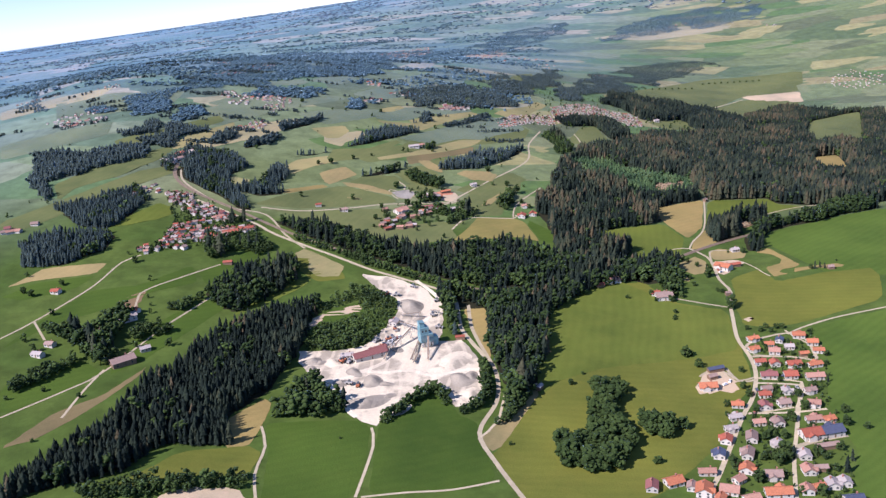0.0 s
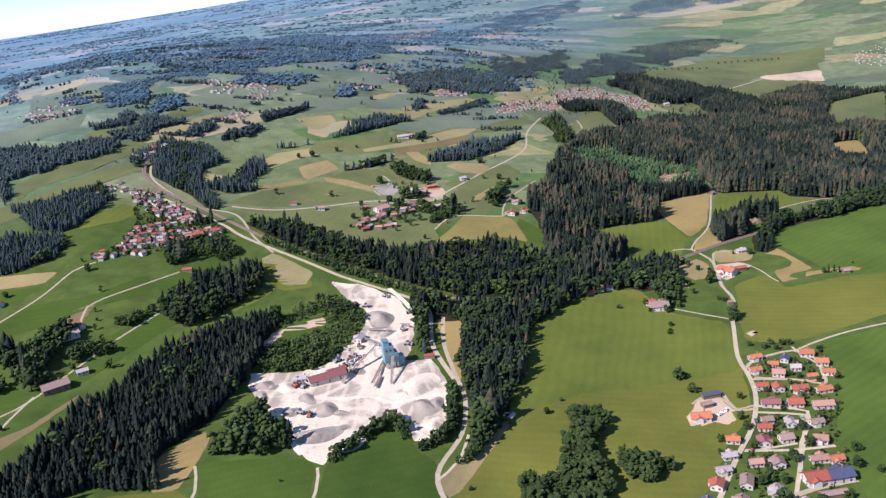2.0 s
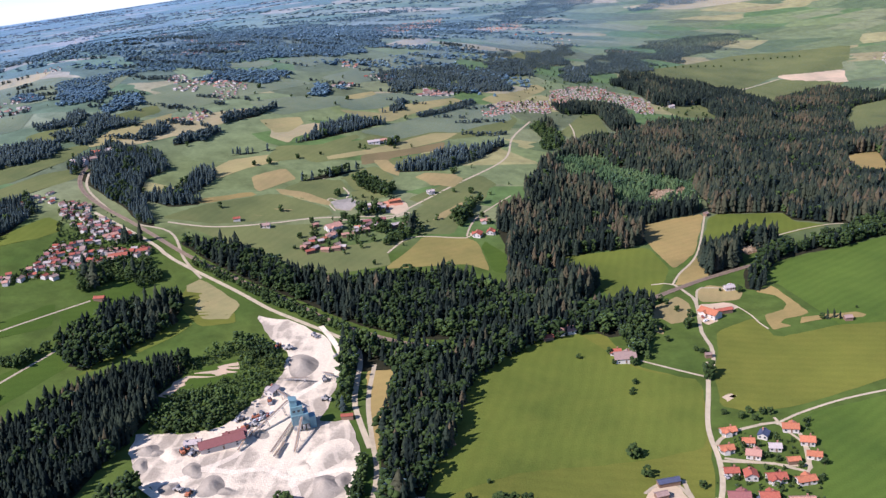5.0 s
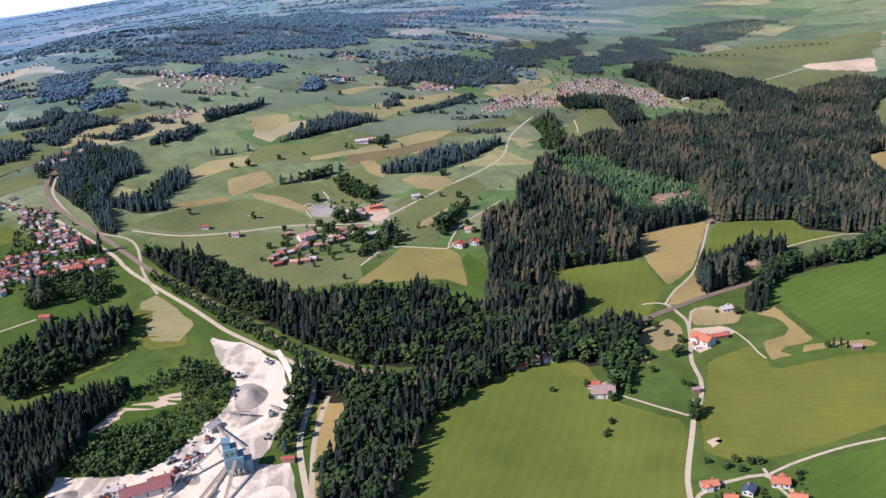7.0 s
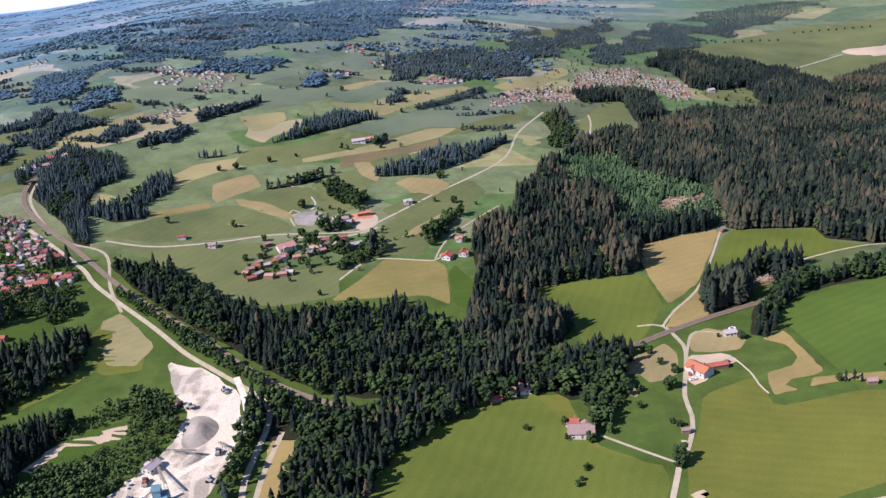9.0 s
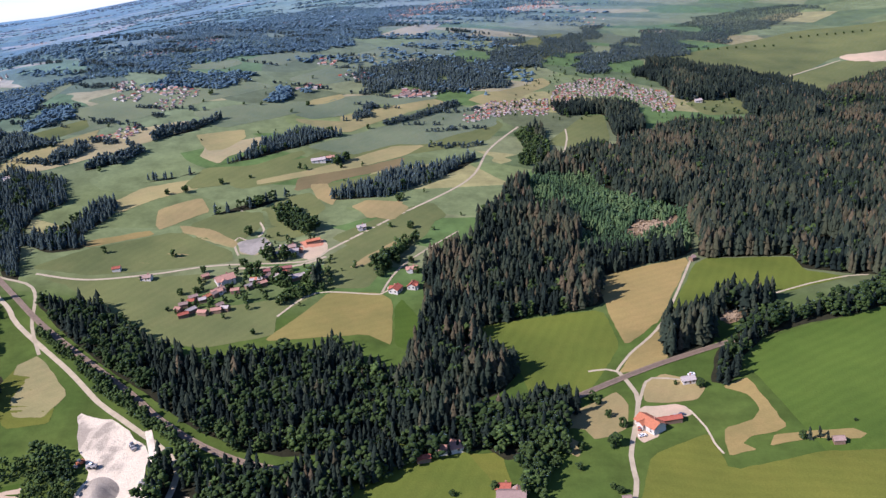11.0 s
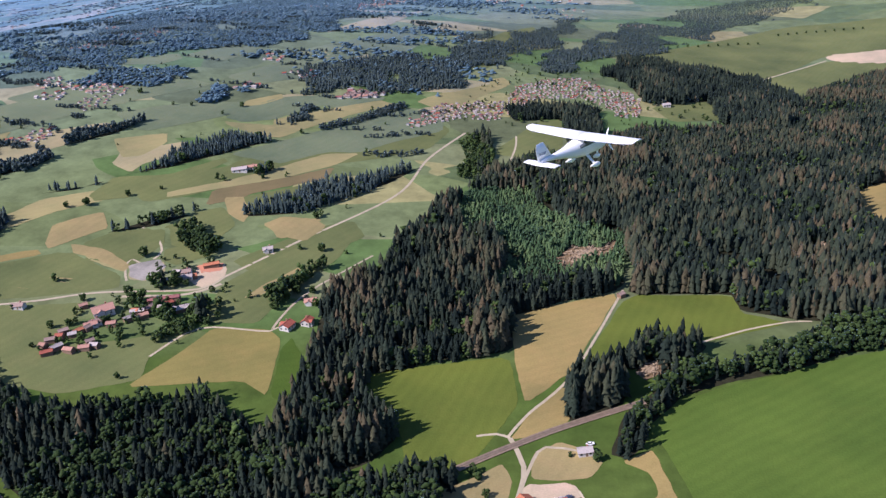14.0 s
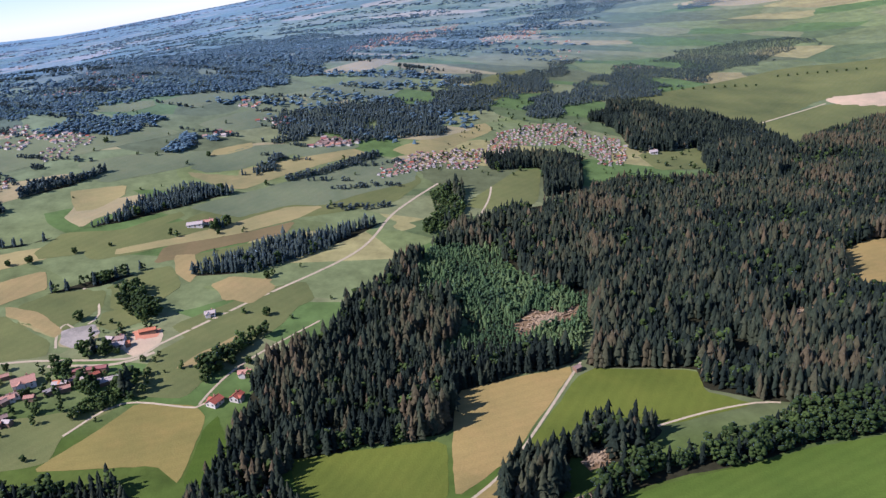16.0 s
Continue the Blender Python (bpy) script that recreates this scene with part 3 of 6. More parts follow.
def lone_tree(x, y, h=8.0, conifer=False, label=""):
    """A tree that stands by itself: trunk with limbs, and a crown of clumps."""
    base = new("tree")
    base.location = (x, y, height(x, y) - 0.2)
    tagged(base, label or ("slender dark green spruce on the grass" if conifer else "round-crowned green tree on the grass"), "tree", "single trees")
    tv, tf = lone_rng.choice(CONIFERS) if conifer else leafy_template(lone_rng, 44, 0.42, 0.08)
    r = mesh_object("crown", (tv[:-4] * h).tolist(), tf[:-3].tolist(), M["conifer" if conifer else "leaf"], base)
    tone = lone_rng.uniform(0.1, 0.6)
    r.data.attributes.new("tone", "FLOAT", "POINT").data.foreach_set("value", [tone] * len(r.data.vertices))
    bm = bmesh.new()
    bmesh.ops.create_cone(bm, cap_ends=True, segments=7, radius1=h * 0.035, radius2=h * 0.012, depth=h * 0.6, matrix=Matrix.Translation((0, 0, h * 0.3)))
    for k in range(0 if conifer else 4):
        bmesh.ops.create_cone(bm, cap_ends=True, segments=5, radius1=h * 0.014, radius2=h * 0.004, depth=h * 0.34,
                              matrix=pose(0, 0, h * 0.3, 0, 0, k * 90 + 20) @ pose(h * 0.1, 0, h * 0.1, 0, 42))
    part("trunk", bm, M["bark"], base)
    return base


# ---- buildings ----
HOUSE_MESHES = {}


def box_bm(bm, x0, x1, y0, y1, z0, z1):
    vs = [bm.verts.new(p) for p in ((x0, y0, z0), (x1, y0, z0), (x1, y1, z0), (x0, y1, z0), (x0, y0, z1), (x1, y0, z1), (x1, y1, z1), (x0, y1, z1))]
    for f in ((3, 2, 1, 0), (4, 5, 6, 7), (0, 1, 5, 4), (1, 2, 6, 5), (2, 3, 7, 6), (3, 0, 4, 7)):
        bm.faces.new([vs[i] for i in f])
    return vs


def cached(key, build, material):
    if key not in HOUSE_MESHES:
        bm = bmesh.new()
        build(bm)
        bmesh.ops.recalc_face_normals(bm, faces=bm.faces)
        me = bpy.data.meshes.new(key[0])
        bm.to_mesh(me)
        bm.free()
        me.materials.append(material)
        HOUSE_MESHES[key] = me
    return HOUSE_MESHES[key]


def child(name, me, parent, loc=(0, 0, 0), rz=0.0):
    ob = new(name, me)
    ob.parent = parent
    ob.location, ob.rotation_euler = loc, (0, 0, rz)
    return ob


def house_walls(bm, L, W, e, r):
    """Walls under a gable: ridge along x."""
    a, b = L / 2, W / 2
    vs = [bm.verts.new(p) for p in ((-a, -b, -2), (a, -b, -2), (a, b, -2), (-a, b, -2), (-a, -b, e), (a, -b, e), (a, b, e), (-a, b, e), (-a, 0, r), (a, 0, r))]
    for f in ((0, 1, 5, 4), (2, 3, 7, 6), (1, 2, 6, 9, 5), (3, 0, 4, 8, 7), (4, 5, 9, 8), (6, 7, 8, 9), (3, 2, 1, 0)):
        bm.faces.new([vs[i] for i in f])


def house_roof(bm, L, W, e, r):
    """Two thick slopes with eaves and verges, and a ridge cap."""
    over, t = min(0.6, W * 0.085), 0.2
    a = L / 2 + over
    b = W / 2 + over
    drop = (r - e) / (W / 2) * over
    prof = [(-b, e - drop + 0.04), (0, r + 0.04), (b, e - drop + 0.04), (b, e - drop + 0.04 + t), (0, r + 0.06 + t), (-b, e - drop + 0.04 + t)]
    ends = [[bm.verts.new((x, y, z)) for y, z in prof] for x in (-a, a)]
    for i in range(6):
        j = (i + 1) % 6
        bm.faces.new((ends[0][i], ends[0][j], ends[1][j], ends[1][i]))
    for q in ends:
        bm.faces.new((q[0], q[1], q[4], q[5]))
        bm.faces.new((q[1], q[2], q[3], q[4]))
    box_bm(bm, -a, a, -0.16, 0.16, r + t + 0.02, r + t + 0.16)


ROOF_WORDS = {"orange": "bright orange", "red": "red", "darkred": "dark red", "pink": "faded pinkish", "brown": "brown", "grey": "grey", "solar": "dark slate"}


def house(x, y, L, W, rz, roof, rich=True, wooden=False, name="house"):
    """A rendered house with a tiled gable roof, chimney, door and windows."""
    e = 3.2 if min(L, W) >= 8 else 2.5
    if min(L, W) < 5.5:
        e = 2.2
    r = e + W / 2 * 0.52
    base = new(name)
    base.location, base.rotation_euler = (x, y, height(x, y) + 0.2), (0, 0, radians(rz))
    tagged(base, "%s with a %s tiled gable roof" % ("brown timber barn" if name == "barn" else "brown timber shed" if wooden else "white rendered house", ROOF_WORDS[roof]), "house", "houses")
    wm = M["wood" if wooden else "wall"]
    rm = M["brown_roof" if roof == "brown" else roof]
    child("wall", cached(("wall", L, W, wooden), lambda bm: house_walls(bm, L, W, e, r), wm), base)
    roof_part = child("roof", cached(("roof", L, W, roof), lambda bm: house_roof(bm, L, W, e, r), rm), base)
    if min(L, W) < 5:
        return base
    turn = int(abs(x) * 7 + abs(y) * 3) % 3
    if turn < 2 and L >= 7 and not wooden:
        side = (-1, 1)[turn]
        cl, cw = W * 0.5 + 1.4, min(L * 0.46, 4.6)
        spot = (L * (0.16 if turn else -0.14), side * (W * 0.25 + 0.7), -0.02)
        child("wing_wall", cached(("wall", cl, cw, "wing"), lambda bm: house_walls(bm, cl, cw, e - 0.1, e - 0.1 + cw * 0.27), wm), base, spot, math.pi / 2)
        child("wing_roof", cached(("roof", cl, cw, roof, "wing"), lambda bm: house_roof(bm, cl, cw, e - 0.1, e - 0.1 + cw * 0.27), rm), base, spot, math.pi / 2)
    child("chimney", cached(("chimney",), lambda bm: (box_bm(bm, -0.35, 0.35, -0.35, 0.35, -1.2, 1.0), box_bm(bm, -0.45, 0.45, -0.45, 0.45, 1.0, 1.12)), M["brick"]), roof_part, (L * 0.2, W * 0.12, r))
    if not rich:
        return base
    win = cached(("window",), lambda bm: box_bm(bm, -0.55, 0.55, -0.06, 0.06, -0.5, 0.5), M["glass"])
    door = cached(("door",), lambda bm: box_bm(bm, -0.5, 0.5, -0.06, 0.06, 0, 2.1), M["wood"])
    child("door", door, base, (0.4, -W / 2 - 0.03, 0))
    floors = (0.9, 2.5) if e > 3 else (1.3,)
    for z in floors:
        for u in (-0.32, 0.32):
            child("window", win, base, (L * u, -W / 2 - 0.03, z))
            child("window", win, base, (-L / 2 - 0.03, W * u * 0.8, z), math.pi / 2)
    return base


def settlement(name, spacing, poly, seed, joined=False, size=1.0):
    """House plots scattered through a village; those of the far towns are one mesh."""
    x, y, rng = sites(poly, spacing, seed, 0.32)
    roofs = ["pink", "red", "darkred", "darkred", "brown", "grey", "red", "brown"] if not joined else ["pink", "grey", "brown", "grey", "darkred", "brown", "red", "pink"]
    bm = bmesh.new()
    for k in range(len(x)):
        if rng.uniform() < 0.12:
            continue
        hx, hy, L, W = float(x[k]), float(y[k]), round(size * float(rng.choice([7, 8, 9, 12]))), round(size * float(rng.choice([6, 7, 8])))
        L, W = max(2.5, L * float(growth(hx, hy))), max(2.0, W * float(growth(hx, hy)))
        rz, roof = float(rng.choice([0, 90, 20, 70]) + rng.uniform(-12, 12)), int(rng.integers(0, 8))
        if not joined:
            house(hx, hy, round(L), round(W), rz, roofs[roof], False)
            continue
        m = pose(hx, hy, height(hx, hy) + 0.2, 0, 0, rz)
        for slot, build in ((0, house_walls), (roof + 1, house_roof)):
            nv, nf = len(bm.verts), len(bm.faces)
            build(bm, L, W, W * 0.30, W * 0.30 + W / 2 * 0.55)
            bm.verts.ensure_lookup_table()
            bm.faces.ensure_lookup_table()
            for v in bm.verts[nv:]:
                v.co = m @ v.co
            for f in bm.faces[nf:]:
                f.material_index = slot
    if joined:
        bmesh.ops.recalc_face_normals(bm, faces=bm.faces)
        me = bpy.data.meshes.new(name)
        bm.to_mesh(me)
        me.materials.append(M["wall"])
        for r in roofs:
            me.materials.append(M["brown_roof" if r == "brown" else r])
        tagged(new(name, me), "distant village of white houses with red and brown roofs", "village", kind="stuff")
    bm.free()


# ---- roads and railway ----
road("village_road", 5, [(116, 380), (133, 405), (149, 433), (170, 470), (187, 497), (200, 528), (205, 553), (207, 582), (217, 621), (226, 656)])
road("hill_road", 4.5, [(222, 636), (230, 659), (233, 677), (232, 696), (238, 732), (239, 751), (231, 773)])
road("field_track", 3, [(230, 774), (239, 793), (263, 834), (295, 935)])
road("junction_spur", 3, [(231, 773), (224, 776), (214, 774)])
road("village_lane_east", 4, [(163, 374), (179, 416), (190, 440), (208, 478), (221, 506)])
road("village_cross", 4, [(195, 513), (209, 510), (221, 506)])
road("village_cross_south", 4, [(176, 475), (189, 473), (205, 472), (223, 473)])
road("barn_drive", 6, [(186, 432), (199, 437), (220, 441)])
road("meadow_path", 3, [(244, 583), (258, 592), (290, 605), (333, 615), (374, 625)])
road("village_loop", 4, [(207, 566), (217, 577), (245, 585), (253, 573), (249, 550), (245, 539), (232, 547), (204, 552)])
road("farm_drive", 4, [(197, 518), (185, 517), (183, 537)])
road("farm_path", 3, [(185, 661), (203, 649), (220, 638)])
road("barn_lane", 3, [(238, 732), (243, 755), (249, 766), (266, 763)])
road("quarry_road", 5, [(16, 661), (16, 620), (22, 581), (28, 546), (25, 507), (11, 468), (18, 433), (32, 388)])
road("quarry_path", 3, [(-54, 477), (-52, 456), (-59, 404)])
road("plot_path", 3, [(-121, 481), (-115, 458), (-116, 429), (-110, 399)])
road("south_path", 3, [(-56, 404), (-32, 407), (-8, 408), (18, 415)])
road("verge_path", 3, [(11, 462), (23, 481), (34, 521), (55, 528)])
road("main_road", 6, [(-248, 881), (-214, 857), (-179, 830), (-160, 810), (-103, 766), (-66, 734), (-47, 721), (-3, 689), (6, 668), (7, 639), (9, 613), (22, 571)])
road("west_path_a", 3, [(-330, 601), (-316, 628), (-292, 685), (-281, 732), (-268, 747)])
road("west_path_b", 3, [(-284, 495), (-255, 529), (-240, 551), (-216, 618), (-193, 671)])
road("west_path_c", 3, [(-316, 628), (-297, 599)])
road("west_path_d", 3, [(-246, 650), (-249, 670), (-245, 682), (-217, 715), (-197, 737)])
road("west_path_e", 3, [(-246, 494), (-244, 529), (-240, 555)])
road("hamlet_road", 4, [(-182, 874), (-141, 871), (-94, 885), (-55, 901), (10, 913), (23, 932), (58, 988), (116, 1084), (131, 1172), (157, 1250)])
road("hamlet_lane", 3, [(-43, 918), (-51, 933), (-52, 947), (-31, 932)])
road("hamlet_path", 3, [(11, 834), (30, 867), (75, 868), (79, 879)])
road("hamlet_curve", 3, [(-65, 993), (-51, 985), (-36, 962), (-37, 949)])
road("plateau_road", 4, [(427, 1602), (472, 1665), (519, 1723), (532, 1752), (529, 1776)])
road("plateau_path", 4, [(496, 1552), (549, 1609), (604, 1664)])
road("town_lane", 3, [(203, 1161), (208, 1221), (207, 1256)])
road("top_track", 3, [(336, 866), (363, 880), (389, 889), (402, 889)])
road("west_town_road", 4, [(-282, 960), (-268, 922), (-217, 871), (-175, 856), (-150, 810), (-128, 779)])
road("farmhouse_lane", 3, [(76, 871), (79, 894), (89, 923), (119, 975)])
road("hamlet_street", 5, [(-37, 898), (-19, 901), (0, 904), (13, 911), (24, 922)])
road("village_lane_north", 3, [(245, 590), (247, 577), (252, 564), (251, 553), (245, 544), (228, 548), (208, 554)])
road("village_lane_mid", 4, [(196, 521), (208, 516), (223, 510), (215, 491), (207, 478), (197, 454)])
road("village_lane_south", 3, [(175, 474), (192, 476), (205, 478)])
road("farm_drive", 3, [(196, 521), (186, 518), (182, 526), (179, 534), (171, 535), (162, 527)])
road("field_track", 2, [(265, 734), (271, 718), (273, 705), (276, 696)])
road("plateau_lane", 4, [(430, 1600), (472, 1662), (525, 1731), (527, 1758)])
railway("railway_west", 4.2, [(-288, 984), (-288, 962), (-284, 942), (-271, 918), (-244, 892), (-210, 867), (-181, 843), (-144, 812), (-83, 767), (-49, 742), (-25, 722), (5, 702), (35, 688), (58, 683)])
railway("railway_east", 4.6, [(207, 748), (225, 761), (252, 779), (279, 794), (302, 806)])

# ---- meadows, hay plots and yards ----
field("quarry_meadow_west", "dk", [(-119, 484), (-88, 487), (-60, 486), (-55, 475), (-55, 450), (-59, 404), (-108, 397), (-110, 423), (-112, 452)])
field("quarry_meadow_east", "dk", [(-50, 478), (-37, 497), (-24, 519), (-15, 526), (-5, 505), (0, 490), (10, 480), (11, 462), (17, 416), (-8, 408), (-52, 405), (-51, 450)])
field("gravel_verge", "tan", [(10, 462), (26, 483), (53, 526), (56, 520), (23, 451), (16, 446)])
field("big_meadow", "mid", [(84, 637), (129, 696), (168, 699), (180, 655), (216, 632), (200, 545), (193, 512), (170, 484), (145, 439), (104, 397), (77, 384), (49, 387), (30, 388), (19, 427), (16, 442), (23, 451), (56, 520), (68, 578)])
field("west_stubble", "tan", [(-362, 687), (-343, 723), (-293, 732), (-296, 711), (-344, 699)])
field("west_clover", "dk", [(-359, 669), (-342, 694), (-295, 708), (-305, 683), (-339, 664)])
field("west_plough", "brown", [(-262, 640), (-261, 665), (-245, 680), (-245, 648), (-255, 636)])
field("west_hay", "fallow", [(-269, 460), (-252, 501), (-230, 521), (-212, 559), (-213, 549), (-234, 499), (-253, 469)])
field("west_green_a", "dk", [(-323, 584), (-314, 623), (-291, 680), (-252, 690), (-220, 732), (-209, 699), (-244, 675), (-271, 645), (-301, 623)])
field("west_green_b", "dk", [(-286, 498), (-255, 529), (-240, 551), (-257, 567), (-285, 568), (-299, 530)])
field("west_green_c", "dk", [(-232, 596), (-216, 637), (-193, 671), (-177, 655), (-197, 610), (-218, 567), (-235, 547)])
KEEP_CLEAR.append([(145, 827), (167, 834), (226, 850), (234, 802), (224, 778), (211, 746), (182, 745), (175, 776), (153, 810)])
field("clearing_meadow", "green", KEEP_CLEAR[-1])
KEEP_CLEAR.append([(224, 897), (254, 914), (293, 931), (261, 834), (237, 802), (230, 839)])
field("straw_field", "straw", KEEP_CLEAR[-1])
KEEP_CLEAR.append([(297, 928), (363, 927), (364, 903), (389, 888), (336, 865), (302, 865), (265, 834)])
field("top_meadow", "green", KEEP_CLEAR[-1])
field("straw_wedge", "straw", [(231, 772), (239, 793), (261, 828), (260, 785), (244, 774)])
field("hay_field", "tan", [(188, 716), (196, 729), (210, 738), (228, 753), (234, 742), (232, 719), (224, 713), (215, 709), (211, 718), (203, 720), (200, 713), (209, 705), (207, 695), (199, 701)])
KEEP_CLEAR.append([(243, 760), (255, 770), (271, 763), (277, 755), (270, 743), (253, 741), (243, 742)])
field("barn_stubble", "tan", KEEP_CLEAR[-1])
field("east_meadow", "lush", [(302, 780), (319, 806), (345, 820), (381, 832), (409, 846), (451, 857), (507, 856), (431, 679), (327, 678), (309, 755)])
field("hay_hook", "straw", [(285, 755), (300, 765), (304, 748), (310, 717), (305, 713), (292, 710), (286, 704), (292, 699), (279, 694), (278, 704), (280, 717), (294, 723), (300, 732), (298, 746)])
field("east_pasture", "mid", [(242, 696), (272, 714), (277, 683), (323, 696), (368, 695), (339, 631), (261, 600), (233, 597), (220, 605), (227, 647), (234, 664)])
field("village_meadow", "lush", [(261, 592), (330, 610), (384, 604), (243, 371), (191, 380), (218, 422), (225, 476), (260, 553)])
KEEP_CLEAR.append([(11, 807), (28, 840), (38, 868), (74, 870), (85, 860), (94, 802), (76, 816), (14, 804)])
field("hamlet_straw", "pasture", KEEP_CLEAR[-1])
KEEP_CLEAR.append([(88, 851), (91, 863), (110, 831), (108, 798), (96, 802)])
field("hamlet_clover", "dk", KEEP_CLEAR[-1])
field("hamlet_meadow", "vale", [(-175, 869), (-92, 880), (-52, 890), (-60, 839), (-26, 846), (30, 865), (11, 834), (15, 811), (-24, 794), (-63, 798), (-104, 826), (-152, 862)])
field("hamlet_oval", "tan", [(-120, 899), (-109, 917), (-83, 929), (-71, 916), (-88, 900), (-114, 894)])
field("hamlet_green", "vale", [(-191, 881), (-164, 912), (-103, 951), (-50, 924), (-44, 908), (-95, 890), (-143, 877)])
field("east_hamlet_tan", "tan", [(27, 1018), (67, 1032), (64, 1003), (43, 992)])
field("east_hamlet_green", "vale", [(24, 920), (54, 974), (100, 1009), (95, 966), (72, 913), (65, 876), (29, 874)])
field("north_tan", "valestraw", [(95, 1325), (180, 1451), (194, 1428), (130, 1304)])
field("town_green", "vale", [(186, 1200), (228, 1311), (251, 1323), (253, 1225), (222, 1197)])
field("town_east_green", "vale", [(349, 1401), (421, 1444), (423, 1368), (368, 1351)])
field("sand_patch", "sand", [(605, 1685), (657, 1728), (736, 1724), (704, 1625), (625, 1638)])
field("plateau_green", "vale", [(354, 1580), (477, 1697), (606, 1768), (761, 1801), (736, 1724), (611, 1694), (486, 1531), (424, 1635)])
field("plateau_field", "vale", [(495, 1546), (604, 1664), (708, 1638), (625, 1540), (561, 1490), (503, 1450)])
field("rail_meadow", "mid", [(-136, 741), (-135, 771), (-91, 729), (-86, 714), (-110, 707)])
field("stream_meadow", "dk", [(-201, 696), (-176, 723), (-160, 777), (-162, 793), (-190, 754), (-212, 718)])
field("stream_meadow_b", "green", [(-171, 639), (-148, 661), (-123, 693), (-115, 712), (-134, 711), (-157, 681), (-161, 660)])
field("valley_meadow", "valestraw", [(-137, 766), (-128, 779), (-89, 742), (-92, 718), (-112, 718)])
KEEP_CLEAR.append([(645, 1459), (723, 1503), (755, 1512), (630, 1250), (614, 1265), (563, 1255), (591, 1359)])
field("plateau_east_green", "vale", KEEP_CLEAR[-1])
KEEP_CLEAR.append([(490, 1127), (519, 1157), (552, 1163), (511, 1037), (484, 1039), (474, 1052)])
field("east_clearing", "straw", KEEP_CLEAR[-1])
KEEP_CLEAR.append([(11, 653), (30, 655), (28, 609), (26, 563), (20, 591)])
field("lane_strip", "straw", KEEP_CLEAR[-1])
field("beige_plot", "straw", [(-137, 456), (-144, 490), (-124, 516), (-119, 509), (-121, 481), (-125, 459)])
field("south_meadow", "mid", [(-199, 410), (-163, 454), (-125, 459), (-116, 452), (-119, 429), (-162, 428), (-184, 415)])
field("yard_sand", "sand", [(155, 515), (166, 530), (177, 535), (181, 528), (183, 516), (180, 505), (175, 503), (168, 506), (160, 503), (153, 504)])
field("salt_lick", "sand", [(223, 614), (228, 617), (232, 615), (228, 610), (224, 609)])
KEEP_CLEAR.append([(-50, 938), (-27, 936), (-29, 919), (-43, 920)])
field("hamlet_yard", "greystraw", KEEP_CLEAR[-1])
field("hamlet_yard_b", "sand", [(-3, 944), (18, 950), (23, 926), (10, 919)])
KEEP_CLEAR.append([(240, 739), (262, 739), (266, 729), (255, 723), (249, 725), (248, 710), (238, 707), (235, 714)])
field("barn_yard", "sand", KEEP_CLEAR[-1])
KEEP_CLEAR.append([(133, 773), (138, 792), (141, 807), (146, 802), (141, 783)])
field("red_slope", "brown", KEEP_CLEAR[-1])
KEEP_CLEAR.append([(249, 979), (261, 1005), (284, 1003), (295, 1022), (292, 995), (270, 981), (256, 964)])
field("logging", "brown", KEEP_CLEAR[-1])
KEEP_CLEAR.append([(418, 986), (429, 1010), (447, 1019), (448, 1006), (431, 992)])
field("logging_east", "brown", KEEP_CLEAR[-1])
KEEP_CLEAR.append([(297, 835), (302, 845), (314, 843), (310, 832), (301, 825)])
field("logging_south", "brown", KEEP_CLEAR[-1])
KEEP_CLEAR.append([(-113, 616), (-105, 641), (-94, 654), (-74, 667), (-66, 649), (-82, 635), (-97, 625), (-105, 610)])
field("quarry_low_grass", "dk", KEEP_CLEAR[-1])
KEEP_CLEAR.append([(-111, 621), (-105, 639), (-93, 651), (-73, 663), (-68, 650), (-87, 642), (-100, 633), (-107, 619)])
field("quarry_clearing", "sand", KEEP_CLEAR[-1])
field("lane_plot", "tan", [(45, 906), (54, 925), (71, 952), (74, 948), (67, 935), (56, 910)])
field("hay_strip", "straw", [(-175, 921), (-126, 949), (-119, 943), (-163, 915)])
KEEP_CLEAR.append([(-2, 944), (14, 952), (19, 941), (6, 933)])
field("arena", "pinkclay", KEEP_CLEAR[-1])
KEEP_CLEAR.append([(0, 923), (2, 936), (11, 938), (19, 925), (13, 915)])
field("arena_yard", "sand", KEEP_CLEAR[-1])
field("south_sand", "sand", [(-164, 410), (-148, 418), (-123, 415), (-113, 402), (-164, 401)])
field("upland_straw", "greystraw", [(-136, 1092), (-138, 1115), (-91, 1153), (-85, 1128), (-110, 1099), (-114, 1081)])
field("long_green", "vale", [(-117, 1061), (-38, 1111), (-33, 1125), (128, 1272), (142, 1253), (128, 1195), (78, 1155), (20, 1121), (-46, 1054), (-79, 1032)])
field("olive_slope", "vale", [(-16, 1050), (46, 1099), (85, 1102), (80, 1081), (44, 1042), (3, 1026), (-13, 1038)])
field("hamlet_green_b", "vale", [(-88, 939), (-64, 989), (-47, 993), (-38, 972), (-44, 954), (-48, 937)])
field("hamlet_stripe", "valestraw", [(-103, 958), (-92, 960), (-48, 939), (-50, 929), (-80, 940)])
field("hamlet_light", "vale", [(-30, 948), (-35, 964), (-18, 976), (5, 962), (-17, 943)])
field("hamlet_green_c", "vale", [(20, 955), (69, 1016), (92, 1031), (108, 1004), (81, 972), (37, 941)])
field("upland_green_a", "hazegreen", [(-187, 1382), (-140, 1469), (-110, 1435), (-134, 1375)])
field("upland_green_b", "hazegreen", [(-66, 1370), (47, 1534), (73, 1564), (48, 1453), (-28, 1375)])
field("upland_straw_b", "greystraw", [(61, 1352), (120, 1419), (173, 1422), (127, 1365)])
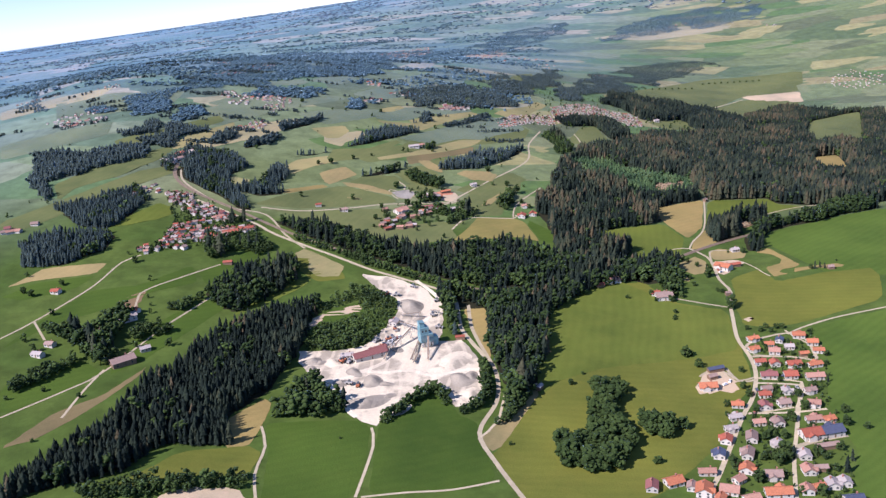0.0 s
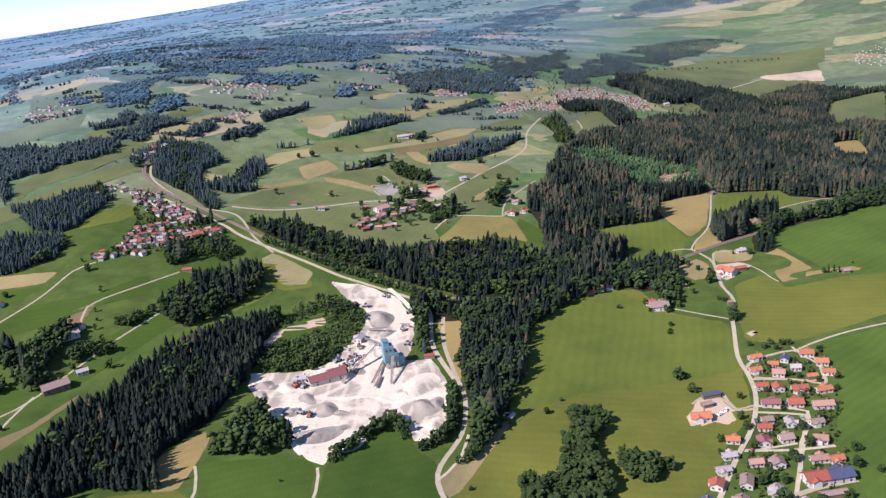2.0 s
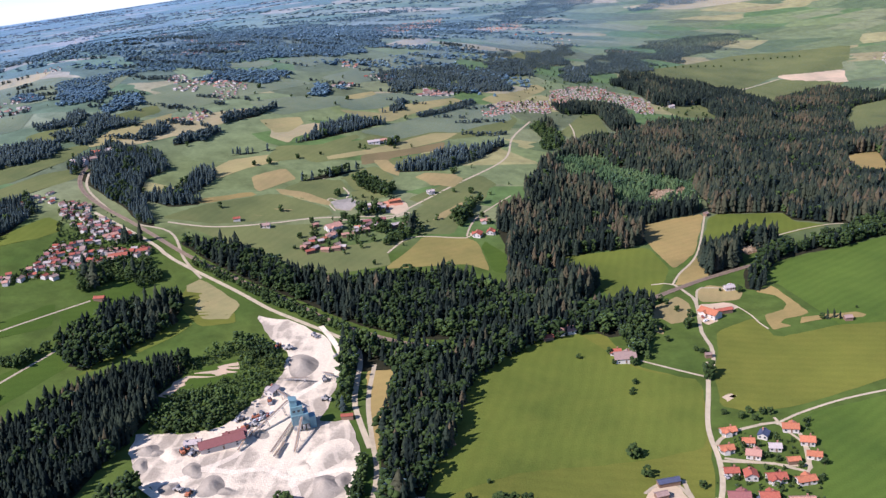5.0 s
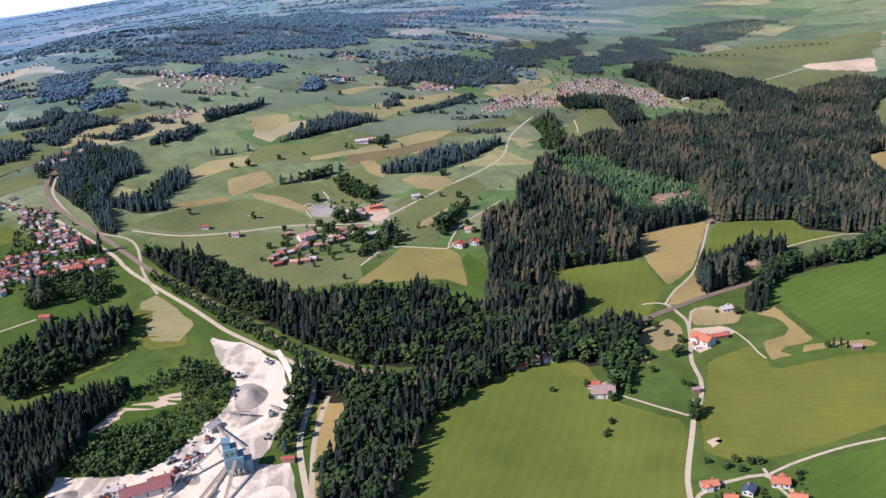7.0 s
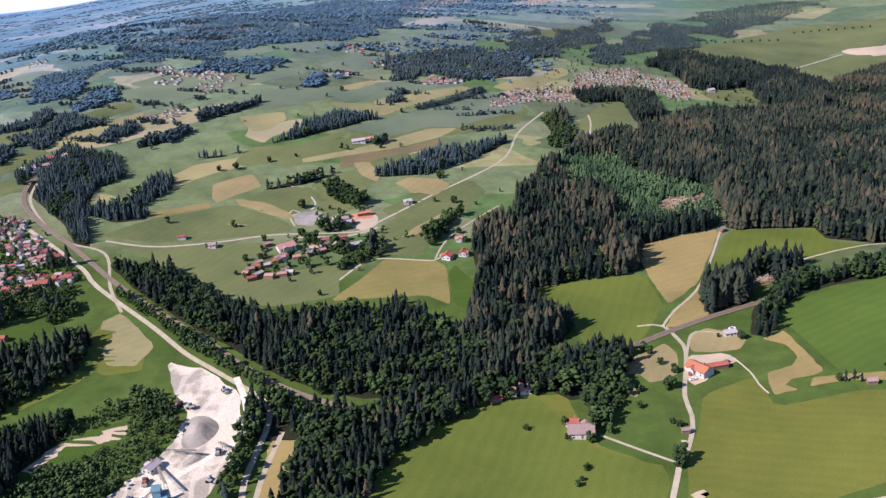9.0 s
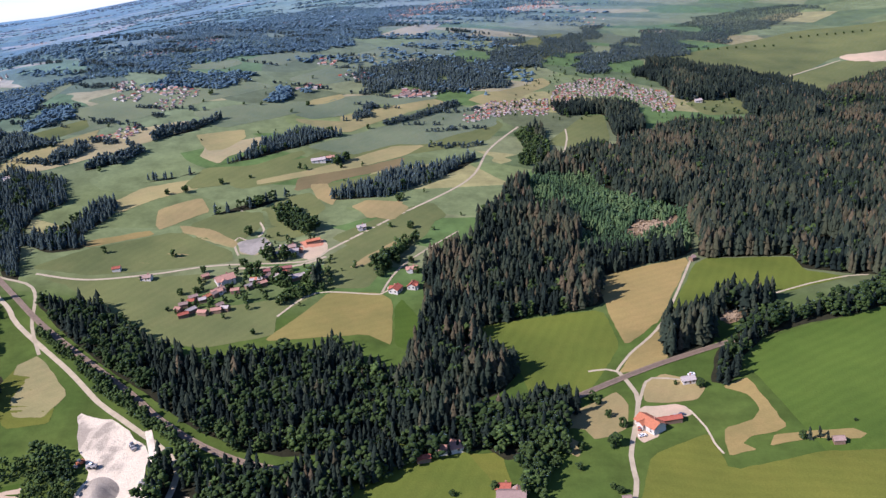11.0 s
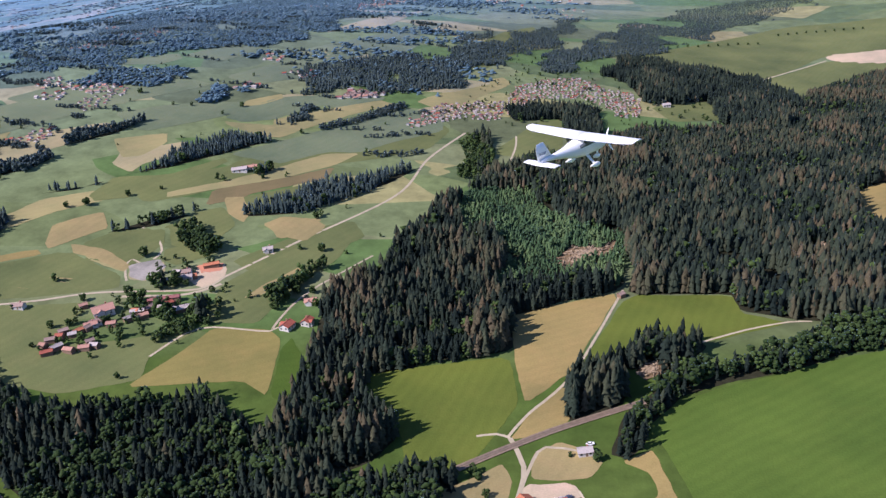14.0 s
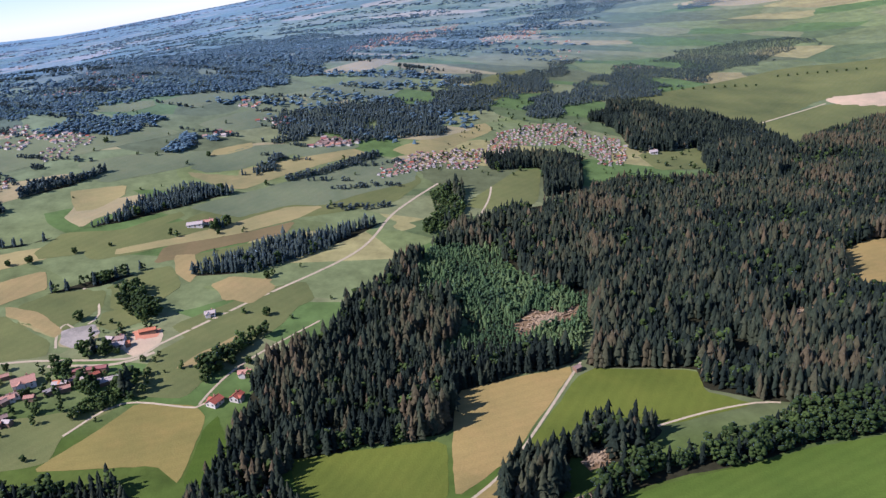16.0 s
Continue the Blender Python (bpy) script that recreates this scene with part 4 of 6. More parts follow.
field("upland_green_c", "hazegreen", [(5, 1277), (39, 1336), (67, 1321), (22, 1276)])
field("upland_green_d", "hazegreen", [(-304, 1208), (-274, 1254), (-252, 1286), (-220, 1274), (-249, 1232), (-266, 1197)])
field("upland_tan_a", "greystraw", [(-66, 1427), (-39, 1467), (-22, 1436), (-49, 1405)])
field("upland_tan_b", "greystraw", [(-12, 1438), (15, 1478), (23, 1449)])
field("upland_tan_c", "greystraw", [(-73, 1257), (-32, 1299), (5, 1304), (-33, 1263)])
field("upland_green_e", "hazegreen", [(-183, 1197), (-140, 1231), (-79, 1259), (-48, 1253), (-85, 1211), (-138, 1161)])
field("upland_green_f", "hazegreen", [(-115, 1326), (-64, 1408), (-23, 1463), (4, 1463), (-24, 1360), (-78, 1310)])
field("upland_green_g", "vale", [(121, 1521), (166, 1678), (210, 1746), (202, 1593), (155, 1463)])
field("upland_straw_d", "greystraw", [(96, 1289), (110, 1312), (174, 1331), (132, 1285)])
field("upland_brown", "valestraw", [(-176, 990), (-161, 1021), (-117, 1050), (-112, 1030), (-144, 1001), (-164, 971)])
field("west_upland_a", "hazegreen", [(-527, 1258), (-403, 1249), (-345, 1272), (-347, 1180), (-425, 1142), (-484, 1141)])
field("west_upland_b", "greystraw", [(-297, 1027), (-247, 1118), (-182, 1173), (-152, 1171), (-220, 1081), (-266, 1034)])
field("west_upland_c", "hazegreen", [(-524, 1062), (-465, 1090), (-401, 1114), (-393, 1061), (-456, 1029), (-500, 1006)])
field("west_upland_d", "hazegreen", [(-320, 1159), (-266, 1227), (-165, 1310), (-115, 1299), (-201, 1206), (-274, 1110)])
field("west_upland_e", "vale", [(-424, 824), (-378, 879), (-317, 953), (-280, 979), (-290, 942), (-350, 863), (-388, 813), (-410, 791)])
field("west_upland_f", "greystraw", [(-611, 1262), (-521, 1286), (-456, 1292), (-457, 1246), (-540, 1208), (-582, 1195)])
field("north_upland_a", "hazegreen", [(-94, 1400), (7, 1568), (85, 1718), (44, 1512), (-50, 1367)])
field("north_upland_b", "greystraw", [(-62, 1547), (-23, 1693), (34, 1824), (8, 1625)])
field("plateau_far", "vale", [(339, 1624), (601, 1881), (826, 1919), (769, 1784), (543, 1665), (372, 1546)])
field("plateau_straw", "greystraw", [(456, 2459), (702, 2549), (902, 2559), (851, 2461), (611, 2387)])
field("hay_tail", "straw", [(303, 710), (315, 712), (340, 713), (345, 708), (341, 704), (319, 706), (298, 701)])
field("hamlet_yard_c", "greystraw", [(-48, 936), (-28, 948), (-21, 931), (-37, 920)])
field("upper_meadow", "green", [(94, 703), (141, 718), (159, 686), (182, 649), (216, 634), (202, 565), (175, 556), (144, 552), (104, 548), (71, 533), (52, 510), (57, 555), (73, 624)])
field("strip_green_long", "hazegreen", [(-46, 1136), (6, 1193), (67, 1277), (87, 1299), (129, 1297), (135, 1248), (95, 1207), (67, 1170), (38, 1164), (5, 1129), (-9, 1129)])
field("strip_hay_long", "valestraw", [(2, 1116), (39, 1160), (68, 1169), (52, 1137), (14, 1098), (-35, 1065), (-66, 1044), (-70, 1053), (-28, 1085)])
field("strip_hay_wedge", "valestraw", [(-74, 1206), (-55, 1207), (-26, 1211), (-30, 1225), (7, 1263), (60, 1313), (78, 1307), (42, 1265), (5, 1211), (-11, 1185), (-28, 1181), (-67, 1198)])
field("strip_green_upper", "hazegreen", [(-77, 1215), (-61, 1251), (-40, 1286), (13, 1312), (23, 1298), (-8, 1258), (-30, 1225), (-56, 1209)])
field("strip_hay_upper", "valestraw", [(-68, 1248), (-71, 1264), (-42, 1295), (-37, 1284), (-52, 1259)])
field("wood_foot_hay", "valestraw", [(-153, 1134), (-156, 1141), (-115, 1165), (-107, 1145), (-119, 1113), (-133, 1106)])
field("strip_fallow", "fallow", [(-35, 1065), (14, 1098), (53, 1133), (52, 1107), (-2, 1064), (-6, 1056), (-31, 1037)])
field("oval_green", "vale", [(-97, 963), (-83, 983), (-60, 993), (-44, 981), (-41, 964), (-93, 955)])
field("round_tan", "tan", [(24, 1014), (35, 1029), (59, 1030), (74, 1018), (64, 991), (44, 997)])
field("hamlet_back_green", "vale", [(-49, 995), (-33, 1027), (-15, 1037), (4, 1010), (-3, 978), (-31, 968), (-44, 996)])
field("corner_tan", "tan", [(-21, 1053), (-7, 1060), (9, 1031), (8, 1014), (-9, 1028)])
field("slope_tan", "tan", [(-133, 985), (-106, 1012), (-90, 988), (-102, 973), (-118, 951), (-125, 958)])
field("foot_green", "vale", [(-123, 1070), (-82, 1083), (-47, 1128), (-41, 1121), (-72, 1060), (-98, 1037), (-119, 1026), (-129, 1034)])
field("hill_green", "hazegreen", [(-248, 1347), (-194, 1392), (-181, 1372), (-197, 1344), (-234, 1335)])
field("village_green", "hazegreen", [(-110, 1323), (-77, 1355), (-65, 1404), (-5, 1422), (15, 1456), (21, 1426), (-30, 1374), (-56, 1343), (-91, 1317)])
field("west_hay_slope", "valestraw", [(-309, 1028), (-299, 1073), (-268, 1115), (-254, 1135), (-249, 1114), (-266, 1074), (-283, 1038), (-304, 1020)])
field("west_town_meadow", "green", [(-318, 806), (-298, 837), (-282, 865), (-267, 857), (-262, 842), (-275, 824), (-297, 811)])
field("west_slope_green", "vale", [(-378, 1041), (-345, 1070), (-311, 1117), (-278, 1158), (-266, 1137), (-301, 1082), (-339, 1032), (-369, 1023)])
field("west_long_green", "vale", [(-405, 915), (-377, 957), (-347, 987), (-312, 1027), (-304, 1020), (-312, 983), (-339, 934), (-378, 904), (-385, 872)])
field("hamlet_hay_curve", "tan", [(-106, 961), (-76, 957), (-49, 938), (-50, 929), (-80, 944), (-98, 948)])
field("hamlet_grey_yard", "yard", [(-51, 938), (-33, 950), (-23, 940), (-31, 919), (-43, 923)])
PIT = [(-73, 724), (-48, 719), (-19, 695), (-6, 662), (-6, 625), (-10, 596), (8, 600), (18, 564), (17, 522), (7, 500), (-4, 501), (-7, 524), (-16, 532), (-29, 521), (-43, 499), (-51, 477), (-60, 484), (-66, 493), (-73, 519), (-94, 542), (-108, 563), (-110, 583), (-78, 584), (-62, 593), (-42, 641), (-41, 673), (-62, 701)]
field("quarry_floor", "gravel", PIT, "pale dusty gravel floor of the quarry")
KEEP_CLEAR.append(PIT)
for name, pts in [
    ("pit_track", [(-92, 537), (-72, 543), (-65, 551), (-47, 549), (-31, 552), (-16, 543), (-4, 547), (10, 552), (18, 551)]),
    ("pit_track_north", [(-65, 551), (-50, 563), (-43, 587), (-30, 619), (-14, 641), (-4, 659), (-12, 685), (-26, 711)]),
    ("pit_track_south", [(-15, 541), (-9, 527), (-1, 508)]),
    ("pit_track_west", [(-92, 537), (-80, 527), (-70, 517), (-71, 502), (-64, 490)]),
]:
    field_count[0] += 1
    drape(name, ribbon(curve_points(pts), 1.9, -1.9), 0.14 + 0.0008 * field_count[0], M["haul"], "pale wheel-worn haul road on the gravel", "track")
field("settling_pond", "pond", [(-37, 601), (-34, 606), (-29, 605), (-27, 601), (-28, 596), (-34, 595)], "murky green settling pond in the quarry")

# ---- houses ----
house(216.2, 576.8, 8, 5, 8, "orange")
house(210.8, 560.2, 7, 5, 5, "orange")
house(223.7, 565.8, 6, 5, -12, "orange")
house(233.5, 571.7, 6, 5, 60, "solar")
house(235.6, 559.7, 6, 5, -10, "grey")
house(223.0, 554.2, 7, 6, -20, "pink")
house(249.3, 576.8, 8, 6, -12, "orange")
house(253.7, 563.7, 7, 6, -15, "orange")
house(252.5, 550.6, 7, 5, -20, "orange")
house(240.8, 547.1, 6, 4, 0, "orange", wooden=True, name="shed")
house(207.7, 540.3, 7, 5, -5, "red")
house(216.1, 536.3, 6, 6, 85, "red")
house(227.6, 533.2, 9, 6, 0, "red")
house(240.9, 530.3, 9, 5, 8, "orange")
house(205.6, 519.6, 10, 6, -8, "darkred")
house(219.2, 517.9, 8, 7, -5, "red")
house(233.3, 513.3, 11, 6, -5, "pink")
house(208.3, 497.2, 7, 5, 85, "grey")
house(193.0, 494.2, 7, 5, -8, "red")
house(200.1, 481.6, 7, 6, 5, "brown")
house(187.3, 480.0, 7, 6, 80, "darkred")
house(197.1, 501.7, 6, 5, 0, "brown")
house(222.3, 495.4, 7, 5, 5, "brown")
house(217.3, 478.1, 7, 6, -20, "pink")
house(172.1, 483.8, 7, 5, -15, "orange")
house(165.4, 468.7, 7, 5, 5, "grey")
house(158.3, 455.8, 7, 5, 5, "grey")
house(151.3, 443.3, 7, 6, 65, "red")
house(142.1, 427.9, 7, 6, 70, "solar")
house(129.8, 411.1, 9, 5, -8, "pink")
house(176.6, 460.7, 7, 5, 0, "pink")
house(166.2, 443.9, 9, 6, 70, "brown")
house(157.7, 426.6, 9, 6, 65, "brown")
house(187.5, 459.0, 7, 6, 85, "brown")
house(177.8, 433.7, 7, 6, 80, "grey")
house(151.3, 411.2, 7, 7, 65, "orange")
house(163.0, 403.7, 8, 7, -10, "brown")
house(187.0, 421.1, 7, 6, 80, "grey")
house(182.3, 405.7, 7, 6, 85, "pink")
house(189.6, 407.1, 7, 4, -5, "brown", wooden=True, name="shed")
house(209.0, 459.9, 9, 5, 0, "pink")
house(217.2, 458.5, 7, 5, 8, "orange")
house(109.5, 403.3, 9, 7, 15, "orange")
house(162.1, 509.9, 11, 7, -5, "orange")
house(175.0, 533.9, 11, 4, 10, "solar", wooden=True, name="shed")
house(169.5, 523.4, 6, 4, 15, "brown", wooden=True, name="shed")
house(122.4, 392.7, 9, 8, 70, "orange")
house(135.6, 392.3, 9, 7, -25, "pink")
house(117.6, 397.8, 6, 5, 70, "brown")
house(158.8, 387.1, 13, 7, -5, "orange")
house(173.8, 387.2, 6, 6, 80, "pink")
house(180.6, 389.0, 6, 5, 10, "orange")
house(188.3, 390.8, 7, 6, 80, "grey")
house(195.1, 391.6, 6, 6, 80, "grey")
house(97.2, 400.1, 8, 6, 75, "darkred")
house(143.4, 382.5, 8, 6, 10, "pink")
house(128.2, 384.8, 7, 5, 60, "orange")
house(143.7, 401.5, 6, 5, 30, "pink")
house(203.1, 429.0, 13, 4, 5, "brown", wooden=True, name="shed")
house(192.2, 375.8, 9, 6, 0, "solar")
house(170.7, 670.6, 7, 5, -2, "red")
house(141.0, 700.6, 15, 7, 16, "pink")
house(129.3, 692.1, 7, 4, 16, "red", wooden=True, name="shed")
house(252.9, 723.4, 14, 4, 11, "red", wooden=True, name="shed")
house(268.1, 761.1, 7, 5, 11, "grey")
house(330.2, 701.9, 5, 4, 1, "brown", wooden=True, name="shed")
house(227.6, 662.1, 4, 3, 6, "brown", wooden=True, name="shed")
house(-246.5, 629.5, 14, 8, 36, "grey")
house(-244.2, 643.2, 8, 5, -25, "red")
house(-262.8, 622.8, 5, 4, 0, "red", wooden=True, name="shed")
house(-229.5, 563.5, 16, 9, 36, "brown", wooden=True, name="barn")
house(-219.5, 582.5, 7, 5, 30, "grey")
house(-292.2, 575.1, 9, 5, -25, "grey")
house(-289.2, 589.9, 7, 5, -20, "brown")
house(-316.9, 676.0, 7, 5, -15, "red")
house(-190.6, 738.5, 8, 4, -5, "red", wooden=True, name="shed")
house(6.2, 600.0, 7, 3, 0, "red", wooden=True, name="shed")
house(54.4, 520.4, 6, 3, 60, "grey", wooden=True, name="shed")
house(41.8, 971.8, 7, 5, 16, "grey")
house(-24.3, 1103.8, 13, 6, 11, "grey")
house(-16.4, 1111.1, 11, 5, 11, "pink")
house(367.5, 1407.4, 8, 6, 12, "grey")
house(293.2, 925.0, 4, 4, 42, "brown", wooden=True, name="shed")
house(-39.4, 877.2, 13, 10, 37, "pink")
house(-38.3, 864.3, 7, 5, 32, "brown")
house(-14.2, 919.2, 7, 4, 22, "grey", wooden=True, name="shed")
house(-5.4, 931.8, 8, 5, 12, "brown")
house(9.0, 944.0, 11, 4, 20, "orange", wooden=True, name="shed")
house(10.8, 885.3, 9, 4, 37, "grey", wooden=True, name="shed")
house(-98.0, 876.1, 8, 5, 2, "brown")
house(85.3, 872.6, 8, 7, 73, "red")
house(96.7, 878.6, 7, 6, 78, "red")
house(92.3, 903.8, 8, 5, 8, "pink")
house(-200.2, 804.6, 14, 6, 14, "red")
house(-186.3, 815.8, 11, 5, 14, "red")
house(-218.4, 838.5, 12, 5, 30, "pink")
house(-206.3, 841.5, 7, 6, 62, "red")
house(175.3, 662.5, 13, 10, -2, "brown")
house(-58.1, 836.2, 5, 4, -18, "pink", wooden=True, name="shed")
house(-56.9, 842.3, 6, 4, 19, "brown", wooden=True, name="shed")
house(-49.1, 835.5, 7, 4, 56, "grey", wooden=True, name="shed")
house(-53.2, 847.0, 5, 4, 3, "red", wooden=True, name="shed")
house(-53.8, 852.4, 6, 4, 40, "brown", wooden=True, name="shed")
house(-40.0, 833.6, 7, 4, -13, "pink", wooden=True, name="shed")
house(-46.1, 849.6, 5, 4, 24, "grey", wooden=True, name="shed")
house(-44.5, 853.5, 6, 4, 61, "orange", wooden=True, name="shed")
house(-31.6, 836.9, 7, 4, 8, "pink", wooden=True, name="shed")
house(-31.5, 843.5, 5, 4, 45, "brown", wooden=True, name="shed")
house(-26.6, 839.9, 6, 4, -8, "grey", wooden=True, name="shed")
house(-52.1, 829.4, 7, 4, 29, "red", wooden=True, name="shed")
house(-40.4, 857.7, 5, 4, 66, "brown", wooden=True, name="shed")
house(-27.3, 863.7, 6, 4, 13, "pink", wooden=True, name="shed")
house(-18.9, 871.1, 7, 4, 50, "grey", wooden=True, name="shed")
house(-18.6, 879.7, 5, 4, -3, "orange", wooden=True, name="shed")
house(-11.0, 875.3, 6, 4, 34, "pink", wooden=True, name="shed")
house(-9.5, 887.6, 7, 4, 71, "brown", wooden=True, name="shed")
house(-3.9, 886.2, 5, 4, 18, "grey", wooden=True, name="shed")
house(-0.5, 890.7, 6, 4, 55, "red", wooden=True, name="shed")
house(20.4, 889.8, 7, 4, 2, "brown", wooden=True, name="shed")
house(-55.7, 881.9, 5, 4, 39, "pink", wooden=True, name="shed")
house(-11.2, 931.0, 6, 4, -14, "grey", wooden=True, name="shed")
house(1.4, 926.5, 7, 4, 23, "orange", wooden=True, name="shed")
house(-299.4, 980.3, 19, 5, -18, "grey")
house(-291.9, 1005.0, 11, 5, -18, "red")
house(-282.1, 1013.8, 11, 5, -18, "grey")
house(-6.3, 895.9, 22, 4, 11, "darkred", wooden=True, name="shed")
house(11.1, 887.3, 13, 4, 18, "grey", wooden=True, name="shed")
house(-16.8, 879.3, 9, 4, 13, "grey", wooden=True, name="shed")
house(-4.4, 924.4, 14, 5, 8, "grey")
house(-10.9, 883.9, 7, 4, 68, "brown", wooden=True, name="shed")
house(-39.7, 861.1, 8, 5, 28, "pink")
house(243.6, 719.7, 14, 8, -52, "orange")
house(199.6, 442.4, 11, 9, 6, "red", name="barn")
house(211.6, 443.7, 13, 9, 6, "solar", name="barn")
for home in [o for o in scene.objects if o.get("category") == "house"]:
    hx, hy = home.location.x, home.location.y
    KEEP_CLEAR.append([(hx - 3.6, hy - 3.6), (hx + 3.6, hy - 3.6), (hx + 3.6, hy + 3.6), (hx - 3.6, hy + 3.6)])
settlement("plateau_town", 13, [(809, 1784), (910, 1884), (942, 1803), (896, 1696), (825, 1707)], 40, True)
settlement("lane_farms", 15, [(-153, 879), (-140, 884), (-110, 892), (-89, 884), (-115, 878)], 41, size=0.62)
settlement("lake_village", 8, [(-330, 1375), (-308, 1462), (-263, 1532), (-246, 1477), (-287, 1398)], 42, True)
settlement("west_village", 8, [(-482, 1118), (-460, 1139), (-408, 1138), (-409, 1116), (-455, 1102)], 43, True)
settlement("north_village", 8, [(-153, 2188), (-87, 2298), (17, 2395), (14, 2224), (-69, 1782)], 44, True)
settlement("ridge_village", 8, [(93, 2107), (189, 2275), (209, 2189), (125, 1973)], 45, True)
settlement("roadside_works", 8, [(-309, 972), (-288, 1017), (-275, 1013), (-297, 971)], 46, True)
settlement("west_works", 8, [(-416, 804), (-390, 820), (-381, 810), (-406, 793)], 47, True)
settlement("west_town", 6.2, [(-282, 895), (-263, 896), (-239, 886), (-213, 858), (-215, 832), (-254, 845), (-271, 867)], 48, size=0.62)
settlement("west_town_mid", 6.2, [(-239, 837), (-212, 854), (-204, 833), (-231, 817)], 49, size=0.62)
settlement("west_town_south", 6.2, [(-258, 814), (-238, 825), (-225, 813), (-183, 824), (-178, 813), (-206, 794), (-226, 778), (-255, 774)], 50, size=0.62)
settlement("west_town_field", 8, [(-287, 744), (-272, 767), (-257, 779), (-231, 764), (-253, 744)], 51, size=0.62)
settlement("west_town_north", 7, [(-323, 879), (-298, 915), (-284, 885), (-318, 873)], 52, True, size=0.62)
settlement("far_town", 5.3, [(191, 1361), (197, 1415), (226, 1456), (268, 1486), (305, 1453), (333, 1445), (342, 1411), (334, 1355), (311, 1348), (297, 1386), (271, 1403), (222, 1383), (206, 1335), (182, 1295), (151, 1291), (101, 1245), (96, 1264), (124, 1326), (161, 1349)], 53, True, size=0.48)
settlement("far_town_fringe", 5.6, [(16, 1301), (26, 1338), (65, 1331), (39, 1307)], 58, True)
settlement("far_settlement", 7, [(-229, 1205), (-235, 1252), (-212, 1275), (-191, 1254), (-202, 1211), (-211, 1194)], 59, True, size=0.62)
settlement("red_hamlet", 6, [(-248, 1113), (-234, 1141), (-220, 1151), (-210, 1127), (-229, 1105)], 60, True, size=0.62)
settlement("slope_farms", 9, [(-298, 1251), (-295, 1280), (-273, 1287), (-269, 1257), (-280, 1237)], 61, True)
settlement("lane_houses", 9, [(-98, 1295), (-86, 1313), (-67, 1314), (-77, 1288)], 62, True)
settlement("ridge_houses", 9, [(-47, 1361), (-30, 1382), (-18, 1362), (-31, 1341)], 63, True)

# ---- woods ----
EDGE = [(223, 900), (254, 917), (291, 934), (291, 949), (272, 944), (244, 939), (217, 926)]
YOUNG = [(170, 1060), (174, 1103), (227, 1113), (240, 1070), (267, 1042), (307, 1025), (296, 980), (296, 941), (273, 926), (251, 939), (236, 924), (218, 923), (206, 936), (221, 983), (201, 1016), (181, 1022)]
wood("forest_edge", "forest", EDGE)
KEEP_CLEAR.append(EDGE)
wood("young_growth", "young", YOUNG)
KEEP_CLEAR.append(YOUNG)
wood("spruce_ridge", "forest", [(-241, 411), (-208, 427), (-196, 436), (-183, 457), (-169, 465), (-138, 459), (-144, 492), (-122, 527), (-119, 559), (-106, 603), (-103, 641), (-105, 664), (-141, 638), (-167, 615), (-188, 578), (-205, 516), (-220, 468), (-233, 450), (-249, 414), (-245, 403)])
wood("great_forest_south", "forest", [(106, 820), (108, 854), (103, 879), (106, 913), (126, 933), (134, 986), (159, 1009), (217, 1016), (214, 947), (260, 901), (228, 888), (227, 856), (194, 846), (178, 842), (167, 830), (146, 823), (141, 807), (162, 784), (175, 776), (166, 754), (147, 740), (103, 737), (110, 771), (107, 794)])
wood("great_forest_north", "forest", [(134, 986), (151, 1062), (177, 1104), (196, 1138), (223, 1194), (253, 1217), (293, 1234), (326, 1307), (354, 1315), (393, 1314), (417, 1329), (442, 1344), (497, 1422), (571, 1530), (643, 1583), (792, 1509), (518, 881), (402, 889), (364, 905), (362, 929), (298, 929), (304, 969), (298, 1027), (257, 1045), (238, 1089), (213, 1050)])
wood("town_wood_east", "forest", [(302, 1512), (319, 1575), (357, 1616), (393, 1572), (432, 1552), (481, 1565), (508, 1526), (514, 1441), (479, 1317), (440, 1333), (422, 1349), (426, 1406), (410, 1441), (368, 1419), (341, 1429), (330, 1493)])
wood("rail_copse", "forest", [(260, 786), (262, 821), (273, 834), (292, 845), (289, 804), (279, 794)])
wood("town_wood_front", "forest", [(192, 1334), (251, 1363), (293, 1357), (291, 1269), (258, 1241), (252, 1325), (202, 1304)])
wood("west_hill_wood", "forest", [(-307, 966), (-306, 986), (-288, 1034), (-239, 1023), (-214, 983), (-228, 954), (-219, 920), (-189, 862), (-203, 866), (-227, 895), (-268, 929)])
wood("west_hill_copse", "forest", [(-215, 915), (-196, 942), (-178, 990), (-166, 967), (-177, 928), (-164, 913), (-188, 903)])
wood("strip_wood_a", "forest", [(-118, 1075), (-107, 1083), (-80, 1132), (-59, 1175), (-21, 1176), (-16, 1177), (-48, 1138), (-84, 1099)])
wood("strip_wood_b", "forest", [(5, 1024), (7, 1030), (30, 1061), (68, 1098), (109, 1134), (127, 1149), (126, 1150), (107, 1110), (74, 1069), (45, 1037)])
wood("west_town_wood", "forest", [(-383, 854), (-371, 856), (-345, 872), (-321, 903), (-316, 905), (-296, 874), (-298, 854), (-302, 819), (-316, 803), (-344, 810)])
wood("west_town_wood_south", "forest", [(-365, 727), (-383, 770), (-366, 796), (-316, 795), (-302, 787), (-303, 756), (-321, 741), (-329, 727)])
wood("rail_wood_north", "mixed", [(-167, 842), (-142, 840), (-120, 836), (-90, 816), (-72, 797), (-44, 786), (-18, 777), (24, 787), (61, 798), (98, 766), (111, 759), (158, 728), (108, 701), (57, 693), (30, 699), (-1, 714), (-37, 741), (-75, 766), (-129, 807), (-161, 837)])
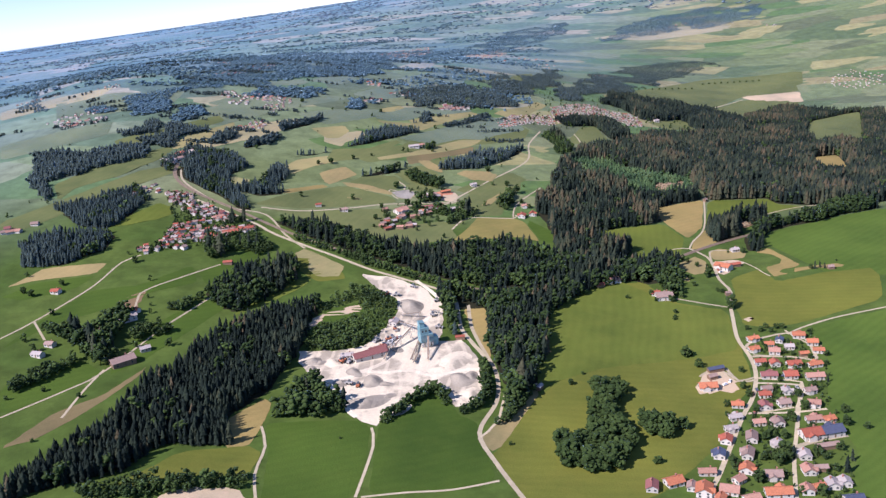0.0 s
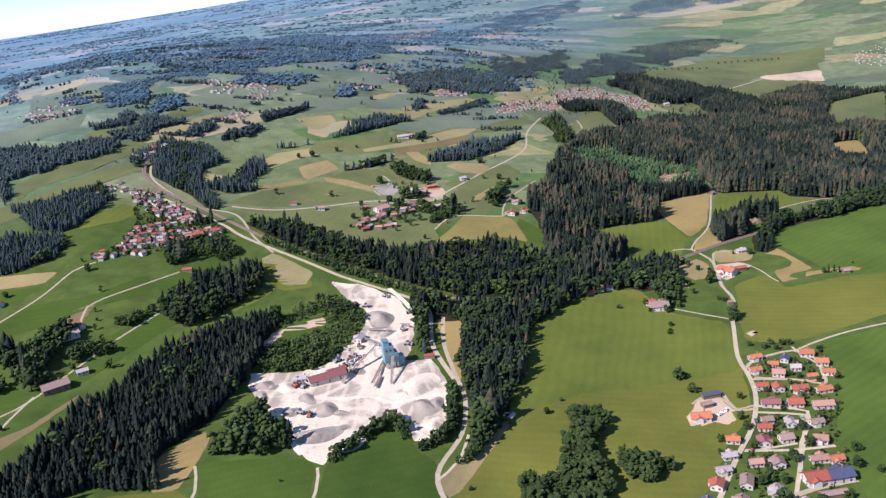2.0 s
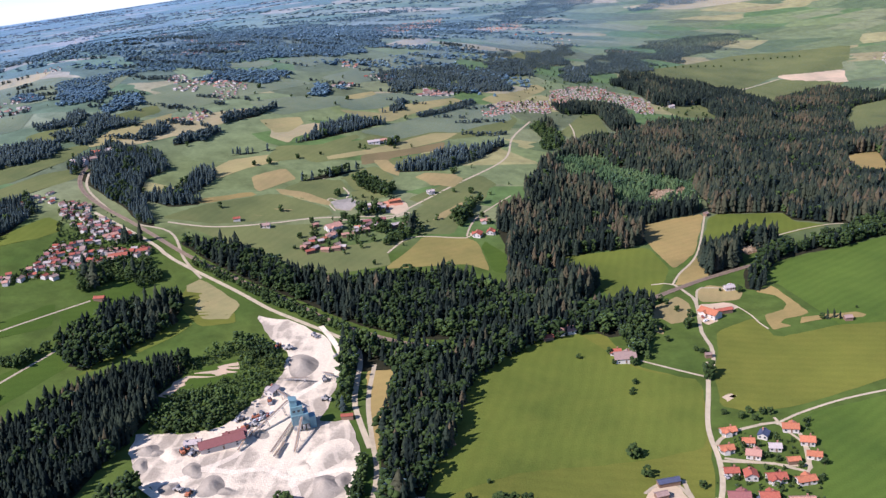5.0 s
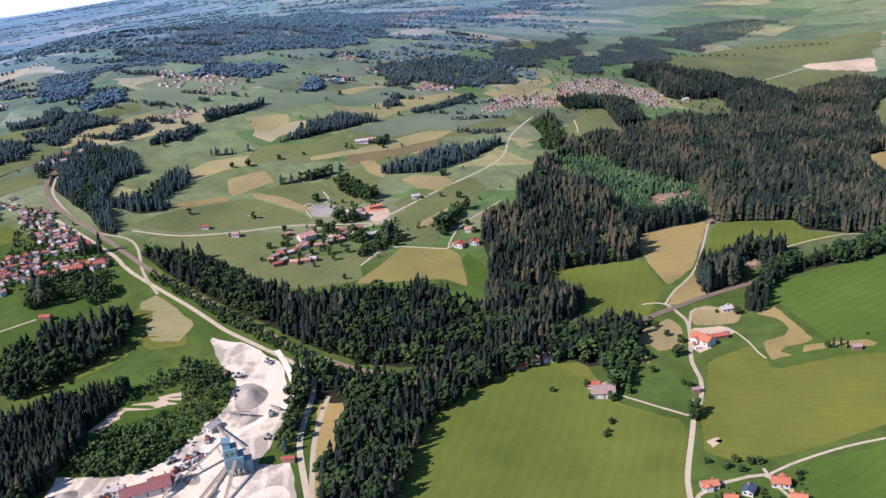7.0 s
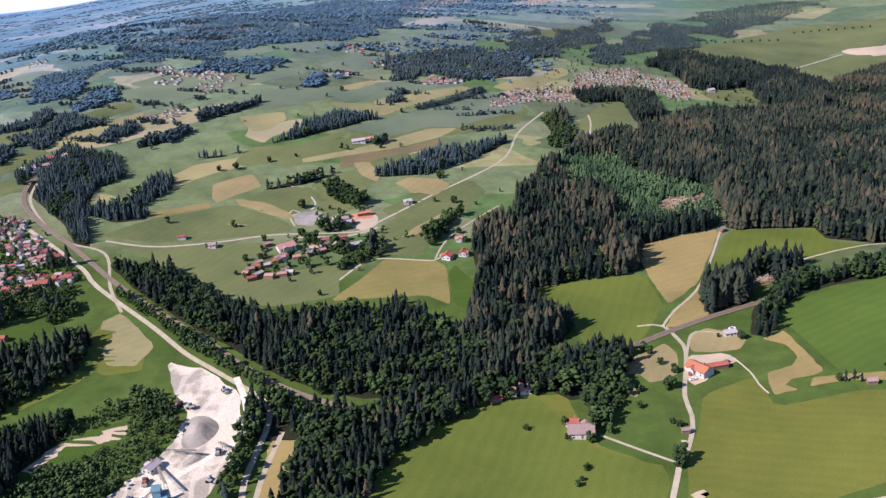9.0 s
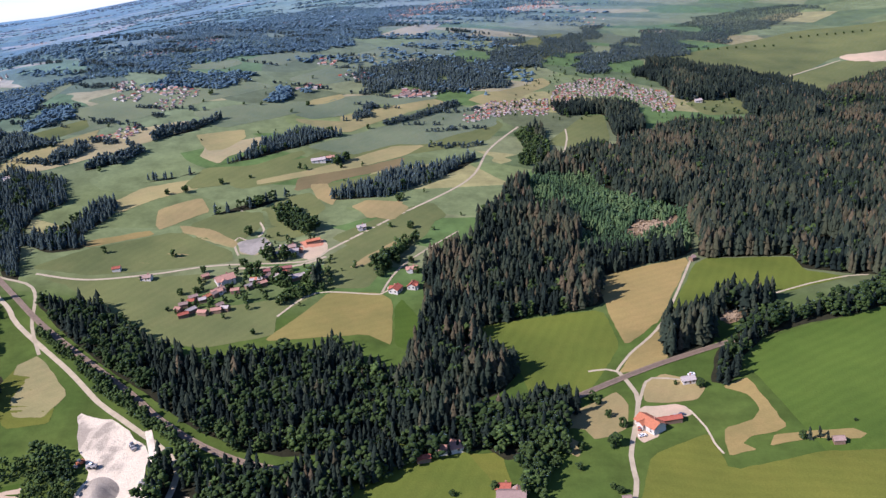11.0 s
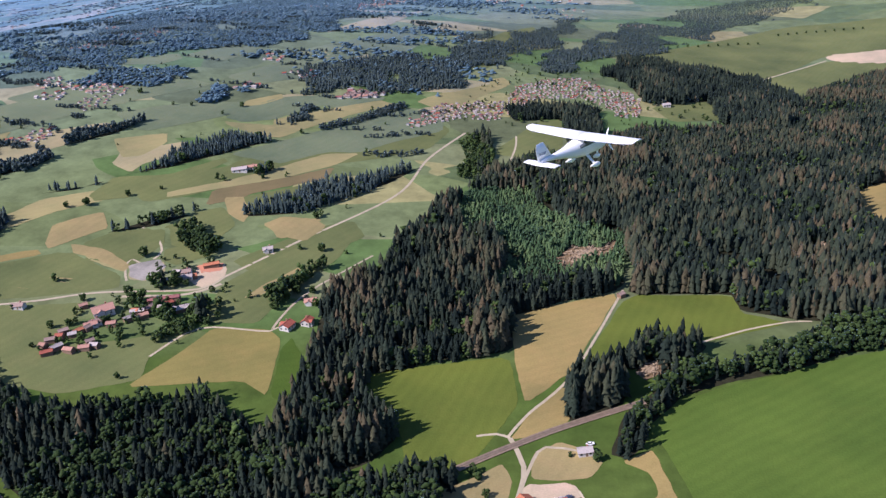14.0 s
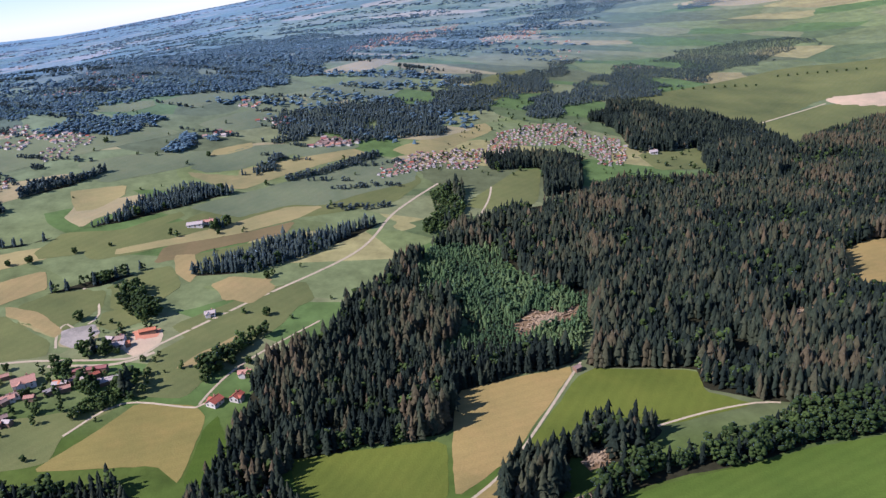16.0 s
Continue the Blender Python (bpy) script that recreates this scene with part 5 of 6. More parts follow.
wood("gorge_wood", "mixed", [(-10, 689), (20, 678), (59, 679), (108, 701), (158, 728), (196, 738), (203, 726), (195, 705), (171, 708), (156, 701), (122, 691), (98, 669), (83, 640), (71, 604), (62, 572), (28, 571), (19, 608), (22, 651), (6, 653), (-9, 667)])
wood("clearing_copse", "mixed", [(290, 841), (293, 868), (334, 868), (339, 861), (318, 835), (306, 830)])
wood("field_strip", "mixed", [(289, 757), (280, 761), (289, 796), (315, 827), (347, 832), (386, 857), (409, 882), (461, 886), (452, 860), (410, 850), (381, 834), (346, 823), (319, 810), (301, 785), (296, 767)])
wood("stream_wood", "mixed", [(-198, 678), (-192, 660), (-178, 652), (-165, 644), (-160, 659), (-144, 672), (-133, 695), (-126, 712), (-132, 748), (-140, 756), (-147, 728), (-164, 733), (-177, 712), (-189, 692)])
wood("gorge_mouth", "mixed", [(158, 728), (198, 758), (210, 737), (194, 699), (169, 693), (157, 707)])
wood("strip_wood_c", "mixed", [(-88, 980), (-83, 985), (-62, 1008), (-31, 1022), (-30, 1029), (-51, 1000)])
wood("strip_wood_e", "mixed", [(-227, 1041), (-219, 1069), (-206, 1096), (-189, 1096), (-198, 1069)])
wood("strip_wood_f", "mixed", [(-168, 1029), (-163, 1032), (-131, 1053), (-128, 1061), (-146, 1039)])
wood("strip_wood_g", "mixed", [(-190, 1119), (-195, 1142), (-166, 1164), (-149, 1190), (-146, 1190), (-161, 1151)])
wood("strip_wood_h", "mixed", [(-12, 1097), (-11, 1106), (2, 1114), (4, 1105)])
wood("quarry_south_wood", "dec", [(-120, 488), (-113, 499), (-98, 537), (-72, 502), (-71, 493), (-102, 487)])
wood("quarry_east_strip", "dec", [(-2, 690), (10, 689), (10, 610), (0, 601), (-5, 635)])
wood("hamlet_row", "dec", [(-37, 994), (-27, 1003), (6, 965), (0, 952), (-26, 976)])
wood("town_south_trees", "dec", [(-214, 755), (-164, 787), (-155, 777), (-188, 770), (-202, 744)])
wood("farm_wood", "dec", [(-301, 614), (-268, 605), (-259, 642), (-244, 636), (-246, 600), (-234, 555), (-255, 567), (-277, 596)])
wood("meadow_wood", "dec", [(55, 455), (64, 455), (82, 463), (99, 465), (101, 445), (85, 419), (67, 419), (56, 431)])
wood("meadow_copse", "dec", [(89, 517), (93, 517), (102, 522), (109, 515), (97, 492), (89, 498)])
wood("meadow_copse_east", "dec", [(104, 470), (109, 470), (118, 470), (135, 462), (125, 450), (110, 455)])
wood("meadow_neck", "dec", [(76, 462), (93, 465), (101, 492), (90, 500), (80, 482)])
wood("farm_trees", "dec", [(180, 667), (178, 710), (198, 727), (199, 698), (190, 667), (181, 661)])
wood("rail_hedge", "dec", [(-165, 818), (-108, 782), (-61, 745), (-24, 717), (16, 696), (14, 690), (-21, 706), (-63, 738), (-114, 775)])
wood("town_garden_trees", "dec", [(-193, 782), (-165, 786), (-155, 770), (-168, 756)])
wood("south_orchard", "dec", [(-209, 414), (-190, 419), (-180, 425), (-119, 427), (-114, 416), (-157, 412), (-174, 407), (-206, 407)])
wood("east_road_trees", "dec", [(20, 485), (36, 521), (53, 528), (50, 520), (31, 491), (24, 481)])
wood("town_hollow", "dec", [(153, 1228), (171, 1251), (183, 1242), (193, 1187), (186, 1154), (173, 1134), (160, 1131), (167, 1180)])
wood("town_hedge", "dec", [(15, 1215), (41, 1246), (86, 1311), (91, 1301), (53, 1244), (22, 1209)])
wood("ridge_row", "dec", [(-280, 1049), (-259, 1059), (-244, 1081), (-244, 1084), (-267, 1047)])
wood("farmhouse_row", "dec", [(61, 901), (68, 926), (85, 964), (88, 950), (74, 913), (69, 895)])
wood("hamlet_hedge", "dec", [(8, 850), (10, 865), (27, 877), (32, 870), (17, 857), (11, 847)])
wood("hamlet_garden", "dec", [(-31, 890), (-36, 907), (-26, 905), (-18, 892)])
wood("hamlet_garden_b", "dec", [(-2, 873), (-6, 885), (6, 881), (9, 870)])
wood("hamlet_garden_c", "dec", [(26, 870), (23, 883), (31, 881), (34, 870)])
wood("hamlet_garden_d", "dec", [(-22, 912), (-9, 925), (1, 919), (-12, 903)])
wood("rail_town_trees", "dec", [(-206, 827), (-197, 867), (-185, 849), (-194, 829)])
wood("town_belt", "dec", [(-222, 773), (-219, 788), (-179, 807), (-169, 785), (-193, 760), (-208, 748)])
wood("west_hedge", "dec", [(-292, 530), (-285, 548), (-265, 567), (-261, 561), (-277, 538), (-287, 523)])
wood("farm_hedge", "dec", [(-240, 607), (-218, 625), (-208, 614), (-225, 590)])
wood("lane_hedge", "dec", [(-219, 646), (-205, 663), (-196, 671), (-195, 659), (-209, 644)])
wood("quarry_scrub", "bush", [(-103, 576), (-112, 619), (-112, 634), (-104, 663), (-80, 695), (-57, 684), (-45, 666), (-41, 643), (-48, 619), (-57, 591), (-72, 574), (-100, 585)])
wood("pit_hedge", "dec", [(-49, 479), (-47, 486), (-37, 499), (-24, 521), (-15, 528), (-8, 516), (-4, 499), (-9, 503), (-15, 519), (-29, 504), (-39, 487), (-45, 479)])
wood("pit_hedge_east", "dec", [(16, 559), (21, 555), (22, 530), (20, 511), (13, 496), (-1, 488), (0, 494), (11, 502), (16, 514), (18, 537)])
wood("gorge_foot", "mixed", [(28, 593), (69, 590), (69, 578), (61, 545), (52, 522), (40, 523), (31, 530), (30, 547), (28, 573)])
wood("roadside_hedge", "dec", [(18, 487), (25, 501), (41, 513), (52, 522), (49, 512), (38, 494), (28, 478), (20, 474), (17, 478)])
wood("far_west_wood", "far", [(-466, 1022), (-433, 1017), (-424, 1007), (-382, 1006), (-355, 1015), (-334, 1017), (-330, 1004), (-346, 985), (-356, 960), (-377, 955), (-389, 935), (-403, 919), (-393, 883), (-400, 871)])
wood("slope_belt_d", "far", [(-454, 1163), (-446, 1183), (-407, 1168), (-400, 1149), (-431, 1143)])
wood("slope_belt_e", "far", [(-392, 1155), (-399, 1201), (-368, 1210), (-353, 1171), (-348, 1142), (-362, 1128), (-377, 1132)])
wood("slope_belt_f", "far", [(-565, 1240), (-522, 1197), (-527, 1226), (-621, 1357)])
wood("far_west_belt", "far", [(-354, 1030), (-333, 1056), (-317, 1093), (-279, 1116), (-272, 1101), (-300, 1066), (-326, 1034), (-344, 1012)])
wood("far_belt_b", "far", [(-25, 1318), (11, 1354), (45, 1436), (65, 1438), (58, 1351), (-9, 1306)])
wood("far_belt_c", "far", [(43, 1345), (64, 1445), (112, 1489), (134, 1678), (150, 1669), (146, 1482), (125, 1380), (81, 1342)])
wood("far_north_ridge", "far", [(219, 1497), (234, 1583), (265, 1639), (285, 1678), (349, 1826), (449, 1978), (568, 2090), (689, 2066), (669, 2029), (574, 1934), (519, 1860), (402, 1691), (346, 1615), (310, 1586), (275, 1557), (239, 1496)])
wood("far_belt_d", "far", [(79, 1399), (124, 1545), (285, 1875), (251, 1645), (167, 1498)])
wood("far_belt_f", "far", [(-50, 1367), (4, 1433), (81, 1487), (66, 1410), (-16, 1316)])
wood("far_belt_g", "far", [(475, 2397), (635, 2675), (897, 2799), (1048, 2727), (966, 2556), (717, 2488)])
wood("far_belt_h", "far", [(-403, 1163), (-414, 1217), (-390, 1233), (-383, 1256), (-364, 1299), (-348, 1274), (-356, 1220), (-345, 1187), (-359, 1154), (-384, 1152)])
wood("far_belt_e", "far", [(-345, 1126), (-330, 1146), (-306, 1179), (-299, 1162), (-314, 1131), (-334, 1112)])
wood("far_belt_i", "far", [(104, 2327), (255, 2630), (444, 2759), (410, 2559), (221, 2304)])
wood("far_belt_j", "far", [(-380, 1076), (-367, 1096), (-348, 1115), (-338, 1095), (-349, 1063), (-366, 1052)])
wood("far_belt_k", "far", [(-271, 1053), (-264, 1083), (-254, 1095), (-246, 1077), (-260, 1064), (-262, 1041)])
wood("far_ridge", "far", [(-345, 1264), (-303, 1301), (-248, 1336), (-181, 1411), (-112, 1468), (-67, 1513), (-47, 1718), (-117, 2245), (-353, 2443), (-532, 2275), (-352, 1503), (-370, 1354)])
wood("slope_belt", "far", [(-266, 1245), (-270, 1284), (-237, 1310), (-169, 1348), (-151, 1330), (-192, 1280), (-227, 1260)])
wood("settlement_trees", "far", [(-125, 1249), (-125, 1272), (-109, 1296), (-98, 1282), (-107, 1254)])
wood("round_copse", "far", [(-91, 1273), (-87, 1283), (-76, 1288), (-72, 1279)])
wood("strip_wood_d", "far", [(-28, 1211), (-27, 1226), (3, 1264), (8, 1260), (-11, 1227)])


# ---- the distance: woods, tree rows and villages out to the horizon ----
def at(az, r):
    return r * math.sin(radians(az)), r * math.cos(radians(az))


def far_belts(name, count, r0, r1, seed, length, depth, spacing, tall, kinds=FAR_TREES):
    """Belts of wood lying across the far plots, one mesh; leaf colour carries more haze farther out."""
    rng = np.random.default_rng(seed)
    px, py = [], []
    for _ in range(count):
        az, r = rng.uniform(-40, 42), math.sqrt(rng.uniform(r0 * r0, r1 * r1))
        cx, cy = at(az, r)
        if (cx > 120 and cy < 1800) or (cx > 260 and cy < 2800):
            continue
        L, W, tilt = rng.uniform(0.4, 1.6) * length, rng.uniform(0.5, 1.6) * depth, radians(rng.uniform(-12, 30))
        n = int(L * W * 1.6 / spacing ** 2) + 3
        u, v = rng.uniform(-1, 1, n), rng.uniform(-1, 1, n)
        keep = u * u + v * v * (0.7 + 0.6 * np.abs(np.sin(u * 7 + seed))) < 1
        u, v = u[keep] * L, v[keep] * W + 0.25 * W * np.sin(u[keep] * 4)
        px.append(cx + u * math.cos(tilt) - v * math.sin(tilt))
        py.append(cy + u * math.sin(tilt) + v * math.cos(tilt))
    x, y = np.concatenate(px), np.concatenate(py)
    if r0 < 1100:
        free = np.ones(len(x), bool)
        for line, w in LINES:
            for q in line:
                free &= (x - q[0]) ** 2 + (y - q[1]) ** 2 > (w + 5.0) ** 2
        x, y = x[free], y[free]
    pos = np.stack([x, y, land(x, y) - 0.5], 1)
    grow(name, pos, rng.uniform(0.75, 1.2, len(x)) * tall, rng.uniform(0, 1, len(x)), kinds, rng.integers(0, 3, len(x)), M["hazeleaf" if r1 > 4000 else "farleaf" if r1 > 2400 else "midleaf"], "belts of wood between distant fields, tinted with painted haze", "forest")


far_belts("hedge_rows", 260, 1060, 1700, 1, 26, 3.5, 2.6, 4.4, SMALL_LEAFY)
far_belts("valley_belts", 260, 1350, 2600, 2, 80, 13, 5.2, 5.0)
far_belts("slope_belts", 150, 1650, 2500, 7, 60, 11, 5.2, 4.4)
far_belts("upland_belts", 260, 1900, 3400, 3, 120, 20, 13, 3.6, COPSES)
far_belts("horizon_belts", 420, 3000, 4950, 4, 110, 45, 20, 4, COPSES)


def scattered_trees(name, poly, count, seed, step=12.0, low=2.5, high=8.0):
    """Single small trees and bushes dotted over the plots."""
    x, y, rng = sites(poly, step, seed)
    k = rng.permutation(len(x))[:count]
    x, y = x[k], y[k]
    pos = np.stack([x, y, land(x, y)], 1)
    grow(name, pos, rng.uniform(low, high, len(x)) * growth(x, y), np.clip(rng.normal(0.3, 0.2, len(x)), 0, 1), SMALL_LEAFY, rng.integers(0, 5, len(x)), M["leaf"], "single green trees and bushes dotted over the plots", "trees")


scattered_trees("plot_trees", [(-420, 800), (120, 800), (180, 1250), (330, 1650), (-500, 1900), (-700, 1200)], 190, 77)
scattered_trees("west_plot_trees", [(-420, 500), (-200, 480), (-180, 620), (-260, 790), (-480, 800)], 30, 78)
scattered_trees("town_gardens", [(-284, 742), (-262, 773), (-259, 825), (-285, 899), (-240, 893), (-179, 831), (-177, 807), (-224, 773)], 330, 79, 4.0, 2.0, 6.0)
scattered_trees("village_gardens", [(119, 389), (153, 445), (184, 498), (215, 580), (264, 586), (252, 536), (228, 475), (212, 423), (191, 370)], 330, 80, 3.4, 0.8, 3.6)
scattered_trees("hamlet_gardens", [(-66, 832), (-24, 828), (40, 872), (34, 900), (24, 955), (-60, 950), (-30, 915), (-64, 880)], 70, 82, 5.5, 3.0, 7.5)
scattered_trees("far_town_gardens", [(120, 1280), (420, 1300), (430, 1500), (200, 1560)], 240, 81, 8.0)


def hamlets(count, r0, r1, seed, size):
    """Small groups of farmhouses strewn over the far slopes."""
    rng = random.Random(seed)
    for k in range(count):
        x, y = at(rng.uniform(-38, 22), rng.uniform(r0, r1))
        if x > 100 and y < 1750:
            continue
        a, b, tilt = rng.uniform(14, 46), rng.uniform(8, 20), rng.uniform(-0.3, 0.6)
        ring = [(a * math.cos(q), b * math.sin(q)) for q in (0, 0.9, 1.8, 2.7, 3.6, 4.5, 5.4)]
        settlement("hamlet_far", 9.0 * size, [(x + u * math.cos(tilt) - v * math.sin(tilt), y + u * math.sin(tilt) + v * math.cos(tilt)) for u, v in ring], seed + k, True, size)


hamlets(22, 1080, 1900, 300, 1.0)
hamlets(22, 1900, 3300, 400, 1.7)



def slash(name, poly, count, seed):
    """Felled trunks and brushwood lying about a cutting, one mesh."""
    rng = random.Random(seed)
    cx, cy = sum(p[0] for p in poly) / len(poly), sum(p[1] for p in poly) / len(poly)
    bm = bmesh.new()
    for _ in range(count):
        p, k = rng.choice(poly), rng.uniform(0.0, 0.95)
        q = rng.choice(poly)
        x, y = cx + (0.6 * p[0] + 0.4 * q[0] - cx) * k, cy + (0.6 * p[1] + 0.4 * q[1] - cy) * k
        n = rng.uniform(1.5, 6.0)
        w = rng.uniform(0.12, 0.32)
        vs = box_bm(bm, -n / 2, n / 2, -w, w, 0, 2 * w)
        m = pose(x, y, height(x, y) + rng.uniform(0.1, 1.0), 0, rng.uniform(-14, 14), rng.uniform(0, 180))
        for v in vs:
            v.co = m @ v.co
    me = bpy.data.meshes.new(name)
    bm.to_mesh(me)
    bm.free()
    me.materials.append(M["cutwood"])
    return tagged(new(name, me), "pale felled trunks and brushwood on brown soil", "felled wood", kind="stuff")


slash("felled_wood", [(249, 979), (261, 1005), (284, 1003), (295, 1022), (292, 995), (270, 981), (256, 964)], 420, 1)
slash("felled_wood_east", [(418, 986), (429, 1010), (447, 1019), (448, 1006), (431, 992)], 160, 2)
slash("felled_wood_south", [(297, 835), (302, 845), (314, 843), (310, 832), (301, 825)], 110, 3)
slash("felled_wood_slope", [(133, 773), (138, 792), (141, 807), (146, 802), (141, 783)], 90, 4)


# ---- single trees ----
lone_tree(166, 541, 7)
lone_tree(191, 530, 5)
lone_tree(184, 507, 6)
lone_tree(213, 491, 6)
lone_tree(181, 476, 6)
lone_tree(174, 443, 6)
lone_tree(179, 445, 6)
lone_tree(185, 443, 6)
lone_tree(171, 416, 8)
lone_tree(169, 423, 7)
lone_tree(178, 426, 9)
lone_tree(154, 400, 8)
lone_tree(147, 417, 8)
lone_tree(181, 421, 9, True)
lone_tree(195, 422, 7)
lone_tree(202, 403, 11, True)
lone_tree(210, 414, 8, True)
lone_tree(255, 544, 5)
lone_tree(239, 507, 6, True)
lone_tree(231, 467, 6)
lone_tree(234, 446, 5)
lone_tree(225, 452, 7)
lone_tree(227, 591, 5)
lone_tree(234, 588, 5)
lone_tree(210, 475, 7)
lone_tree(197, 463, 7)
lone_tree(180, 384, 7)
lone_tree(166, 485, 5)
lone_tree(108, 425, 5)
lone_tree(162, 558, 9)
lone_tree(166, 559, 5)
lone_tree(184, 496, 6)
lone_tree(204, 504, 4)
lone_tree(210, 513, 4)
lone_tree(224, 518, 4)
lone_tree(225, 499, 6)
lone_tree(181, 453, 4)
lone_tree(198, 461, 5)
lone_tree(178, 420, 6)
lone_tree(171, 386, 5)
lone_tree(209, 426, 6)
lone_tree(197, 418, 5)
lone_tree(197, 406, 5)
lone_tree(165, 422, 6)
lone_tree(162, 473, 4)
lone_tree(220, 563, 4)
lone_tree(230, 553, 4)
lone_tree(234, 549, 4)
lone_tree(243, 543, 4)
lone_tree(249, 531, 4)
lone_tree(209, 535, 4)
lone_tree(231, 531, 4)
lone_tree(222, 639, 11)
lone_tree(225, 703, 9)
lone_tree(226, 668, 4)
lone_tree(176, 633, 4)
lone_tree(172, 621, 4)
lone_tree(147, 666, 4)
lone_tree(343, 719, 2)
lone_tree(318, 705, 8, True)
lone_tree(323, 707, 7, True)
lone_tree(326, 704, 6, True)
lone_tree(315, 706, 5)
lone_tree(207, 685, 5)
lone_tree(208, 701, 5)
lone_tree(196, 687, 7)
lone_tree(190, 681, 7)
lone_tree(-45, 952, 9)
lone_tree(233, 596, 5)
lone_tree(240, 594, 5)
lone_tree(244, 594, 5)
lone_tree(219, 596, 4)
lone_tree(76, 525, 5)
lone_tree(86, 539, 3)
lone_tree(163, 565, 4)
lone_tree(28, 452, 3)
lone_tree(-72, 465, 2)
lone_tree(146, 667, 3)
lone_tree(177, 635, 3)
lone_tree(174, 625, 3)
lone_tree(106, 425, 5)
lone_tree(-269, 732, 7)
lone_tree(-166, 526, 3)
lone_tree(-253, 467, 3)
lone_tree(-343, 676, 6)
lone_tree(-334, 670, 7)
lone_tree(-317, 690, 6)
lone_tree(-244, 519, 4)
lone_tree(-270, 527, 4)
lone_tree(63, 1031, 7)
lone_tree(81, 977, 7)
lone_tree(-1, 1095, 5)
lone_tree(-97, 1040, 6)
lone_tree(-136, 1012, 6)
lone_tree(-122, 1018, 8)
lone_tree(-76, 1057, 4)
lone_tree(-8, 1237, 6)
lone_tree(-69, 1247, 6)
lone_tree(-179, 1253, 7)
lone_tree(-88, 1109, 4)
lone_tree(167, 670, 6)
lone_tree(180, 656, 7)
lone_tree(190, 663, 6)
lone_tree(168, 658, 4)
lone_tree(188, 676, 7)
lone_tree(221, 635, 8)
lone_tree(230, 720, 6)
lone_tree(223, 729, 5)
lone_tree(-26, 891, 9)
lone_tree(-33, 901, 8)
lone_tree(-9, 921, 6)
lone_tree(-19, 923, 5)
lone_tree(1, 917, 6)
lone_tree(-2, 876, 7)
lone_tree(4, 874, 6)
lone_tree(20, 880, 8)
lone_tree(21, 860, 6)
lone_tree(25, 897, 5)
lone_tree(-60, 890, 6)
lone_tree(-16, 850, 5)
lone_tree(-65, 857, 6)
lone_tree(-55, 861, 6)
lone_tree(-34, 866, 6)
lone_tree(-66, 836, 4)
lone_tree(-42, 850, 4)
lone_tree(-53, 843, 4)
lone_tree(75, 907, 7)
lone_tree(80, 915, 7)
lone_tree(90, 917, 6)
lone_tree(96, 901, 6)
lone_tree(71, 893, 7)
lone_tree(112, 949, 6)
lone_tree(215, 745, 6)
lone_tree(218, 741, 5)
lone_tree(222, 671, 4)
lone_tree(225, 668, 4)
lone_tree(261, 759, 3)
lone_tree(274, 756, 6)
lone_tree(368, 1671, 4)
lone_tree(382, 1680, 4)
lone_tree(397, 1689, 4)
lone_tree(411, 1698, 4)
lone_tree(426, 1707, 4)
lone_tree(441, 1712, 4)
lone_tree(456, 1720, 4)
lone_tree(471, 1728, 4)
lone_tree(486, 1735, 4)
lone_tree(501, 1743, 4)
lone_tree(516, 1746, 4)
lone_tree(531, 1752, 4)
lone_tree(571, 1811, 4)
lone_tree(587, 1819, 4)
lone_tree(601, 1824, 4)
lone_tree(617, 1832, 4)
lone_tree(632, 1835, 4)
lone_tree(646, 1837, 4)
lone_tree(660, 1841, 4)
lone_tree(674, 1842, 4)
lone_tree(689, 1845, 4)
lone_tree(702, 1845, 4)


# ---- the quarry ----
def heap(x, y, r, h, kind, label, seed):
    """A tipped heap of stone: a low fan with a soft crest and gullied flanks."""
    rng = random.Random(seed)
    bm = bmesh.new()
    n = 28
    ph = [rng.uniform(0, 6.28) for _ in range(3)]
    sx, rz, lean = rng.uniform(1.0, 1.8), rng.uniform(0, 180), rng.uniform(-0.3, 0.3)
    ca, sa = math.cos(radians(rz)), math.sin(radians(rz))
    prev = None
    for a, b in ((1.3, -0.06), (1.06, 0.03), (0.84, 0.17), (0.60, 0.42), (0.36, 0.74), (0.16, 0.95), (0.05, 1.0)):
        ring = []
        for s in range(n):
            an = 6.2832 * s / n
            w = 1 + 0.13 * math.sin(2 * an + ph[0]) + 0.09 * math.sin(3 * an + ph[1]) + 0.05 * math.sin(9 * an + ph[2]) * (0.2 < b < 0.9)
            px, py = (r * a * w * math.cos(an) + lean * r * b) * sx, r * a * w * math.sin(an)
            gz = height(x + px * ca - py * sa, y + px * sa + py * ca) - height(x, y)
            ring.append(bm.verts.new((px, py, h * b * rng.uniform(0.96, 1.04) + gz)))
        if prev:
            for s in range(n):
                bm.faces.new((prev[s], prev[(s + 1) % n], ring[(s + 1) % n], ring[s]))
        prev = ring
    bm.faces.new(prev)
    me = bpy.data.meshes.new("stone_mound")
    bm.to_mesh(me)
    bm.free()
    me.materials.append(M[kind])
    ob = smooth(new("stone_mound", me))
    ob.location, ob.rotation_euler = (x, y, height(x, y) + 0.22), (0, 0, radians(rz))
    return tagged(ob, label, "gravel heap", "quarry heaps")


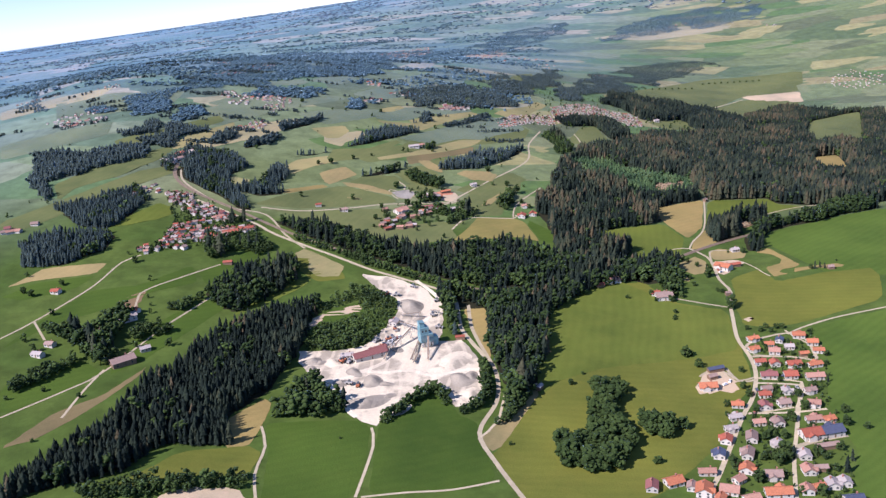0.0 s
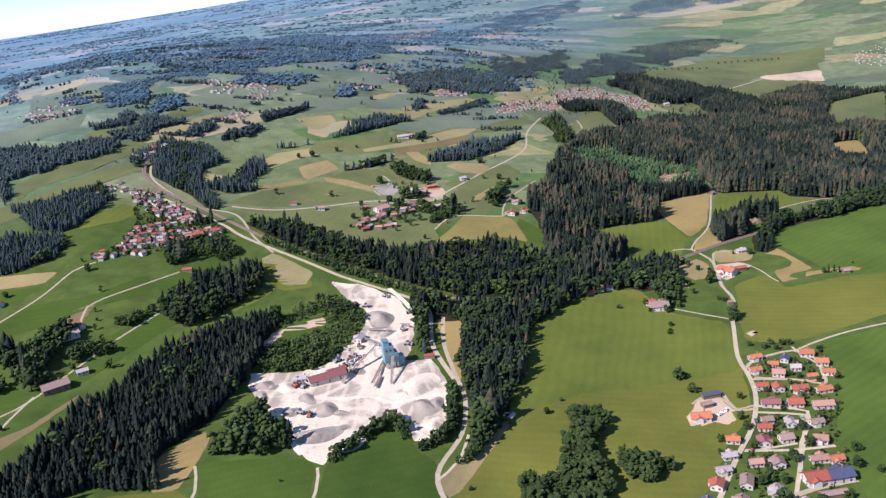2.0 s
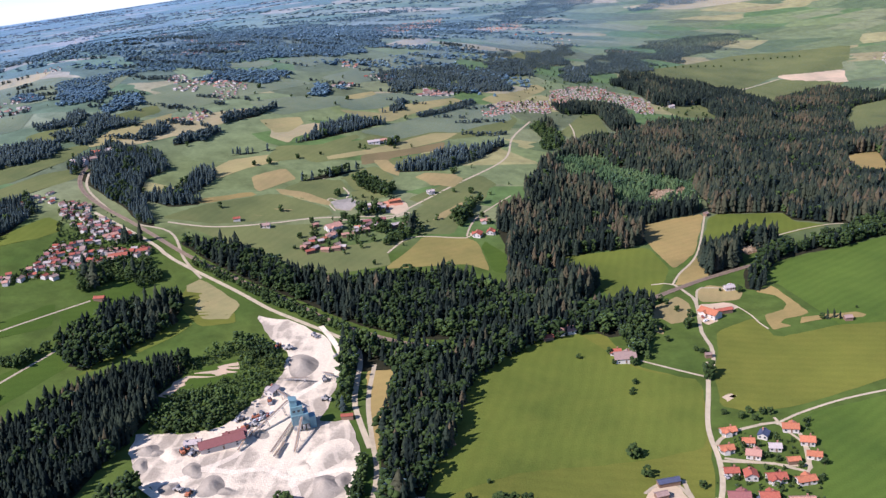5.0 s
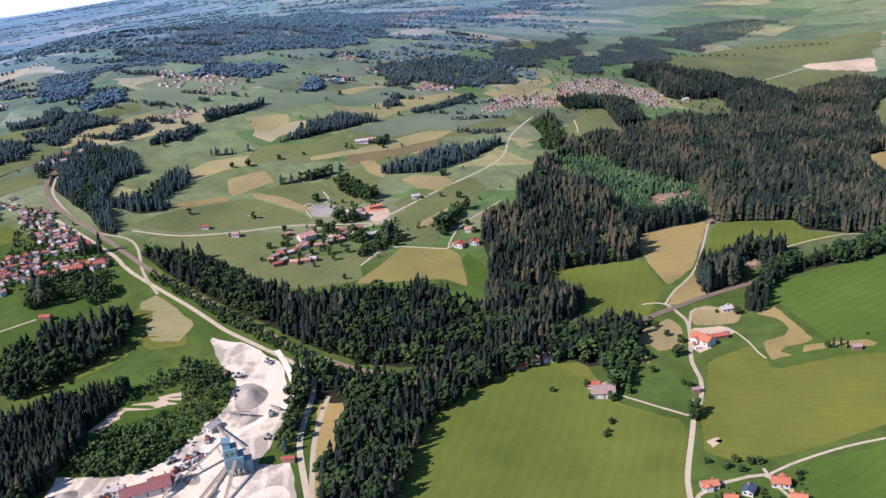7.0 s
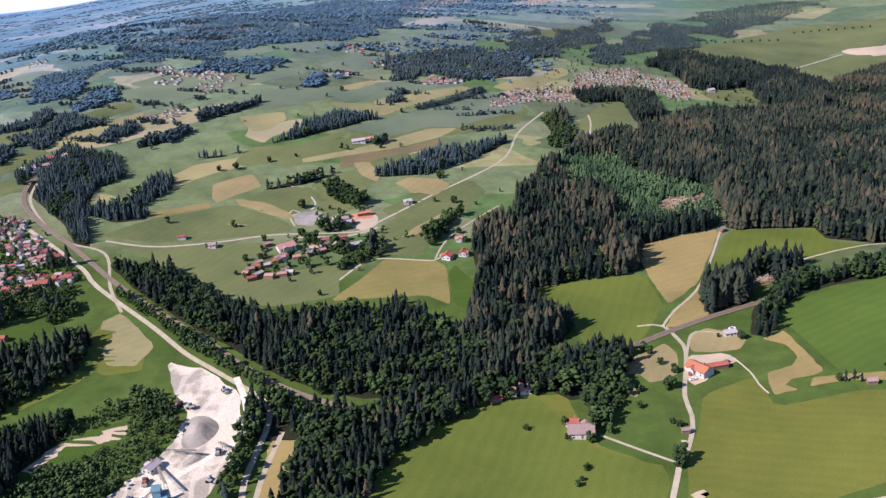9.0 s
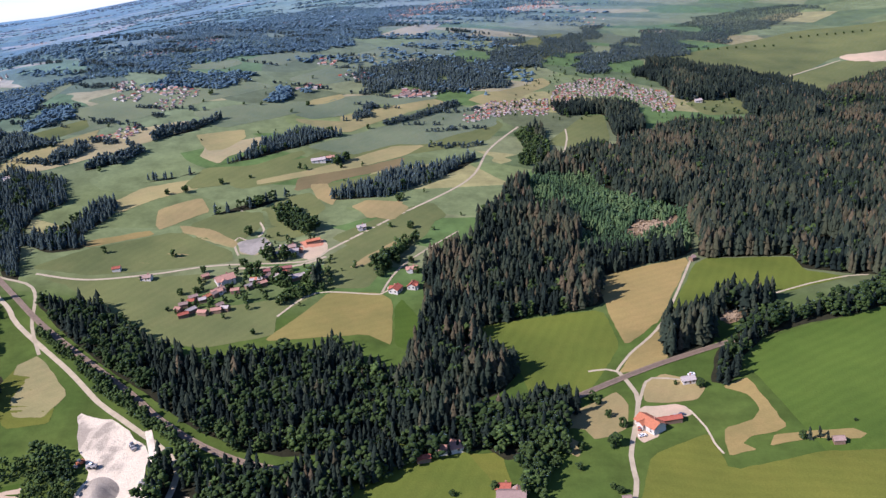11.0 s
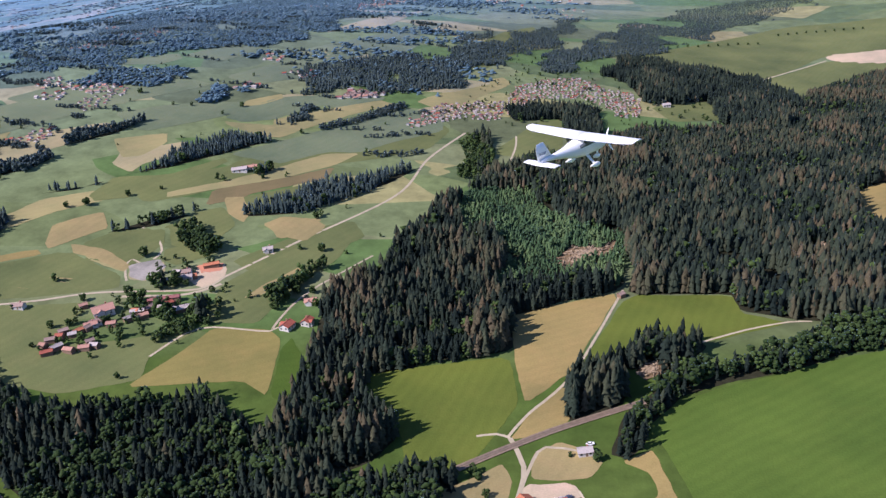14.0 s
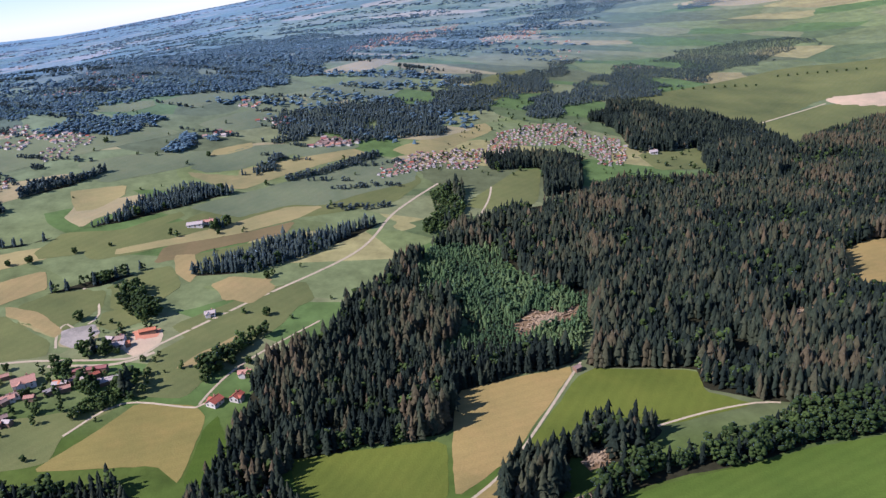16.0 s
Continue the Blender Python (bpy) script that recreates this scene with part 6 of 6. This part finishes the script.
def quarry_plant(x, y, rz):
    """The teal sheet-metal processing tower on its steel legs."""
    base = new("processing_tower")
    base.location, base.rotation_euler = (x, y, height(x, y) + 0.3), (0, 0, radians(rz))
    tagged(base, "tall teal metal gravel plant tower on steel legs", "plant tower")

    def box(name, mat, *b):
        bm = bmesh.new()
        box_bm(bm, *b)
        bmesh.ops.recalc_face_normals(bm, faces=bm.faces)
        bmesh.ops.bevel(bm, geom=bm.edges[:], offset=0.06, segments=1, affect="EDGES")
        return part(name, bm, M[mat], base)
    for sx in (-1, 1):
        for sy in (-1, 1):
            box("leg", "steel", sx * 4.2 - 0.25, sx * 4.2 + 0.25, sy * 3.4 - 0.25, sy * 3.4 + 0.25, -1.5, 5)
    box("lower_hall", "teal", -4.8, 4.8, -4.0, 4.0, 3.2, 9.5)
    box("upper_hall", "teal", -4.6, 2.2, -3.6, 3.6, 9.55, 14.5)
    box("head_house", "teal", -4.4, -0.6, -2.6, 2.6, 14.55, 18.0)
    box("annex", "teal", 4.85, 8.6, -2.8, 2.8, -0.8, 6.2)
    bm = bmesh.new()
    vs = [bm.verts.new(p) for p in ((-4.7, -2.9, 18.0), (-0.3, -2.9, 18.0), (-0.3, 2.9, 18.0), (-4.7, 2.9, 18.0), (-4.7, -2.9, 18.9), (-0.3, -2.9, 18.2), (-0.3, 2.9, 18.2), (-4.7, 2.9, 18.9))]
    for f in ((3, 2, 1, 0), (4, 5, 6, 7), (0, 1, 5, 4), (1, 2, 6, 5), (2, 3, 7, 6), (3, 0, 4, 7)):
        bm.faces.new([vs[i] for i in f])
    part("roof", bm, M["teal"], base)
    for k in range(9):
        box("rib", "steel", -4.9, 4.9, -4.12, -4.04, 3.5 + k * 0.66, 3.58 + k * 0.66)
    for k in range(3):
        box("window", "glass", -3.6 + k * 2.6, -2.2 + k * 2.6, -3.68, -3.62, 11.2, 12.6)
    for k in range(4):
        box("silo_chute", "steel", -4.0 + k * 2.3, -2.6 + k * 2.3, -5.0, -4.02, 0.5, 3.0)
    return base


def conveyor(p, q, lift, seed):
    """A belt conveyor: truss boom, belt, trestles."""
    a, b = Vector((*p, height(*p) + 0.6)), Vector((*q, height(*q) + lift))
    d = b - a
    base = new("conveyor")
    base.matrix_world = Matrix.Translation(a) @ d.to_track_quat("X", "Z").to_matrix().to_4x4()
    tagged(base, "dusty steel belt conveyor on trestle legs", "conveyor", "quarry conveyors")
    n = d.length
    bm = bmesh.new()
    for sy in (-0.7, 0.7):
        box_bm(bm, 0, n, sy - 0.08, sy + 0.08, 0.0, 0.16)
        box_bm(bm, 0, n, sy - 0.08, sy + 0.08, 0.8, 0.96)
        for k in range(int(n / 1.6)):
            box_bm(bm, k * 1.6, k * 1.6 + 0.1, sy - 0.06, sy + 0.06, 0.1, 0.85)
    part("boom", bm, M["steel"], base)
    bm = bmesh.new()
    box_bm(bm, 0, n, -0.55, 0.55, 0.98, 1.06)
    part("belt", bm, M["ballast"], base)
    for k in (0.45, 0.85):
        h = d.z * k + 2.0
        for sy in (-0.7, 0.7):
            bm = bmesh.new()
            box_bm(bm, n * k - 0.12, n * k + 0.12, sy - 0.12, sy + 0.12, -h, 0)
            part("trestle_leg", bm, M["steel"], base)
    return base


def loader(x, y, rz, body="steel"):
    """A small quarry machine: body, cab, bucket, four wheels."""
    base = new("wheel_loader")
    base.location, base.rotation_euler = (x, y, height(x, y) + 0.4), (0, 0, radians(rz))
    tagged(base, "dusty quarry vehicle parked on pale gravel", "vehicle", "quarry vehicles")
    for nm, mt, bx in (("body", body, (-2.6, 1.6, -1.1, 1.1, 0.7, 2.1)), ("cab", "canopy", (-0.8, 0.8, -0.8, 0.8, 2.1, 3.3)), ("bucket", "steel", (2.2, 3.4, -1.4, 1.4, 0.1, 1.2)), ("arm", body, (1.4, 2.4, -0.3, 0.3, 0.7, 1.2))):
        bm = bmesh.new()
        box_bm(bm, *bx)
        bmesh.ops.recalc_face_normals(bm, faces=bm.faces)
        bmesh.ops.bevel(bm, geom=bm.edges[:], offset=0.08, segments=1, affect="EDGES")
        part(nm, bm, M[mt], base)
    for sx in (-1.7, 1.2):
        for sy in (-1.15, 1.15):
            bm = bmesh.new()
            bmesh.ops.create_cone(bm, cap_ends=True, segments=12, radius1=0.75, radius2=0.75, depth=0.5, matrix=pose(sx, sy, 0.7, 90))
            part("wheel", bm, M["rubber"], base)
    return base


def parked_car(x, y, rz, paint):
    """A small parked car: lower body, glazed cabin, roof, four wheels."""
    base = new("parked_car")
    base.location, base.rotation_euler = (x, y, height(x, y) + 0.35), (0, 0, radians(rz))
    tagged(base, "small %s car parked on pale gravel" % paint, "car", "parked cars")

    def shell(name, mat, x0, x1, w, z0, z1, inset):
        bm = bmesh.new()
        vs = box_bm(bm, x0, x1, -w, w, z0, z1)
        for v in vs[4:]:
            v.co.x -= inset * (1 if v.co.x > (x0 + x1) / 2 else -1)
            v.co.y *= 0.86
        bmesh.ops.recalc_face_normals(bm, faces=bm.faces)
        bmesh.ops.bevel(bm, geom=bm.edges[:], offset=0.07, segments=1, affect="EDGES")
        return part(name, bm, M[mat], base)
    shell("body", {"white": "plane", "grey": "steel", "dark": "solar", "red": "red"}[paint], -2.05, 2.05, 0.86, 0.3, 0.88, 0.12)
    shell("cabin", "canopy", -1.35, 1.0, 0.76, 0.86, 1.36, 0.42)
    shell("roof", {"white": "plane", "grey": "steel", "dark": "solar", "red": "red"}[paint], -0.95, 0.6, 0.66, 1.34, 1.42, 0.08)
    for wx in (-1.3, 1.3):
        for wy in (-0.8, 0.8):
            bm = bmesh.new()
            bmesh.ops.create_cone(bm, cap_ends=True, segments=12, radius1=0.32, radius2=0.32, depth=0.2, matrix=pose(wx, wy, 0.32, 90))
            part("wheel", bm, M["rubber"], base)
    return base


heap(-30, 659, 9.2, 3.7, "pile", "grey crushed stone heap", 1)
heap(-99, 567, 4.9, 2.0, "pile", "grey crushed stone heap", 2)
heap(-98, 554, 3.5, 1.4, "pile", "grey crushed stone heap", 3)
heap(-93, 565, 2.9, 1.2, "pile", "grey crushed stone heap", 4)
heap(-69, 550, 3.8, 1.5, "pile", "grey crushed stone heap", 5)
heap(-77, 535, 4.0, 1.6, "pile", "grey crushed stone heap", 6)
heap(-56, 537, 6.5, 2.6, "pile", "grey crushed stone heap", 7)
heap(-58, 509, 7.7, 3.1, "pile", "grey crushed stone heap", 8)
heap(-47, 533, 2.7, 1.1, "pile", "grey crushed stone heap", 9)
heap(4, 537, 7.3, 2.9, "pile", "grey crushed stone heap", 10)
heap(10, 541, 4.6, 1.8, "pile", "grey crushed stone heap", 11)
heap(-41, 584, 4.0, 1.6, "pile", "grey crushed stone heap", 12)
heap(-45, 516, 2.7, 1.1, "pile", "grey crushed stone heap", 13)
heap(-1, 563, 8.8, 2.1, "gravel", "pale sandy gravel heap", 14)
heap(-11, 553, 5.6, 1.3, "gravel", "pale sandy gravel heap", 15)
heap(8, 517, 5.3, 1.3, "gravel", "pale sandy gravel heap", 16)
heap(-84, 564, 5.5, 1.3, "gravel", "pale sandy gravel heap", 17)
heap(-54, 578, 4.3, 1.0, "gravel", "pale sandy gravel heap", 18)
heap(-24, 636, 3.2, 1.3, "pile", "grey crushed stone heap", 21)
heap(-37, 498, 3.7, 0.9, "gravel", "pale sandy gravel heap", 22)
quarry_plant(-19.0, 591.4, 18)
house(-59.4, 572.8, 24, 9, 24, "darkred", name="quarry_shed")
house(-53.6, 579.0, 12, 8, 24, "darkred", name="quarry_shed")
house(-75.1, 572.5, 9, 5, 5, "grey", name="quarry_office")
house(-42.8, 626.6, 8, 6, 70, "grey", name="crusher_house")
conveyor((-24, 598), (-30, 562), 2.5, 1)
conveyor((-42, 630), (-26, 607), 7, 1)
conveyor((-46, 579), (-28, 605), 8, 1)
conveyor((-49, 567), (-44, 582), 5, 1)
conveyor((-18, 566), (-17, 588), 8, 1)
conveyor((-38, 641), (-22, 637), 4, 1)
conveyor((-25, 575), (-28, 560), 1.5, 1)
conveyor((-15, 649), (-7, 641), 4, 1)
loader(-77, 567, 0, "orange")
loader(-73, 564, 67)
loader(-72, 572, 134)
loader(-47, 599, 201, "orange")
loader(-44, 602, 268)
loader(-45, 592, 335)
loader(-50, 589, 42, "orange")
loader(-13, 641, 109)
loader(-42, 679, 176)
loader(-50, 681, 243, "orange")
loader(-28, 696, 310)
loader(-9, 668, 17)
loader(-65, 530, 84, "orange")
loader(-71, 533, 151)
loader(-55, 597, 218)
loader(-42, 616, 285, "orange")
loader(-9, 619, 352)
loader(-78, 572, 59)
loader(-79, 565, 126, "orange")
parked_car(254.1, 726.6, 28, "white")
parked_car(257.0, 727.8, 33, "grey")
parked_car(260.2, 729.0, 23, "dark")
parked_car(237.9, 717.3, 88, "red")
parked_car(238.8, 711.4, 18, "white")
parked_car(270.7, 767.9, 13, "white")
parked_car(204.6, 537.3, 101, "grey")
parked_car(191.3, 502.9, 81, "dark")
parked_car(187.2, 498.6, 71, "red")
parked_car(174.3, 512.9, 31, "white")
parked_car(178.8, 516.8, 61, "white")
parked_car(217.0, 502.2, 86, "grey")
parked_car(215.6, 519.2, 6, "dark")
parked_car(178.6, 473.3, 61, "red")
parked_car(-46.6, 595.9, 70, "white")
parked_car(-45.1, 597.6, 70, "grey")
parked_car(-43.6, 599.2, 70, "dark")
parked_car(-42.0, 600.9, 70, "grey")
parked_car(-40.4, 602.5, 70, "red")
parked_car(-38.9, 604.2, 70, "white")
parked_car(-49.8, 591.4, 70, "grey")
parked_car(-48.3, 593.0, 70, "dark")
parked_car(-46.8, 594.6, 70, "grey")
parked_car(-45.3, 596.2, 70, "red")
parked_car(-43.7, 597.9, 70, "white")
parked_car(-42.2, 599.5, 70, "grey")


# ---- the light aircraft ----
def loft(bm, rings, close=True):
    prev = None
    first = None
    for ring in rings:
        vs = [bm.verts.new(p) for p in ring]
        if prev:
            n = len(vs)
            for i in range(n):
                bm.faces.new((prev[i], prev[(i + 1) % n], vs[(i + 1) % n], vs[i]))
        else:
            first = vs
        prev = vs
    if close:
        bm.faces.new(first[::-1])
        bm.faces.new(prev)


def oval(x, y, z, ry, rz, n=20, flat=0.0):
    return [(x, y + ry * math.cos(6.28319 * i / n), z + rz * math.sin(6.28319 * i / n) * (1 - flat * (math.sin(6.28319 * i / n) < 0))) for i in range(n)]


def aerofoil(chord, thick, n=9):
    up = [(1 - math.cos(math.pi * i / (n - 1))) / 2 for i in range(n)]
    t = lambda u: 5 * thick * (0.2969 * math.sqrt(u) - 0.126 * u - 0.3516 * u * u + 0.2843 * u ** 3 - 0.1015 * u ** 4)
    top = [(-u * chord, chord * (t(u) + 0.03 * 4 * u * (1 - u))) for u in up]
    bot = [(-u * chord, chord * (-t(u) * 0.75 + 0.03 * 4 * u * (1 - u))) for u in up[-2:0:-1]]
    return top + bot


def aircraft(m):
    """High-wing two-seat aeroplane; nose along +x, origin under the wing."""
    base = new("light_aircraft")
    base.matrix_world = m
    tagged(base, "white high-wing light aeroplane in flight over the forest", "aeroplane")
    bm = bmesh.new()
    loft(bm, [oval(2.25, 0, -0.28, 0.10, 0.10), oval(2.15, 0, -0.27, 0.27, 0.25), oval(1.7, 0, -0.26, 0.45, 0.38), oval(1.1, 0, -0.18, 0.56, 0.50), oval(0.4, 0, -0.06, 0.62, 0.62), oval(-0.4, 0, -0.02, 0.62, 0.62),
               oval(-1.1, 0, -0.02, 0.48, 0.50), oval(-1.8, 0, 0.02, 0.30, 0.33), oval(-2.6, 0, 0.08, 0.18, 0.20), oval(-3.4, 0, 0.13, 0.12, 0.14), oval(-3.95, 0, 0.16, 0.06, 0.09)])
    smooth(part("fuselage", bm, M["plane"], base))
    for side in (1, -1):
        bm = bmesh.new()
        rings = []
        for k, (s, c, sweep, th, dih) in enumerate(((0.0, 1.42, 0.0, 0.14, 0.0), (1.2, 1.40, 0.0, 0.14, 0.02), (2.8, 1.28, 0.05, 0.13, 0.06), (3.8, 1.12, 0.11, 0.12, 0.09), (4.12, 0.98, 0.19, 0.10, 0.13), (4.26, 0.66, 0.42, 0.07, 0.24))):
            rings.append([(0.72 - sweep + px, side * s, 0.60 + dih + pz) for px, pz in aerofoil(c, th)])
        loft(bm, rings)
        bmesh.ops.recalc_face_normals(bm, faces=bm.faces)
        wing = smooth(part("wing", bm, M["plane"], base))
        bm = bmesh.new()
        box_bm(bm, -0.62, -0.60, *sorted((side * 0.7, side * 3.7)), 0.655, 0.664)
        part("flap_line", bm, M["ink"], wing)
    bm = bmesh.new()
    loft(bm, [[(-2.75 + px * 1.0, py, 0.12) for px, py in aerofoil(1.35, 0.06)], [(-3.25 + px, py, 0.85) for px, py in aerofoil(0.95, 0.07)], [(-3.5 + px, py, 1.25) for px, py in aerofoil(0.62, 0.07)]])
    bmesh.ops.recalc_face_normals(bm, faces=bm.faces)
    fin = smooth(part("fin", bm, M["plane"], base))
    for k in range(6):
        bm = bmesh.new()
        box_bm(bm, -3.50 - k * 0.10, -3.44 - k * 0.10, -0.075, -0.068, 0.52, 0.68)
        part("marking", bm, M["ink"], fin, "dark grey marking bar")
    bm = bmesh.new()
    rings = []
    for s in (-1.25, -0.9, 0, 0.9, 1.25):
        c = 0.78 - 0.16 * abs(s)
        rings.append([(-3.42 + px - 0.05 * abs(s), s, -0.02 + pz) for px, pz in aerofoil(c, 0.08)])
    loft(bm, rings)
    bmesh.ops.recalc_face_normals(bm, faces=bm.faces)
    smooth(part("tailplane", bm, M["plane"], base))
    bm = bmesh.new()
    loft(bm, [oval(1.32, 0, 0.16, 0.40, 0.10), oval(1.0, 0, 0.22, 0.53, 0.24), oval(0.5, 0, 0.24, 0.635, 0.33), oval(-0.3, 0, 0.20, 0.635, 0.30), oval(-0.8, 0, 0.15, 0.56, 0.20)])
    smooth(part("canopy", bm, M["canopy"], base, "tinted dark cabin glazing"))
    for side in (1, -1):
        bm = bmesh.new()
        loft(bm, [[(0.1, side * 0.35, -0.52), (-0.15, side * 0.35, -0.52), (-0.15, side * 0.35, -0.58), (0.1, side * 0.35, -0.58)], [(0.02, side * 0.95, -1.02), (-0.12, side * 0.95, -1.02), (-0.12, side * 0.95, -1.07), (0.02, side * 0.95, -1.07)]])
        part("gear_leg", bm, M["plane"], base)
        bm = bmesh.new()
        loft(bm, [oval(0.42, side * 0.98, -1.12, 0.03, 0.04, 12), oval(0.25, side * 0.98, -1.11, 0.10, 0.14, 12), oval(0.0, side * 0.98, -1.10, 0.13, 0.18, 12), oval(-0.3, side * 0.98, -1.08, 0.08, 0.11, 12), oval(-0.52, side * 0.98, -1.06, 0.02, 0.03, 12)])
        smooth(part("wheel_fairing", bm, M["plane"], base))
        bm = bmesh.new()
        bmesh.ops.create_cone(bm, cap_ends=True, segments=14, radius1=0.17, radius2=0.17, depth=0.1, matrix=pose(0, side * 0.98, -1.2, 90))
        part("wheel", bm, M["rubber"], base)
    bm = bmesh.new()
    loft(bm, [oval(1.72, 0, -1.10, 0.02, 0.03, 12), oval(1.55, 0, -1.09, 0.09, 0.13, 12), oval(1.35, 0, -1.08, 0.11, 0.16, 12), oval(1.1, 0, -1.06, 0.06, 0.09, 12), oval(0.95, 0, -1.05, 0.02, 0.02, 12)])
    smooth(part("nose_fairing", bm, M["plane"], base))
    bm = bmesh.new()
    box_bm(bm, 1.36, 1.46, -0.04, 0.04, -1.05, -0.5)
    part("nose_leg", bm, M["plane"], base)
    bm = bmesh.new()
    loft(bm, [oval(2.24, 0, -0.28, 0.13, 0.13, 14), oval(2.36, 0, -0.28, 0.10, 0.10, 14), oval(2.48, 0, -0.28, 0.02, 0.02, 14)])
    smooth(part("spinner", bm, M["plane"], base))
    for k in range(3):
        bm = bmesh.new()
        loft(bm, [[(2.31, -0.05, 0.1), (2.35, 0.05, 0.1), (2.33, 0.05, 0.1), (2.29, -0.05, 0.1)], [(2.31, -0.06, 0.5), (2.34, 0.06, 0.5), (2.32, 0.06, 0.5), (2.29, -0.06, 0.5)], [(2.31, -0.03, 0.85), (2.33, 0.03, 0.85), (2.32, 0.03, 0.85), (2.30, -0.03, 0.85)]])
        for v in bm.verts:
            v.co = pose(0, 0, -0.28, 20 + 120 * k) @ v.co
        part("blade", bm, M["plane"], base)
    return base


aircraft(pose(282.01, 454.64, 213.46, 2, -2, 50.5))
